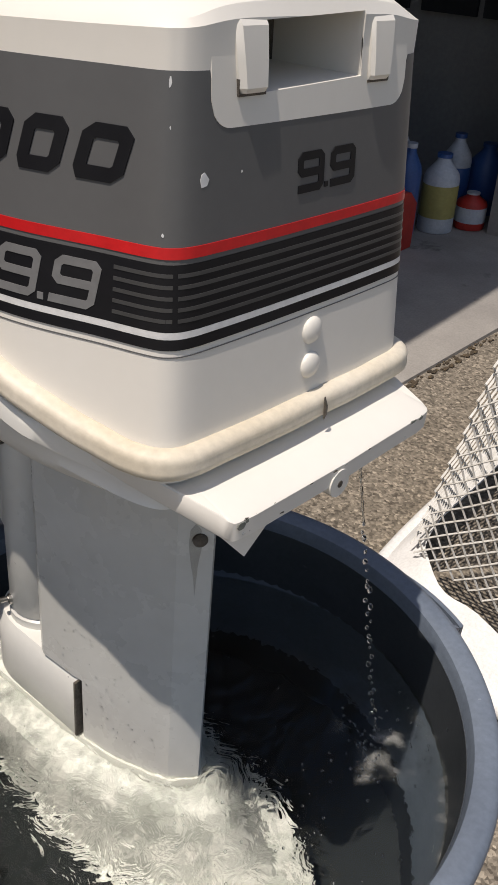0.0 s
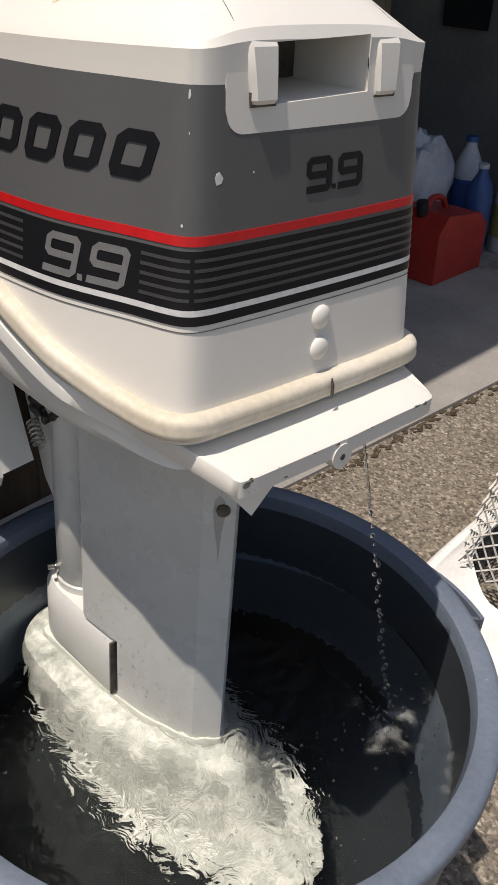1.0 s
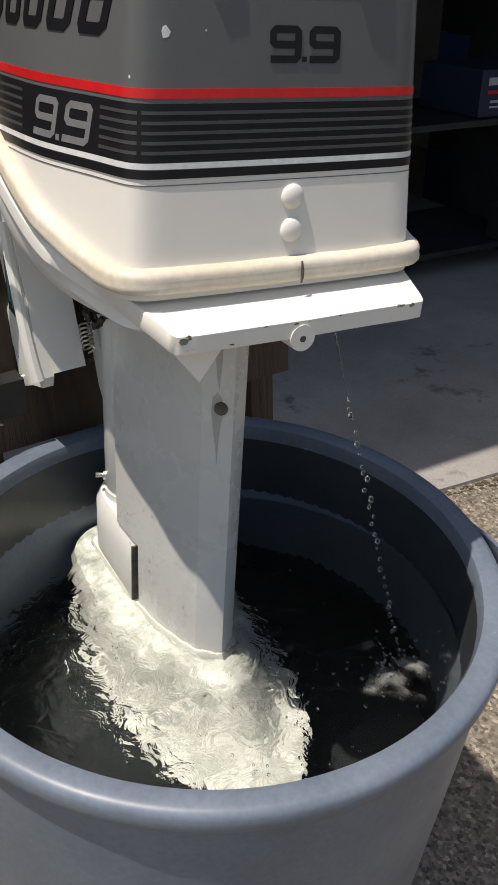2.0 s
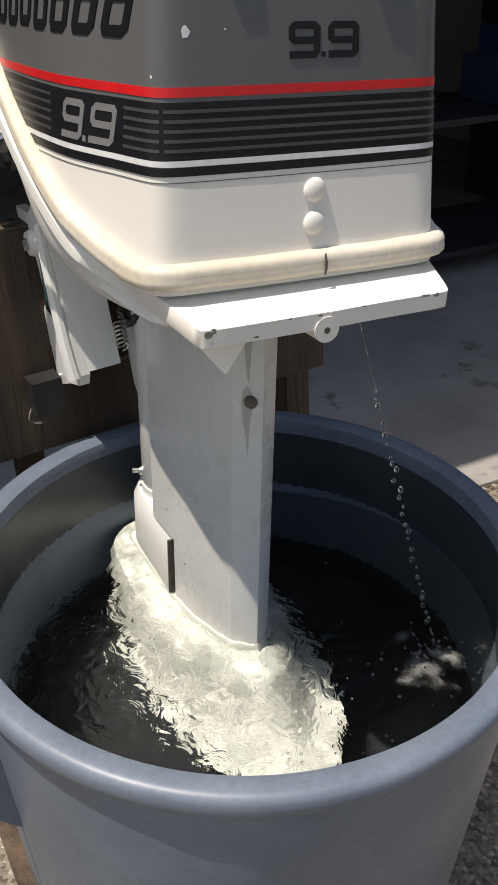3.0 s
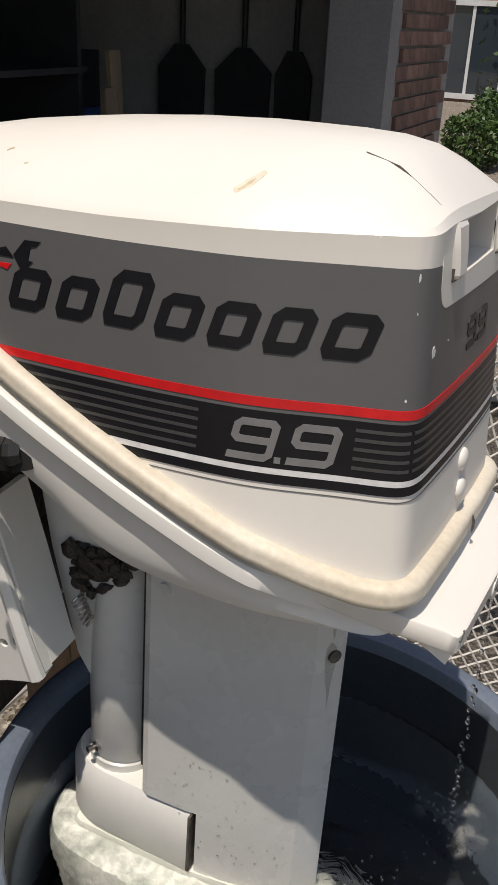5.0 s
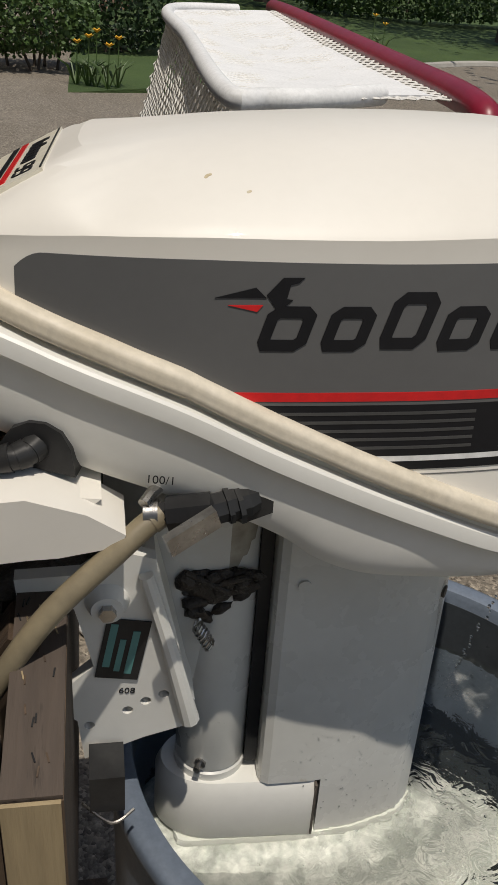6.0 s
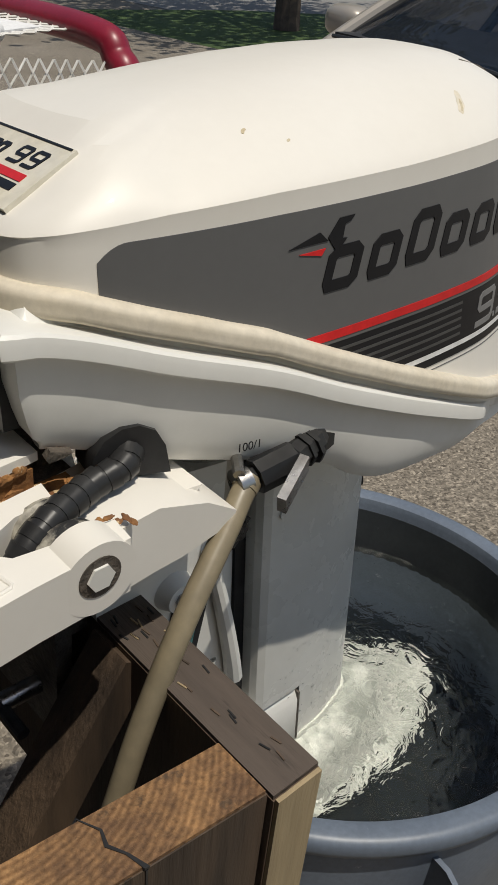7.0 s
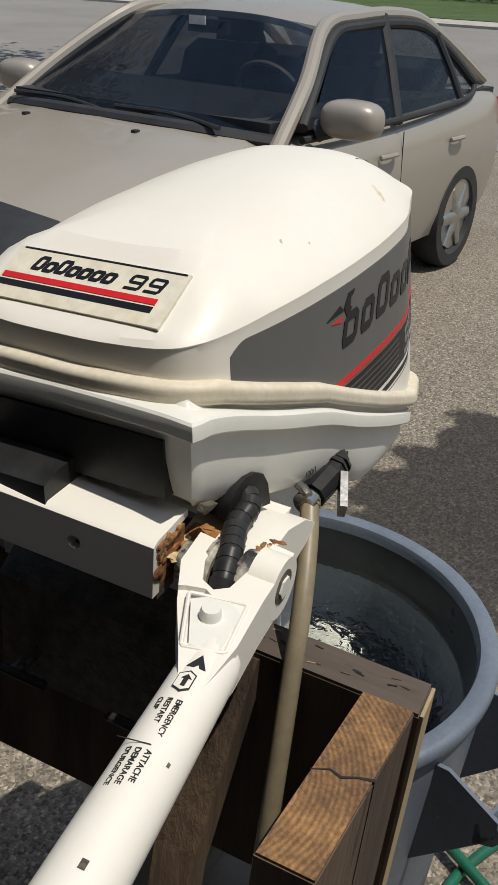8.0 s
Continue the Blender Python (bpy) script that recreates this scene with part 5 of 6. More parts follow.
for node in (body, cells, wave):
    nt.links.new(bend.outputs["Vector"], node.inputs["Vector"])
nt.links.new(body.outputs["Fac"], tone.inputs["Fac"])
nt.links.new(cells.outputs["Distance"], line.inputs["Value"])
nt.links.new(line.outputs["Result"], glow.inputs["Factor"])
nt.links.new(tone.outputs["Color"], glow.inputs["A"])
nt.links.new(glow.outputs["Result"], p.inputs["Base Color"])
dense.attribute_name = "foam"
thin, film_alpha = n.new("ShaderNodeMapRange"), n.new("ShaderNodeMath")
thin.inputs["From Min"].default_value, thin.inputs["From Max"].default_value, thin.inputs["To Min"].default_value = 0.4, 0.6, 0.03
thin.inputs["To Max"].default_value = 0.5
film_alpha.operation = "MULTIPLY"
nt.links.new(body.outputs["Fac"], thin.inputs["Value"])
nt.links.new(thin.outputs["Result"], film_alpha.inputs[0])
nt.links.new(dense.outputs["Fac"], film_alpha.inputs[1])
nt.links.new(film_alpha.outputs["Value"], p.inputs["Alpha"])
nt.links.new(wave.outputs["Fac"], bump.inputs["Height"])
bump.inputs["Strength"].default_value, bump.inputs["Distance"].default_value = 1.0, 0.006
nt.links.new(bump.outputs["Normal"], p.inputs["Normal"])
p.inputs["Roughness"].default_value, p.inputs["IOR"].default_value = 0.1, 1.33


def inside(x, y, outline):
    """Signed distance to an outline, plus inside it."""
    best, hit = 1e9, False
    for (x0, y0), (x1, y1) in zip(outline, outline[1:] + outline[:1]):
        dx, dy = x1 - x0, y1 - y0
        t = max(0.0, min(1.0, ((x - x0) * dx + (y - y0) * dy) / (dx * dx + dy * dy)))
        best = min(best, math.hypot(x - x0 - t * dx, y - y0 - t * dy))
        if (y0 > y) != (y1 > y) and x < x0 + (y - y0) * dx / dy:
            hit = not hit
    return best if hit else -best


def churn(name, outline, label, height, step=0.0024, ragged=0.016, soft=0.026):
    xs, ys = [q[0] for q in outline], [q[1] for q in outline]
    nx, ny = int((max(xs) - min(xs) + 0.05) / step), int((max(ys) - min(ys) + 0.05) / step)
    rows, fades = [], []
    for i in range(nx + 1):
        x = min(xs) - 0.025 + i * step
        row = []
        for j in range(ny + 1):
            y = min(ys) - 0.025 + j * step
            d = inside(x, y, outline) + ragged * noise.noise((x * 34, y * 34, 7)) + 0.5 * ragged * noise.noise((x * 95, y * 95, 2))
            lift = max(-0.012, min(1.0, d / 0.016) * height) if d > 0 else max(-0.012, d * 0.7 - 0.002)
            if d > 0:
                lift += height * (0.7 * noise.noise((x * 36, y * 36, 3)) + 0.45 * noise.noise((x * 90, y * 90, 5)) + 0.12 * noise.noise((x * 200, y * 200, 8)))
            if d > 0:
                lift = max(lift, 0.0009 + 0.0012 * min(1.0, d / 0.01))
            row.append((x, y, WATER_Z + ripple(x, y) + lift))
            fades.append(max(0.0, min(1.0, (d + 0.002) / soft)))
        rows.append(row)
    bm = loft(rows, closed=False)
    layer = bm.verts.layers.float.new("foam")
    for v, f in zip(bm.verts, fades):
        v[layer] = f
    drop = [f for f in bm.faces if all(v.co.z < WATER_Z - 0.008 for v in f.verts)]
    bmesh.ops.delete(bm, geom=drop, context="FACES")
    return tagged(part(name, bm, FOAM_GLINTS, None, "", 180), label, "water", kind="stuff")


# the sunlit wall seen through a wavelet is put into this pale film
churn("splash_trail", [(0.132, 0.206), (0.165, 0.182), (0.2, 0.165), (0.235, 0.115), (0.262, 0.05), (0.272, 0.06), (0.25, 0.125), (0.212, 0.172), (0.17, 0.198)], "pale film that paints a wavelet's bright refracted light", 0.0022, 0.0022, 0.014)
churn("splash_patch", [(0.115, 0.13), (0.13, 0.165), (0.16, 0.16), (0.185, 0.13), (0.17, 0.1), (0.14, 0.095)], "bubbling water under the jet", 0.002, 0.0022, 0.022)
CLEAR = bpy.data.materials.new("clear_water")
CLEAR.use_nodes = True
p = CLEAR.node_tree.nodes["Principled BSDF"]
p.inputs["Base Color"].default_value, p.inputs["Transmission Weight"].default_value = (0.95, 0.97, 0.97, 1), 1.0
p.inputs["Roughness"].default_value, p.inputs["IOR"].default_value = 0.02, 1.33
jet = thing("water_jet", "thin jet of cooling water breaking into drops", "water jet")
drip = random.Random(21)
jet_line = spline([(0.148, 0.026, 1.1), (0.147, 0.042, 1.05), (0.145, 0.072, 0.95), (0.142, 0.11, 0.83), (0.139, 0.146, 0.71)], 12)
part("jet", pipe(jet_line[:15], [0.0009 + 0.0003 * math.sin(k * 1.9) for k in range(15)], 8), CLEAR, jet)
k = 15.0
while k < len(jet_line) - 1:
    q = jet_line[int(k)].lerp(jet_line[int(k) + 1], k - int(k))
    b = bmesh.new()
    bmesh.ops.create_icosphere(b, subdivisions=2, radius=drip.uniform(0.0011, 0.0024), matrix=Matrix.Translation(q + Vector((drip.gauss(0, 0.0012), drip.gauss(0, 0.0012), 0))) @ Matrix.Diagonal((1, 1, drip.uniform(1.0, 1.9), 1)))
    part("drop", b, CLEAR, jet, "", 180)
    k += drip.uniform(0.5, 1.7)
b = bmesh.new()
for i in range(200):
    x, y = (0.15 + drip.gauss(0, 0.025), 0.14 + drip.gauss(0, 0.03)) if i < 70 else (drip.gauss(0.07, 0.11), drip.gauss(-0.04, 0.09))
    if math.hypot(x, y) < 0.26:
        bmesh.ops.create_icosphere(b, subdivisions=1, radius=drip.uniform(0.0008, 0.0019), matrix=Matrix.Translation((x, y, WATER_Z + 0.002 + abs(drip.gauss(0, 0.004)))))
tagged(part("spray_drops", b, CLEAR, None, "", 180), "scattered small drops and bubbles on the water", "water drops", kind="stuff")
b = bmesh.new()
for i in range(70):
    z = drip.uniform(0.73, 0.86)
    x = drip.uniform(-0.12, 0.02)
    half = -lerp(LEG_PLAN[3:], x)
    bmesh.ops.create_icosphere(b, subdivisions=1, radius=drip.uniform(0.0005, 0.0012), matrix=Matrix.Translation((x, -half, z)) @ Matrix.Diagonal((1, 0.6, 1.2, 1)))
part("water_bead", b, CLEAR, leg, "beads of water on the paint", 180)["kind"] = "stuff"

# ---- garden hose on the drive ----
GREENP = surface("green_hose", (0.01, 0.12, 0.07), 0.35, (0.008, 0.09, 0.05), 12, 80, 0.05)
hose_g = [(-0.1, -0.45), (0.12, -0.2 - 0.1), (0.29, -0.28), (0.48, -0.36), (0.8, -0.55), (1.4, -0.75), (2.2, -1.2)]
tagged(part("garden_hose", pipe(spline([(x, y, drive_z(x) + 0.012) for x, y in hose_g], 8), 0.0115, 12), GREENP), "green garden hose lying on the drive", "hose")
hose_h = [(0.42, -0.15), (0.4, -0.22), (0.33, -0.33), (0.22, -0.5), (-0.1, -0.8)]
tagged(part("garden_hose", pipe(spline([(x, y, drive_z(x) + 0.034 - 0.022 * (abs(x - 0.35) > 0.1)) for x, y in hose_h], 8), 0.0115, 12), GREENP), "green garden hose crossing another on the drive", "hose")

# ---- brickwork beside the garage ----
BRICK = surface("brown_brick", (0.27, 0.15, 0.11), 0.85, (0.16, 0.09, 0.07), 9, 90, 0.5, stain=(0.33, 0.25, 0.2), stain_scale=30, stain_at=0.64)
nt, n = BRICK.node_tree, BRICK.node_tree.nodes
who, tone, mixer = n.new("ShaderNodeObjectInfo"), n.new("ShaderNodeMapRange"), n.new("ShaderNodeMix")
tone.inputs["To Min"].default_value, tone.inputs["To Max"].default_value = 0.55, 1.35
mixer.data_type, mixer.blend_type = "RGBA", "MULTIPLY"
mixer.inputs["Factor"].default_value = 1.0
src = n["Principled BSDF"].inputs["Base Color"].links[0].from_socket
nt.links.new(who.outputs["Random"], tone.inputs["Value"])
nt.links.new(src, mixer.inputs["A"])
nt.links.new(tone.outputs["Result"], mixer.inputs["B"])
nt.links.new(mixer.outputs["Result"], n["Principled BSDF"].inputs["Base Color"])
wall = bpy.data.objects["wall_house"]
one = part("brick", block((-0.012, -0.104, -0.031), (0.012, 0.104, 0.031), 0.004, 1), BRICK, wall)
first = True
for row in range(28):
    for col in range(6):
        y = 3.866 + 0.2145 * col - (0.107 if row % 2 else 0)
        if y > 4.83 or y < 3.85:
            continue
        ob = one if first else new("brick", one.data)
        first = False
        ob.parent, ob.location = wall, (-1.037, y, 0.06 + 0.0755 * row)

# ---- hockey net ----
REDTUBE = surface("maroon_tube", (0.25, 0.012, 0.03), 0.35, (0.2, 0.01, 0.025), 8, 80, 0.05)
SLEEVE = surface("white_sleeve", (0.78, 0.78, 0.77), 0.7, (0.7, 0.7, 0.69), 12, 120, 0.3)
CORD = surface("white_cord", (0.76, 0.75, 0.72), 0.8, (0.62, 0.6, 0.55), 30, 200, 0.2)
CLOTH = surface("white_cloth", (0.82, 0.82, 0.81), 0.8, (0.76, 0.76, 0.75), 14, 160, 0.2, depth=0.001)
net = thing("hockey_net", "street hockey net with maroon tube frame and white netting", "hockey net")
front = spline([(0.44, 0.98, -0.03), (0.44, 0.98, 0.7), (0.44, 0.985, 1.15), (0.44, 1.02, 1.235), (0.44, 1.12, 1.272), (0.445, 1.69, 1.274), (0.43, 3.1, 1.28), (0.43, 3.22, 1.25), (0.43, 3.25, 1.1), (0.43, 3.25, -0.03)], 8)
part("front_frame", pipe(front, 0.03, 16), REDTUBE, net, "maroon painted crossbar and posts")
B, A, C, D = Vector((-0.04, 1.07, 1.274)), Vector((-0.013, 2.842, 1.278)), Vector((0.27, 1.175, 1.273)), Vector((0.25, 3.0, 1.279))
part("top_sleeve", pipe(spline([C, (0.15, 1.1, 1.273), (0.02, 1.06, 1.273), B + Vector((-0.01, 0.05, 0)), (-0.03, 2.0, 1.276), A, D], 7), 0.021, 14), SLEEVE, net, "white padded sleeve on the back bar")
base = spline([(0.44, 0.98, -0.01), (0.2, 0.93, 0.008), (-0.12, 0.95, 0.027), (-0.33, 1.05, 0.04), (-0.39, 1.3, 0.043), (-0.4, 2.2, 0.043), (-0.38, 2.95, 0.043), (-0.13, 3.2, 0.027), (0.43, 3.25, -0.005)], 7)
part("base_bar", pipe(base, 0.019, 12), SLEEVE, net, "white base bar with laced skirt")
mid_base = [Vector((q.x * 0.84 + 0.02, q.y * 0.92 + 0.17, q.z + 0.09)) for q in base]
skirt = loft([[a, a.lerp(b, 0.5) + Vector((0, 0, 0.012)), b + Vector((0, 0, 0.01 * math.sin(i))), b + Vector((0, 0, 0.01 * math.sin(i) - 0.006)), a.lerp(b, 0.5) + Vector((0, 0, 0.005)), a - Vector((0, 0, 0.006))] for i, (a, b) in enumerate(zip(base, mid_base))])
part("skirt", skirt, CLOTH, net, "white cloth skirt along the base")


def netting(c00, c10, c11, c01, cols, rows, sag, radius=0.0028):
    """Diamond mesh of cords over a four-cornered field that sags a little."""
    bm = bmesh.new()

    def at_uv(u, v):
        q = c00.lerp(c10, u).lerp(c01.lerp(c11, u), v)
        return q + Vector((0.006 * noise.noise((u * 9, v * 9, 1)), 0.006 * noise.noise((u * 9, v * 9, 5)), -sag * 4 * u * (1 - u) * v * (1 - v) * 4))

    for way in (1, -1):
        for k in range(-rows, cols + 1):
            line = []
            for j in range(rows * 2 + 1):
                u = (k + (j / 2 if way > 0 else rows - j / 2)) / cols
                if 0 <= u <= 1:
                    line.append(at_uv(u, j / (rows * 2)))
            if len(line) > 2:
                pipe(line, radius, 3, False, bm)
    return bm


bk0, bk1 = Vector((-0.31, 1.15, 0.135)), Vector((-0.32, 2.88, 0.135))
part("back_netting", netting(bk0, bk1, A, B, 34, 26, 0.03), CORD, net, "slanting back netting")["kind"] = "stuff"
part("top_netting", netting(B, A, Vector((0.42, 3.05, 1.28)), Vector((0.44, 1.15, 1.272)), 44, 13, 0.03), CORD, net, "top netting, sagging")["kind"] = "stuff"
part("end_netting", netting(Vector((-0.29, 1.13, 0.13)), Vector((0.42, 1.02, 0.09)), Vector((0.44, 1.02, 1.23)), Vector((-0.04, 1.07, 1.27)), 18, 26, 0.03), CORD, net, "side netting at one end")["kind"] = "stuff"
part("end_netting", netting(Vector((-0.35, 2.9, 0.14)), Vector((0.35, 3.1, 0.1)), Vector((0.42, 3.15, 1.27)), Vector((-0.013, 2.85, 1.27)), 18, 26, 0.03), CORD, net)["kind"] = "stuff"
far_a, far_b = Vector((0.42, 3.05, 1.28)), Vector((0.44, 1.2, 1.272))


def cloth_at(u, v):
    q = B.lerp(A, u).lerp(far_b.lerp(far_a, u), v)
    return q + Vector((0, 0, -0.03 * 16 * u * (1 - u) * v * (1 - v) + 0.002 - 0.004 * noise.noise((u * 14, v * 5, 3))))


top_cloth = loft([[cloth_at(k / 24, v / 8) for v in range(8)] + [cloth_at(k / 24, v / 8) - Vector((0, 0, 0.004)) for v in range(7, -1, -1)] for k in range(25)])
part("top_cloth", top_cloth, CLOTH, net, "white cloth panel along the top")

# ---- garden, neighbour's house and road ----
LAWN = surface("lawn", (0.07, 0.115, 0.03), 0.9, (0.045, 0.08, 0.02), 0.9, 60, 0.8, stain=(0.1, 0.13, 0.04), stain_scale=12, stain_at=0.6, depth=0.03)
LEAFM = surface("leaf", (0.075, 0.13, 0.03), 0.5, (0.04, 0.08, 0.018), 5, 40, 0.1)
DARKLEAF = surface("dark_leaf", (0.04, 0.075, 0.022), 0.5, (0.022, 0.045, 0.015), 3, 40, 0.1)
BARK = surface("bark", (0.1, 0.075, 0.055), 0.9, (0.06, 0.045, 0.035), 12, 60, 0.8)
ROAD = surface("road", (0.23, 0.22, 0.205), 0.9, (0.19, 0.18, 0.17), 0.4, 60, 0.4)
KERB = surface("pale_concrete", (0.42, 0.4, 0.36), 0.85, (0.34, 0.32, 0.29), 2, 60, 0.3)
lawn_line = [(-9, 8.9), (-0.6, 8.9), (0.6, 9.6), (3.0, 12.5), (6.5, 15.8), (9.3, 15.9), (10.5, 19), (17, 27), (19, 34), (14, 60), (-40, 60), (-40, 8.9)]
bm = prism(lawn_line, "z", -0.9, 0.03)
for x in (0.6, 1.5, 3, 5, 7, 8.5):
    bmesh.ops.bisect_plane(bm, geom=bm.verts[:] + bm.edges[:] + bm.faces[:], plane_co=(x, 0, 0), plane_no=(1, 0, 0))
for v in bm.verts:
    if v.co.z > 0:
        v.co.z = drive_z(max(v.co.x, 0.6)) + 0.066
tagged(part("lawn", bm, LAWN), "green lawn beyond the drive", "lawn", kind="structure")
near_line = [(5.2, 7.9), (7.0, 7.9), (9.6, 8.9), (11.6, 10.9), (10.4, 11.9), (8.0, 12.9), (5.5, 11.0), (4.2, 9.3)]
tagged(part("lawn_verge", prism(near_line, "z", -0.7, -0.33), LAWN), "shaded strip of lawn beside the drive", "lawn", kind="structure")
tagged(part("kerb", pipe(spline([(x + 0.1, y - 0.1, drive_z(x) + 0.0) for x, y in lawn_line[2:10]], 6), 0.08, 8), KERB), "pale concrete kerb along the lawn", "kerb", kind="structure")
tagged(part("road", block((9.5, -120, -0.5), (25.5, 60, -0.362), 0.01), ROAD), "pale grey road at the foot of the drive", "road", kind="structure")
tagged(part("pavement", block((25.6, -120, -0.7), (27.2, 60, -0.3), 0.02), KERB), "pale concrete pavement across the road", "pavement", kind="structure")
tagged(part("far_verge", block((27.3, -120, -0.7), (70, 60, -0.29), 0.02), LAWN), "grass verge across the road", "verge", kind="structure")


def foliage(count, where, size, seed):
    """Small folded leaves at points that where(random) gives."""
    r = random.Random(seed)
    verts, faces = [], []
    for _ in range(count):
        q = where(r)
        d = Vector((r.gauss(0, 1), r.gauss(0, 1), r.gauss(0, 0.7) + 0.2)).normalized()
        w = d.cross(Vector((r.gauss(0, 1), r.gauss(0, 1), r.gauss(0, 1)))).normalized()
        s = size * r.uniform(0.6, 1.4)
        k = len(verts)
        verts += [q, q + d * s * 0.5 + w * s * 0.32, q + d * s, q + d * s * 0.5 - w * s * 0.32]
        faces += [(k, k + 1, k + 2), (k, k + 2, k + 3)]
    mesh = bpy.data.meshes.new("crown")
    mesh.from_pydata(verts, [], faces)
    return mesh


def shrub(name, label, category, base, size, count, leaf, material, seed, stems=5, lift=0.25):
    """A shrub or clipped hedge: stems below, an uneven mass of leaves with gaps above."""
    ob = thing(name, label, category)
    bx, by, bz = base
    sx, sy, sz = size
    r = random.Random(seed)
    for k in range(stems):
        x, y = bx + r.uniform(-0.35, 0.35) * sx, by + r.uniform(-0.2, 0.2) * sy
        part("stem", pipe(spline([(x, y, bz), (x + r.uniform(-0.1, 0.1), y, bz + sz * 0.4), (x + r.uniform(-0.25, 0.25), y, bz + sz * 0.8)], 4), [0.02 * (1 - 0.07 * i) for i in range(9)], 6), BARK, ob)

    def where(rr):
        while True:
            u, v, w = rr.uniform(-1, 1), rr.uniform(-1, 1), rr.uniform(-1, 1)
            shape = (abs(u) ** 3 + abs(v) ** 3 + abs(w) ** 3)
            lump = 0.45 * noise.noise((u * 2.3 + seed, v * 2.3, w * 2.3))
            if shape < 1 + lump and rr.random() < 0.25 + shape and noise.noise((u * 5 + seed, v * 5, w * 5)) > -0.28:
                return Vector((bx + u * sx / 2, by + v * sy / 2, bz + sz * lift + (w * 0.5 + 0.5) * sz * (1 - lift)))

    mesh = foliage(count, where, leaf, seed)
    mesh.materials.append(material)
    crown_ob = new("crown", mesh)
    crown_ob.parent = ob
    crown_ob["kind"] = "stuff"
    return ob


shrub("shrub", "clipped green shrub with bare stems in the garden", "shrub", (-1.05, 10.4, 0.02), (1.75, 1.1, 0.86), 7000, 0.06, LEAFM, 3, 9, 0.2)
shrub("shrub", "low yellow-green shrub at the wall", "shrub", (-1.75, 9.7, 0.02), (0.6, 0.6, 0.62), 1700, 0.06, LEAFM, 5, 3, 0.1)
shrub("hedge", "dark green hedge behind the garden bed", "hedge", (0.12, 12.4, 0.0), (1.5, 1.0, 0.95), 3800, 0.07, DARKLEAF, 7, 4, 0.05)
shrub("hedge", "long low hedge by the road", "hedge", (8.0, 24, -0.2), (6.0, 1.6, 0.85), 5200, 0.12, LEAFM, 9, 4, 0.0)
shrub("hedge", "tall dark hedge at the end of the lawn", "hedge", (2.0, 29, 0.0), (11, 3, 3.2), 9000, 0.2, DARKLEAF, 11, 4, 0.0)
shrub("hedge", "tall dark hedge at the end of the lawn", "hedge", (12.0, 36, -0.2), (12, 3, 3.2), 9000, 0.22, DARKLEAF, 12, 4, 0.0)
shrub("hedge", "tall dark hedge across the road", "hedge", (38.0, 10, -0.4), (4, 40, 3.4), 9000, 0.3, DARKLEAF, 14, 4, 0.0)
shrub("hedge", "tall dark hedge across the road", "hedge", (30.0, 34, -0.4), (14, 8, 3.8), 8000, 0.28, DARKLEAF, 15, 4, 0.0)


def tree(base, height, spread, seed, leaf=0.2, count=5200):
    ob = thing("tree", "leafy tree with a dark trunk on the lawn", "tree")
    x, y, z = base
    r = random.Random(seed)
    trunk = spline([(x, y, z), (x + 0.05, y, z + height * 0.25), (x, y + 0.05, z + height * 0.5), (x + 0.1, y, z + height * 0.8)], 5)
    part("trunk", pipe(trunk, [0.2 * (1 - 0.05 * i) for i in range(len(trunk))], 10), BARK, ob)
    tips = []
    for k in range(7):
        a = k * 0.9 + r.uniform(-0.3, 0.3)
        root = trunk[6 + k % 6]
        tip = root + Vector((math.cos(a) * spread * 0.6, math.sin(a) * spread * 0.6, height * r.uniform(0.12, 0.32)))
        tips.append(tip)
        part("limb", pipe(spline([root, root.lerp(tip, 0.5) + Vector((0, 0, 0.2)), tip], 4), [0.07 * (1 - 0.09 * i) for i in range(9)], 6), BARK, ob)

    def where(rr):
        c = rr.choice(tips)
        return c + Vector((rr.gauss(0, spread * 0.28), rr.gauss(0, spread * 0.28), rr.gauss(0, height * 0.11)))

    mesh = foliage(count, where, leaf, seed)
    mesh.materials.append(DARKLEAF)
    crown_ob = new("crown", mesh)
    crown_ob.parent = ob
    crown_ob["kind"] = "stuff"


tree((8.6, 19.5, -0.25), 6.5, 3.2, 31)
tree((4.0, 24, 0.0), 6.0, 3.4, 33)
# added to cast shade on the lawn verge; its crown stands out of view
tree((9.6, 9.9, -0.33), 7.0, 3.4, 35, 0.22, 7000)
FLOWER = surface("yellow_petal", (0.75, 0.42, 0.02), 0.5, (0.7, 0.36, 0.02), 20, 60, 0.05)
for k, (x, y) in enumerate([(-0.42, 9.5), (-0.3, 9.45), (-0.22, 9.4), (-0.1, 9.3), (0.0, 9.4), (3.9, 13.6), (4.1, 13.7)]):
    lily = thing("daylily", "yellow daylily in the garden bed", "flower", "daylilies in the bed")
    h = 0.42 + 0.06 * (k % 3)
    part("stalk", pipe([(x, y, 0.0), (x + 0.02, y, h)], 0.006, 5), LEAFM, lily)
    b = bmesh.new()
    for i in range(6):
        ang = i * math.pi / 3
        tip = Vector((x + 0.02 + 0.055 * math.cos(ang), y + 0.055 * math.sin(ang), h + 0.045))
        c = Vector((x + 0.02, y, h))
        side = Vector((-math.sin(ang), math.cos(ang), 0)) * 0.022
        vs = [b.verts.new(v) for v in (c, c.lerp(tip, 0.6) + side, tip, c.lerp(tip, 0.6) - side)]
        b.faces.new(vs)
    part("petals", b, FLOWER, lily)
    blades = bmesh.new()
    for i in range(14):
        a = random.Random(k * 20 + i).uniform(0, 6.28)
        q = Vector((x, y, 0))
        t = q + Vector((0.2 * math.cos(a), 0.2 * math.sin(a), 0.28))
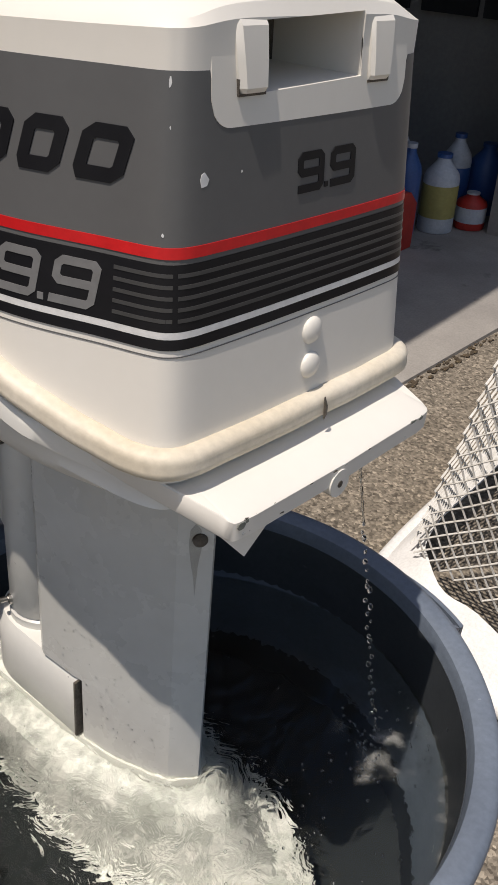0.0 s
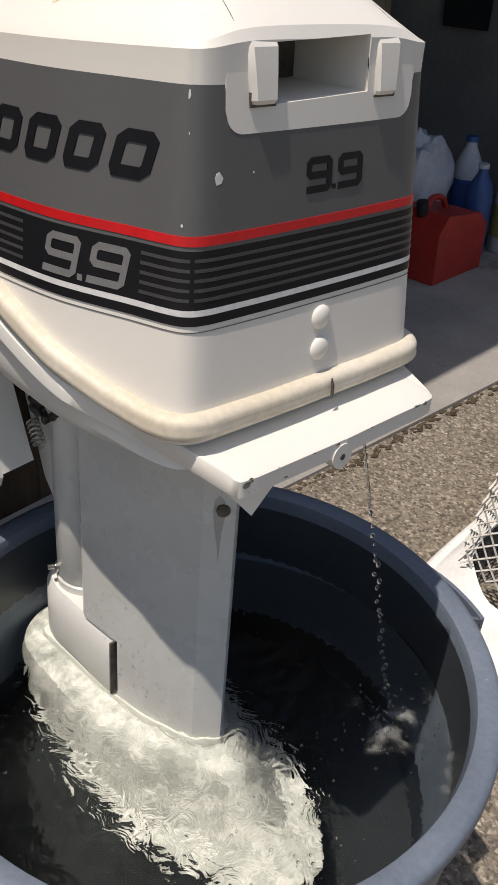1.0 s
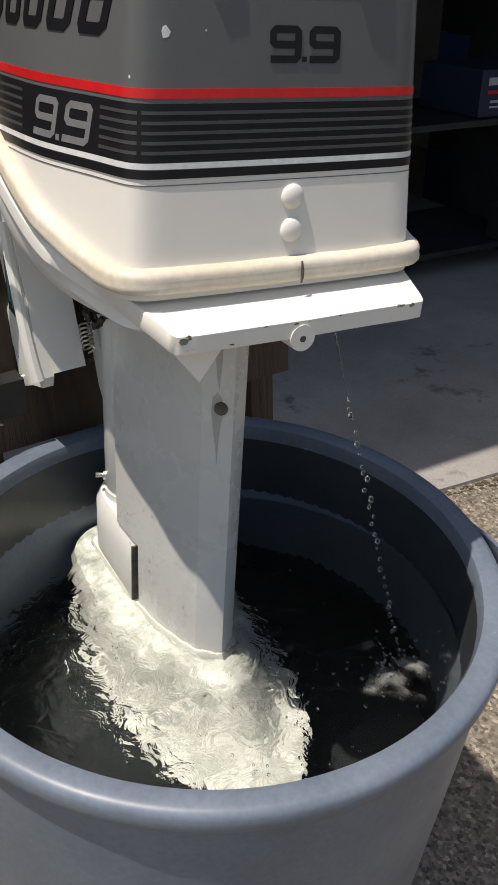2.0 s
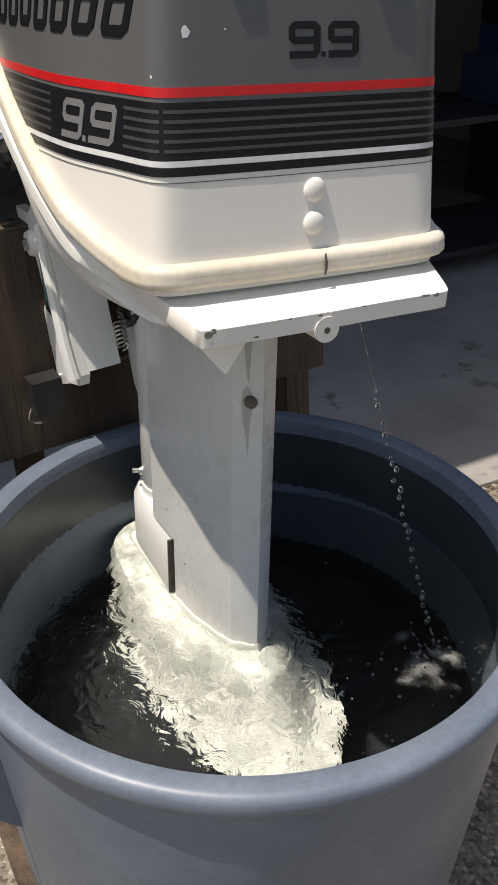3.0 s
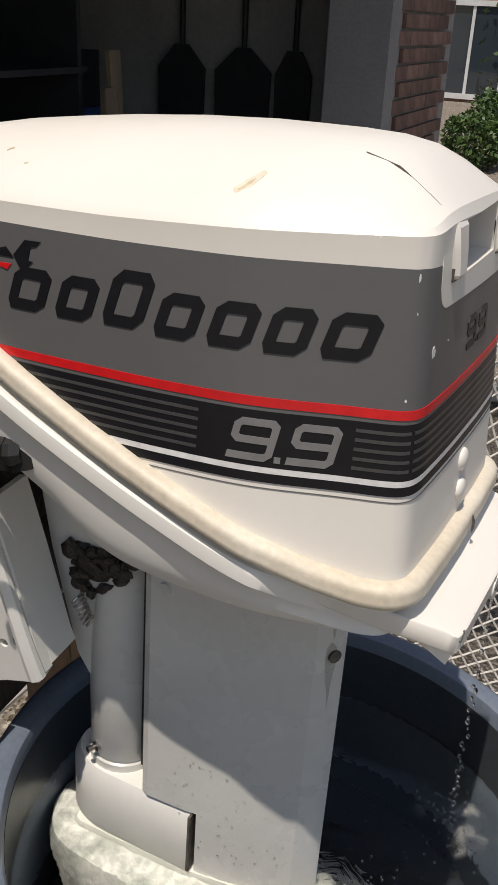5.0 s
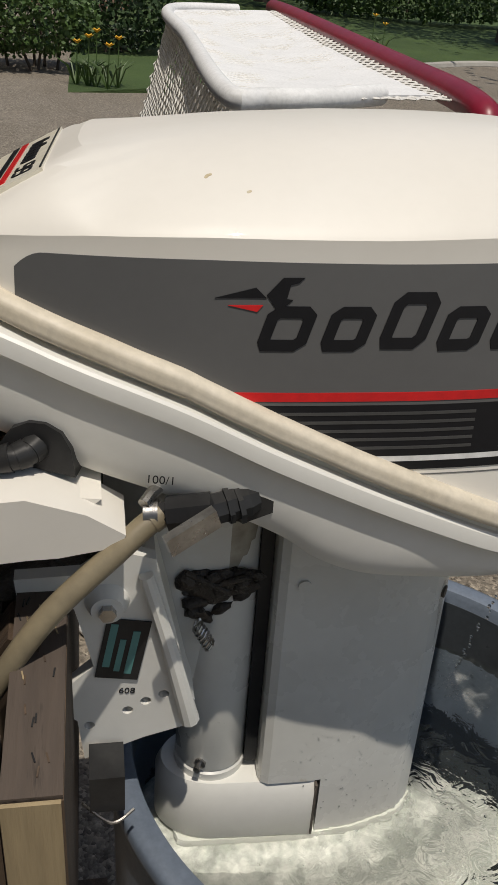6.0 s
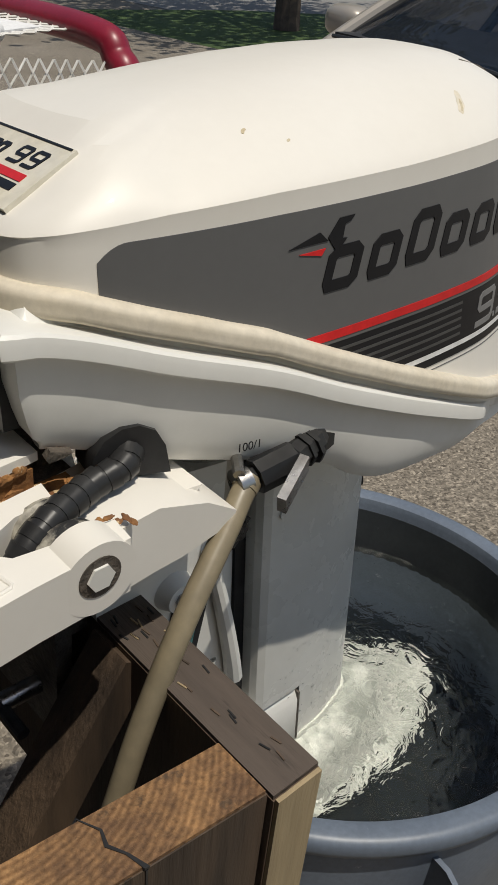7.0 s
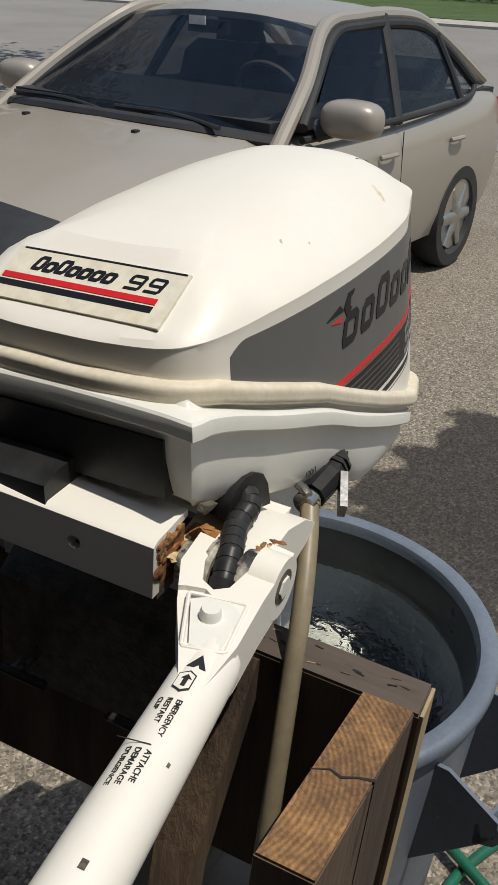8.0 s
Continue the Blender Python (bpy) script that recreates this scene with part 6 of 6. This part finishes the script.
        pipe([q, q.lerp(t, 0.5) + Vector((0, 0, 0.08)), t], [0.008, 0.007, 0.001], 3, False, blades)
    tagged(part("blades", blades, LEAFM, lily), kind="stuff")

# neighbour's brick house
HOUSE = surface("far_brick", (0.36, 0.17, 0.11), 0.9, (0.28, 0.13, 0.085), 2, 30, 0.2)
nt, n = HOUSE.node_tree, HOUSE.node_tree.nodes
bricks, at, mapped = n.new("ShaderNodeTexBrick"), n.new("ShaderNodeTexCoord"), n.new("ShaderNodeMapping")
bricks.inputs["Scale"].default_value = 4.4
bricks.inputs["Color1"].default_value, bricks.inputs["Color2"].default_value, bricks.inputs["Mortar"].default_value = (0.4, 0.19, 0.125, 1), (0.27, 0.125, 0.09, 1), (0.42, 0.36, 0.3, 1)
mapped.inputs["Rotation"].default_value = (radians(90), 0, 0)
nt.links.new(at.outputs["Object"], mapped.inputs["Vector"])
nt.links.new(mapped.outputs["Vector"], bricks.inputs["Vector"])
nt.links.new(bricks.outputs["Color"], n["Principled BSDF"].inputs["Base Color"])
house = thing("house", "neighbour's red brick house with white trim", "house")
part("wall", block((-10.6, 19.0, 0.0), (0.6, 19.3, 5.0), 0.01), HOUSE, house)
part("wall", block((0.3, 19.31, 0.0), (0.6, 28, 5.0), 0.01), HOUSE, house)
part("roof", prism([(18.4, 5.0), (24, 8.0), (29.5, 5.0)], "x", -11.0, 1.0), ROAD, house)
TRIM = surface("white_trim", (0.7, 0.7, 0.68), 0.5, None, 4, 50, 0.05)
PANE = bpy.data.materials.new("window_glass")
PANE.use_nodes = True
pp = PANE.node_tree.nodes["Principled BSDF"]
pp.inputs["Base Color"].default_value, pp.inputs["Roughness"].default_value, pp.inputs["Specular IOR Level"].default_value = (0.03, 0.04, 0.05, 1), 0.04, 0.8
for x in (-4.45, -7.4):
    win = part("window", block((x, 18.95, 0.2), (x + 1.3, 18.99, 1.8), 0.004), PANE, house)
    for lo, hi in (((x - 0.08, 18.9, 0.12), (x, 18.99, 1.88)), ((x + 1.3, 18.9, 0.12), (x + 1.38, 18.99, 1.88)), ((x + 0.002, 18.9, 0.1), (x + 1.298, 18.99, 0.2)), ((x + 0.002, 18.9, 1.8), (x + 1.298, 18.99, 1.9)), ((x + 0.62, 18.92, 0.2), (x + 0.68, 18.948, 1.8))):
        part("frame", block(lo, hi, 0.004), TRIM, win)
part("downpipe", pipe([(-1.1, 18.93, 0.0), (-1.1, 18.93, 4.8)], 0.05, 10), TRIM, house, "white downpipe")
ivy = foliage(2600, lambda r: Vector((-2.3 + r.gauss(0, 0.38), 18.9 - abs(r.gauss(0, 0.08)), r.uniform(0.0, 2.6))), 0.12, 41)
ivy.materials.append(LEAFM)
tagged(new("ivy", ivy), "bright green ivy climbing on the brick house", "ivy", kind="stuff")


# ---- parked car ----
CARP = surface("beige_metallic", (0.345, 0.31, 0.265), 0.35, (0.33, 0.295, 0.25), 2, 300, 0.01, metal=0.15, coat=0.5, mottle=0.02)
TYRE = surface("tyre_rubber", (0.02, 0.02, 0.02), 0.75, (0.03, 0.03, 0.03), 20, 100, 0.2)
ALLOY = surface("alloy", (0.5, 0.5, 0.49), 0.3, None, 20, 100, 0.05, metal=0.9)
CABIN = surface("dark_trim", (0.014, 0.015, 0.018), 0.6, (0.024, 0.025, 0.028), 9, 120, 0.2)
LAMP = surface("lamp_lens", (0.22, 0.22, 0.23), 0.1, None, 20, 60, 0.02)
GLASS = bpy.data.materials.new("car_glass")
GLASS.use_nodes = True
p = GLASS.node_tree.nodes["Principled BSDF"]
p.inputs["Base Color"].default_value, p.inputs["Alpha"].default_value = (0.006, 0.011, 0.02, 1), 0.68
p.inputs["Roughness"].default_value, p.inputs["IOR"].default_value = 0.02, 1.45
car = thing("car", "beige metallic sedan parked on the drive", "car")
car.matrix_basis = Matrix.Translation((4.978, 1.813, drive_z(4.978))) @ Matrix.Rotation(math.atan(0.04), 4, "Y") @ Matrix.Rotation(radians(-8.3), 4, "Z") @ Matrix.Scale(1.041, 4)
STATIONS = [(-3.53, 0.5, 0.34, 0.56, 0.6), (-3.47, 0.72, 0.24, 0.62, 0.67), (-3.25, 0.82, 0.2, 0.7, 0.77), (-2.9, 0.86, 0.2, 0.79, 0.86), (-2.5, 0.875, 0.2, 0.85, 0.93), (-2.1, 0.885, 0.2, 0.89, 0.975),
            (-1.5, 0.888, 0.2, 0.91, 0.95), (-0.7, 0.888, 0.2, 0.94, 0.96), (0.0, 0.885, 0.2, 0.975, 1.0), (0.4, 0.87, 0.24, 0.99, 1.05), (0.74, 0.81, 0.3, 0.96, 1.03), (0.88, 0.68, 0.42, 0.88, 0.95)]


def section(x, w, sill, belt, top, grow=0.0):
    w += grow
    half = [(0, sill), (0.8 * w, sill), (0.95 * w, sill + 0.05), (w * 0.985, sill + 0.18), (w, 0.55 * belt + 0.15), (w * 0.985, belt - 0.14), (w * 0.955, belt - 0.05), (w * 0.9, belt + grow), (w * 0.78, belt + (top - belt) * 0.62 + grow), (w * 0.45, top - 0.008 + grow), (0, top + grow)]
    return [(x, -y, z) for y, z in half] + [(x, y, z) for y, z in half[-2:0:-1]]


def smooth_stations(rows, extra=3):
    cols = [list(c) for c in zip(*rows)]
    fine = spline([(a, b, c) for a, b, c in zip(cols[0], cols[1], cols[2])], extra)
    fine2 = spline([(a, b, c) for a, b, c in zip(cols[0], cols[3], cols[4])], extra)
    return [(a.x, a.y, a.z, b.y, b.z) for a, b in zip(fine, fine2)]


body = part("body", loft([section(*r) for r in smooth_stations(STATIONS)]), CARP, car, "beige metallic body", 40)
for x in (-2.65, 0.0):
    cut(body, pipe([(x, -1.2, 0.33), (x, 1.2, 0.33)], 0.365, 36))
nose = [r for r in smooth_stations(STATIONS) if r[0] < -3.12]
part("front_mask", loft([section(*r, 0.006) for r in nose]), CABIN, car, "black vinyl mask over the nose")
part("inner_floor", block((-2.0, -0.76, 0.955), (0.62, 0.76, 1.01), 0.02), CABIN, car)
part("dashboard", prism([(-2.0, 0.95), (-1.62, 0.97), (-1.5, 1.05), (-1.62, 1.09), (-1.98, 1.0)], "y", -0.7, 0.7, 0.02), CABIN, car)
# roof, pillars and glass
ROOF = [(-1.33, 0.56, 1.4), (-1.1, 0.585, 1.445), (-0.7, 0.6, 1.47), (-0.3, 0.59, 1.445), (0.0, 0.56, 1.385)]
rows = []
for x, w, z in spline(ROOF, 4):
    top = [(x, -w + 2 * w * k / 12, z + 0.0 - 0.055 * abs(2 * k / 12 - 1) ** 2.6) for k in range(13)]
    rows.append(top + [(x, y, zz - 0.03) for _, y, zz in top[::-1]])
part("roof", loft(rows), CARP, car, "", 40)
for side in (-1, 1):
    rail = spline([(-2.06, 0.83 * side, 0.9), (-1.7, 0.74 * side, 1.14), (-1.33, 0.6 * side, 1.36), (-1.0, 0.595 * side, 1.405), (-0.6, 0.6 * side, 1.418), (-0.25, 0.595 * side, 1.385), (0.12, 0.63 * side, 1.255), (0.55, 0.7 * side, 1.05)], 6)
    part("pillar", pipe(rail, 0.036, 10), CARP, car, "slim roof pillar")
    part("pillar", pipe([(-0.93, 0.845 * side, 0.93), (-0.84, 0.73 * side, 1.18), (-0.76, 0.61 * side, 1.41)], 0.03, 8), CABIN, car, "black centre pillar")
    part("pillar", pipe([(-0.06, 0.82 * side, 0.985), (-0.08, 0.735 * side, 1.15), (-0.12, 0.64 * side, 1.32)], 0.022, 8), CABIN, car)
    belt_line = spline([(-1.85, 0.835 * side, 0.935), (-0.9, 0.852 * side, 0.95), (0.0, 0.825 * side, 0.985), (0.26, 0.765 * side, 1.04)], 6)
    arch = spline([(-1.8, 0.8 * side, 0.98), (-1.6, 0.735 * side, 1.14), (-1.28, 0.625 * side, 1.325), (-1.0, 0.622 * side, 1.362), (-0.6, 0.628 * side, 1.375), (-0.25, 0.622 * side, 1.345), (0.05, 0.665 * side, 1.22), (0.26, 0.76 * side, 1.05)], 6)
    part("window_surround", pipe(arch, 0.028, 10), CABIN, car, "black rubber window surround")
    part("belt_trim", pipe(belt_line, 0.017, 8), CABIN, car, "black window trim")
    for corner in ([(-1.78, 0.83, 0.95), (-0.95, 0.845, 0.955), (-0.8, 0.63, 1.385), (-1.22, 0.62, 1.37)], [(-0.9, 0.845, 0.96), (-0.07, 0.82, 0.985), (-0.13, 0.64, 1.315), (-0.73, 0.63, 1.385)], [(-0.04, 0.815, 0.99), (0.25, 0.76, 1.04), (0.06, 0.67, 1.21), (-0.09, 0.645, 1.29)]):
        c = [Vector((x, y * side, z)) for x, y, z in corner]
        g = loft([[c[0].lerp(c[3], v), c[1].lerp(c[2], v)] for v in (0, 0.5, 1)], closed=False)
        bmesh.ops.solidify(g, geom=g.faces[:], thickness=0.004)
        part("side_window", g, GLASS, car, "clear side window").visible_shadow = False
    mirror = bmesh.new()
    bmesh.ops.create_uvsphere(mirror, u_segments=24, v_segments=14, radius=1.0)
    for v in mirror.verts:
        v.co = Vector([math.copysign(abs(c) ** 0.7, c) for c in v.co])
    mirror.transform(Matrix.Translation((-1.72, 1.0 * side, 1.03)) @ Matrix.Diagonal((0.095, 0.14, 0.082, 1)))
    part("wing_mirror", mirror, CARP, car, "rounded beige wing mirror")
    part("mirror_foot", pipe([(-1.75, 0.85 * side, 0.97), (-1.73, 0.92 * side, 0.99)], [0.05, 0.035], 10), CABIN, car)
    for x in (-1.08, -0.2):
        part("door_handle", pipe(spline([(x - 0.09, 0.89 * side, 0.79), (x - 0.05, 0.905 * side, 0.795), (x + 0.05, 0.905 * side, 0.795), (x + 0.09, 0.888 * side, 0.79)], 4), 0.014, 8), CARP, car, "beige door handle")
    for x in (-1.84, -0.92):
        part("door_seam", pipe([(x, 0.893 * side, 0.28), (x + 0.01, 0.892 * side, 0.6), (x + 0.03, 0.868 * side, 0.89)], 0.003, 5), CABIN, car)
    part("headlight", prism([(-3.36, 0.6), (-3.05, 0.72), (-2.98, 0.78), (-3.2, 0.74), (-3.42, 0.66)], "y", 0.62 * side, 0.8 * side, 0.02), LAMP, car, "clear headlight")
    part("tail_light", prism([(0.66, 0.8), (0.82, 0.78), (0.8, 0.92), (0.66, 0.95)], "y", 0.7 * side, 0.85 * side, 0.02), RED, car, "red tail light")
g = loft([[Vector((-2.14 + 0.16 * abs(2 * k / 10 - 1) ** 2, -0.8 + 1.6 * k / 10, 0.955)).lerp(Vector((-1.36 + 0.05 * abs(2 * k / 10 - 1) ** 2, -0.575 + 1.15 * k / 10, 1.4 - 0.04 * abs(2 * k / 10 - 1) ** 2)), v) for k in range(11)] for v in (0, 0.25, 0.5, 0.75, 1)], closed=False)
bmesh.ops.solidify(g, geom=g.faces[:], thickness=0.005)
part("windscreen", g, GLASS, car, "wide clear windscreen", 60).visible_shadow = False
g = loft([[Vector((0.6, -0.68 + 1.36 * k / 8, 1.05)).lerp(Vector((0.02, -0.54 + 1.08 * k / 8, 1.375)), v) for k in range(9)] for v in (0, 0.5, 1)], closed=False)
bmesh.ops.solidify(g, geom=g.faces[:], thickness=0.005)
part("rear_window", g, GLASS, car, "clear rear window").visible_shadow = False
part("cowl_trim", pipe(spline([(-1.98, -0.8, 0.935), (-2.13, -0.4, 0.965), (-2.16, 0, 0.97), (-2.13, 0.4, 0.965), (-1.98, 0.8, 0.935)], 6), 0.03, 8, flat=1.6), CABIN, car, "black trim at the foot of the windscreen")
for y in (-0.3, 0.35):
    part("wiper", pipe(spline([(-2.14, y - 0.3, 0.985), (-2.08, y, 1.005), (-2.06, y + 0.35, 1.0)], 5), 0.01, 6), CABIN, car, "black wiper")
    part("washer_nozzle", block((-2.34, y - 0.012, 0.945), (-2.31, y + 0.012, 0.96), 0.004), CABIN, car)
for y in (-0.38, 0.38):
    seat = part("seat", prism([(-1.15, 0.75), (-0.7, 0.75), (-0.57, 1.18), (-0.67, 1.22), (-0.79, 1.16), (-0.87, 0.95), (-1.15, 0.92)], "y", y - 0.25, y + 0.25, 0.05, 3), CABIN, car, "dark cloth seat")
    part("headrest", prism([(-0.65, 1.22), (-0.55, 1.22), (-0.53, 1.36), (-0.63, 1.36)], "y", y - 0.13, y + 0.13, 0.03, 3), CABIN, seat)
part("rear_bench", prism([(-0.3, 0.9), (0.0, 0.9), (0.14, 1.16), (0.04, 1.18), (-0.08, 1.0)], "y", -0.66, 0.66, 0.04, 3), CABIN, car, "dark rear bench")
ring = [Vector((-1.42 - 0.185 * 0.45 * math.sin(a), -0.38 + 0.185 * math.cos(a), 1.04 + 0.185 * 0.85 * math.sin(a))) for a in [k * math.pi / 12 for k in range(24)]]
part("steering_wheel", pipe(ring, 0.014, 8, True), surface("grey_wheel", (0.12, 0.12, 0.12), 0.5), car, "grey steering wheel")
part("inner_mirror", block((-1.43, -0.12, 1.3), (-1.4, 0.12, 1.36), 0.012), CABIN, car)
part("windscreen_sticker", block((-1.475, -0.02, 1.335), (-1.472, 0.08, 1.375), 0), TRIM, car, "small white sticker")
for x in (-2.65, 0.0):
    for side in (-1, 1):
        y = 0.8 * side
        wheel = part("wheel", pipe([(x, y - 0.09 * side, 0.31), (x, y + 0.06 * side, 0.31)], 0.2, 28), ALLOY, car, "six-spoke alloy wheel")
        rows = []
        for k in range(41):
            a = 2 * math.pi * k / 40
            rows.append([(x + r * math.cos(a), y + d * side, 0.31 + r * math.sin(a)) for r, d in ((0.215, -0.1), (0.3, -0.095), (0.315, -0.06), (0.315, 0.05), (0.3, 0.085), (0.23, 0.085), (0.205, 0.06))])
        part("tyre", loft(rows[:-1], ring_closed=True), TYRE, wheel, "black tyre")
        for k in range(6):
            a = k * math.pi / 3
            part("spoke", pipe([(x, y + 0.07 * side, 0.31), (x + 0.2 * math.cos(a), y + 0.065 * side, 0.31 + 0.2 * math.sin(a))], [0.045, 0.032], 10, flat=0.5), ALLOY, wheel)
        part("wheel_well", pipe([(x, y - 0.16 * side, 0.31), (x, y - 0.1 * side, 0.31)], 0.205, 24), TYRE, wheel)

# ---- things in the dim garage ----
REDCAN = surface("red_plastic", (0.42, 0.028, 0.018), 0.5, (0.34, 0.022, 0.016), 9, 80, 0.1)
BLUE = surface("blue_plastic", (0.03, 0.09, 0.28), 0.4, None, 9, 80, 0.05)
PALEP = surface("pale_plastic", (0.48, 0.51, 0.55), 0.5, (0.38, 0.42, 0.48), 12, 80, 0.1)
FLOOR = 0.072


def fuel_can(x, y):
    ob = thing("fuel_can", "red plastic fuel can on the garage floor", "fuel can")
    part("can_body", prism([(y - 0.13, FLOOR), (y + 0.25, FLOOR), (y + 0.255, FLOOR + 0.2), (y + 0.19, FLOOR + 0.26), (y - 0.07, FLOOR + 0.29), (y - 0.13, FLOOR + 0.22)], "x", x - 0.13, x + 0.13, 0.025, 3), REDCAN, ob)
    part("grip", pipe(spline([(x, y - 0.05, FLOOR + 0.28), (x, y - 0.02, FLOOR + 0.33), (x, y + 0.06, FLOOR + 0.32), (x, y + 0.1, FLOOR + 0.27)], 5), 0.014, 8), REDCAN, ob)
    part("cap", pipe([(x, y - 0.075, FLOOR + 0.27), (x, y - 0.09, FLOOR + 0.33)], 0.026, 14), BLACKP, ob)


def bottle(x, y, r, h, m, cap, label, band=None):
    ob = thing("bottle", label, "bottle", "bottles on the garage floor")
    part("flask", turned([(r * 0.96, FLOOR), (r, FLOOR + 0.01), (r, FLOOR + h * 0.68), (r * 0.9, FLOOR + h * 0.76), (r * 0.4, FLOOR + h * 0.9), (r * 0.34, FLOOR + h * 0.95)], 22, (x, y)), m, ob)
    part("cap", turned([(r * 0.42, FLOOR + h * 0.95), (r * 0.42, FLOOR + h)], 16, (x, y)), cap, ob)
    if band:
        part("label_band", turned([(r * 1.01, FLOOR + h * 0.2), (r * 1.012, FLOOR + h * 0.22), (r * 1.012, FLOOR + h * 0.6), (r * 1.01, FLOOR + h * 0.62)], 22, (x, y)), band, ob)


fuel_can(-1.6, 2.9)
YELLOW = surface("yellow_label", (0.34, 0.3, 0.1), 0.5)
bottle(-1.52, 3.46, 0.085, 0.36, PALEP, BLUE, "white jug with a yellow label on the garage floor", YELLOW)
bottle(-1.42, 3.62, 0.075, 0.17, REDCAN, PALEP, "short red and white tin on the garage floor", PALEP)
bottle(-1.6, 3.28, 0.06, 0.42, BLUE, PALEP, "tall blue bottle on the garage floor")
bottle(-1.58, 3.72, 0.07, 0.4, PALEP, BLUE, "pale jug on the garage floor", BLUE)
bottle(-1.5, 3.9, 0.09, 0.34, BLUE, BLUE, "blue canister on the garage floor")
bottle(-1.75, 3.4, 0.07, 0.5, PALEP, BLUE, "pale bottle on the garage floor", BLUE)
bag = bmesh.new()
bmesh.ops.create_icosphere(bag, subdivisions=4, radius=1.0)
for v in bag.verts:
    v.co *= 1 + 0.22 * noise.noise(v.co * 2.1) + 0.07 * noise.noise(v.co * 7)
bag.transform(Matrix.Translation((-1.84, 3.14, FLOOR + 0.27)) @ Matrix.Diagonal((0.12, 0.19, 0.26, 1)))
tagged(part("bag", bag, PALEP), "crumpled pale blue bag behind the fuel can", "bag")
sack = bmesh.new()
bmesh.ops.create_icosphere(sack, subdivisions=4, radius=1.0)
for v in sack.verts:
    v.co *= 1 + 0.2 * noise.noise(v.co * 2.4 + Vector((4, 0, 0))) + 0.06 * noise.noise(v.co * 8)
sack.transform(Matrix.Translation((-2.02, 3.22, FLOOR + 0.22)) @ Matrix.Diagonal((0.1, 0.1, 0.22, 1)))
tagged(part("sack", sack, REDCAN), "dark red sack on the garage floor", "sack")
shelf = thing("shelf_unit", "dark steel shelf unit in the garage", "shelf")
for x in (-2.75, -2.25):
    for y in (2.35, 2.0):
        part("upright", block((x - 0.02, y - 0.6, FLOOR), (x + 0.02, y - 0.56, 1.9), 0.003), CABIN, shelf)
for z in (0.2, 0.74, 1.25, 1.8):
    part("board", block((-2.8, 1.35, z - 0.025), (-2.2, 3.0, z), 0.004), CABIN, shelf)
for y in (2.94, 1.38):
    part("side_frame", block((-2.79, y, FLOOR), (-2.21, y + 0.03, 1.9), 0.003), CABIN, shelf)
box = thing("carton", "dark blue carton with pale print on a shelf", "carton")
NAVY = surface("navy_card", (0.02, 0.025, 0.06), 0.6)
part("carton_body", block((-2.6, 2.5, 0.745), (-2.23, 2.86, 0.93), 0.004), NAVY, box)
for z0, z1, y0, y1, m in ((0.87, 0.9, 2.54, 2.82, PALEP), (0.835, 0.85, 2.54, 2.84, RED), (0.8, 0.81, 2.56, 2.78, PALEP), (0.78, 0.787, 2.56, 2.72, PALEP)):
    part("print_bar", block((-2.231, y0, z0), (-2.2275, y1, z1), 0), m, box)
lampbox = thing("work_light", "small square work light with a pale face", "work light")
part("lamp_case", block((-2.28, 2.7, 0.205), (-2.2, 2.87, 0.36), 0.015), CABIN, lampbox)
part("lamp_face", block((-2.2, 2.725, 0.225), (-2.192, 2.845, 0.34), 0.006), PALEP, lampbox)
DIMWOOD = lumber("worn_plank", (0.24, 0.18, 0.115), (0.16, 0.12, 0.08))
for k, (y, h, t) in enumerate(((2.99, 1.1, 2), (3.07, 1.25, 3), (3.16, 0.95, 1.5))):
    tagged(part("plank", block((-0.012, -0.045, 0), (0.012, 0.045, h), 0.002, 1, Matrix.Translation((-2.05, y, FLOOR)) @ Matrix.Rotation(radians(-t), 4, "Y")), DIMWOOD), "worn plank leaning in the garage", "plank", "planks leaning in the garage")
for x, w in ((-2.4, 0.14), (-2.02, 0.16), (-1.72, 0.1)):
    tool = thing("shovel", "dark shovel hanging on the garage wall", "shovel", "tools on the wall")
    part("shaft", pipe([(x, 4.26, 1.3), (x, 4.26, 2.2)], 0.016, 8), CABIN, tool)
    part("blade", prism([(x - w, 0.92), (x + w, 0.92), (x + w * 1.05, 1.2), (x + 0.04, 1.32), (x - 0.04, 1.32), (x - w * 1.05, 1.2)], "y", 4.24, 4.262, 0.004), CABIN, tool)
for k in range(4):
    tagged(part("storage_box", block((-3.4, 3.3, FLOOR + 0.3 * k), (-2.85, 4.1, FLOOR + 0.295 + 0.3 * k), 0.015), (NAVY, CABIN, BLUE, CABIN)[k]), "dark storage box in a stack", "box", "stacked boxes")
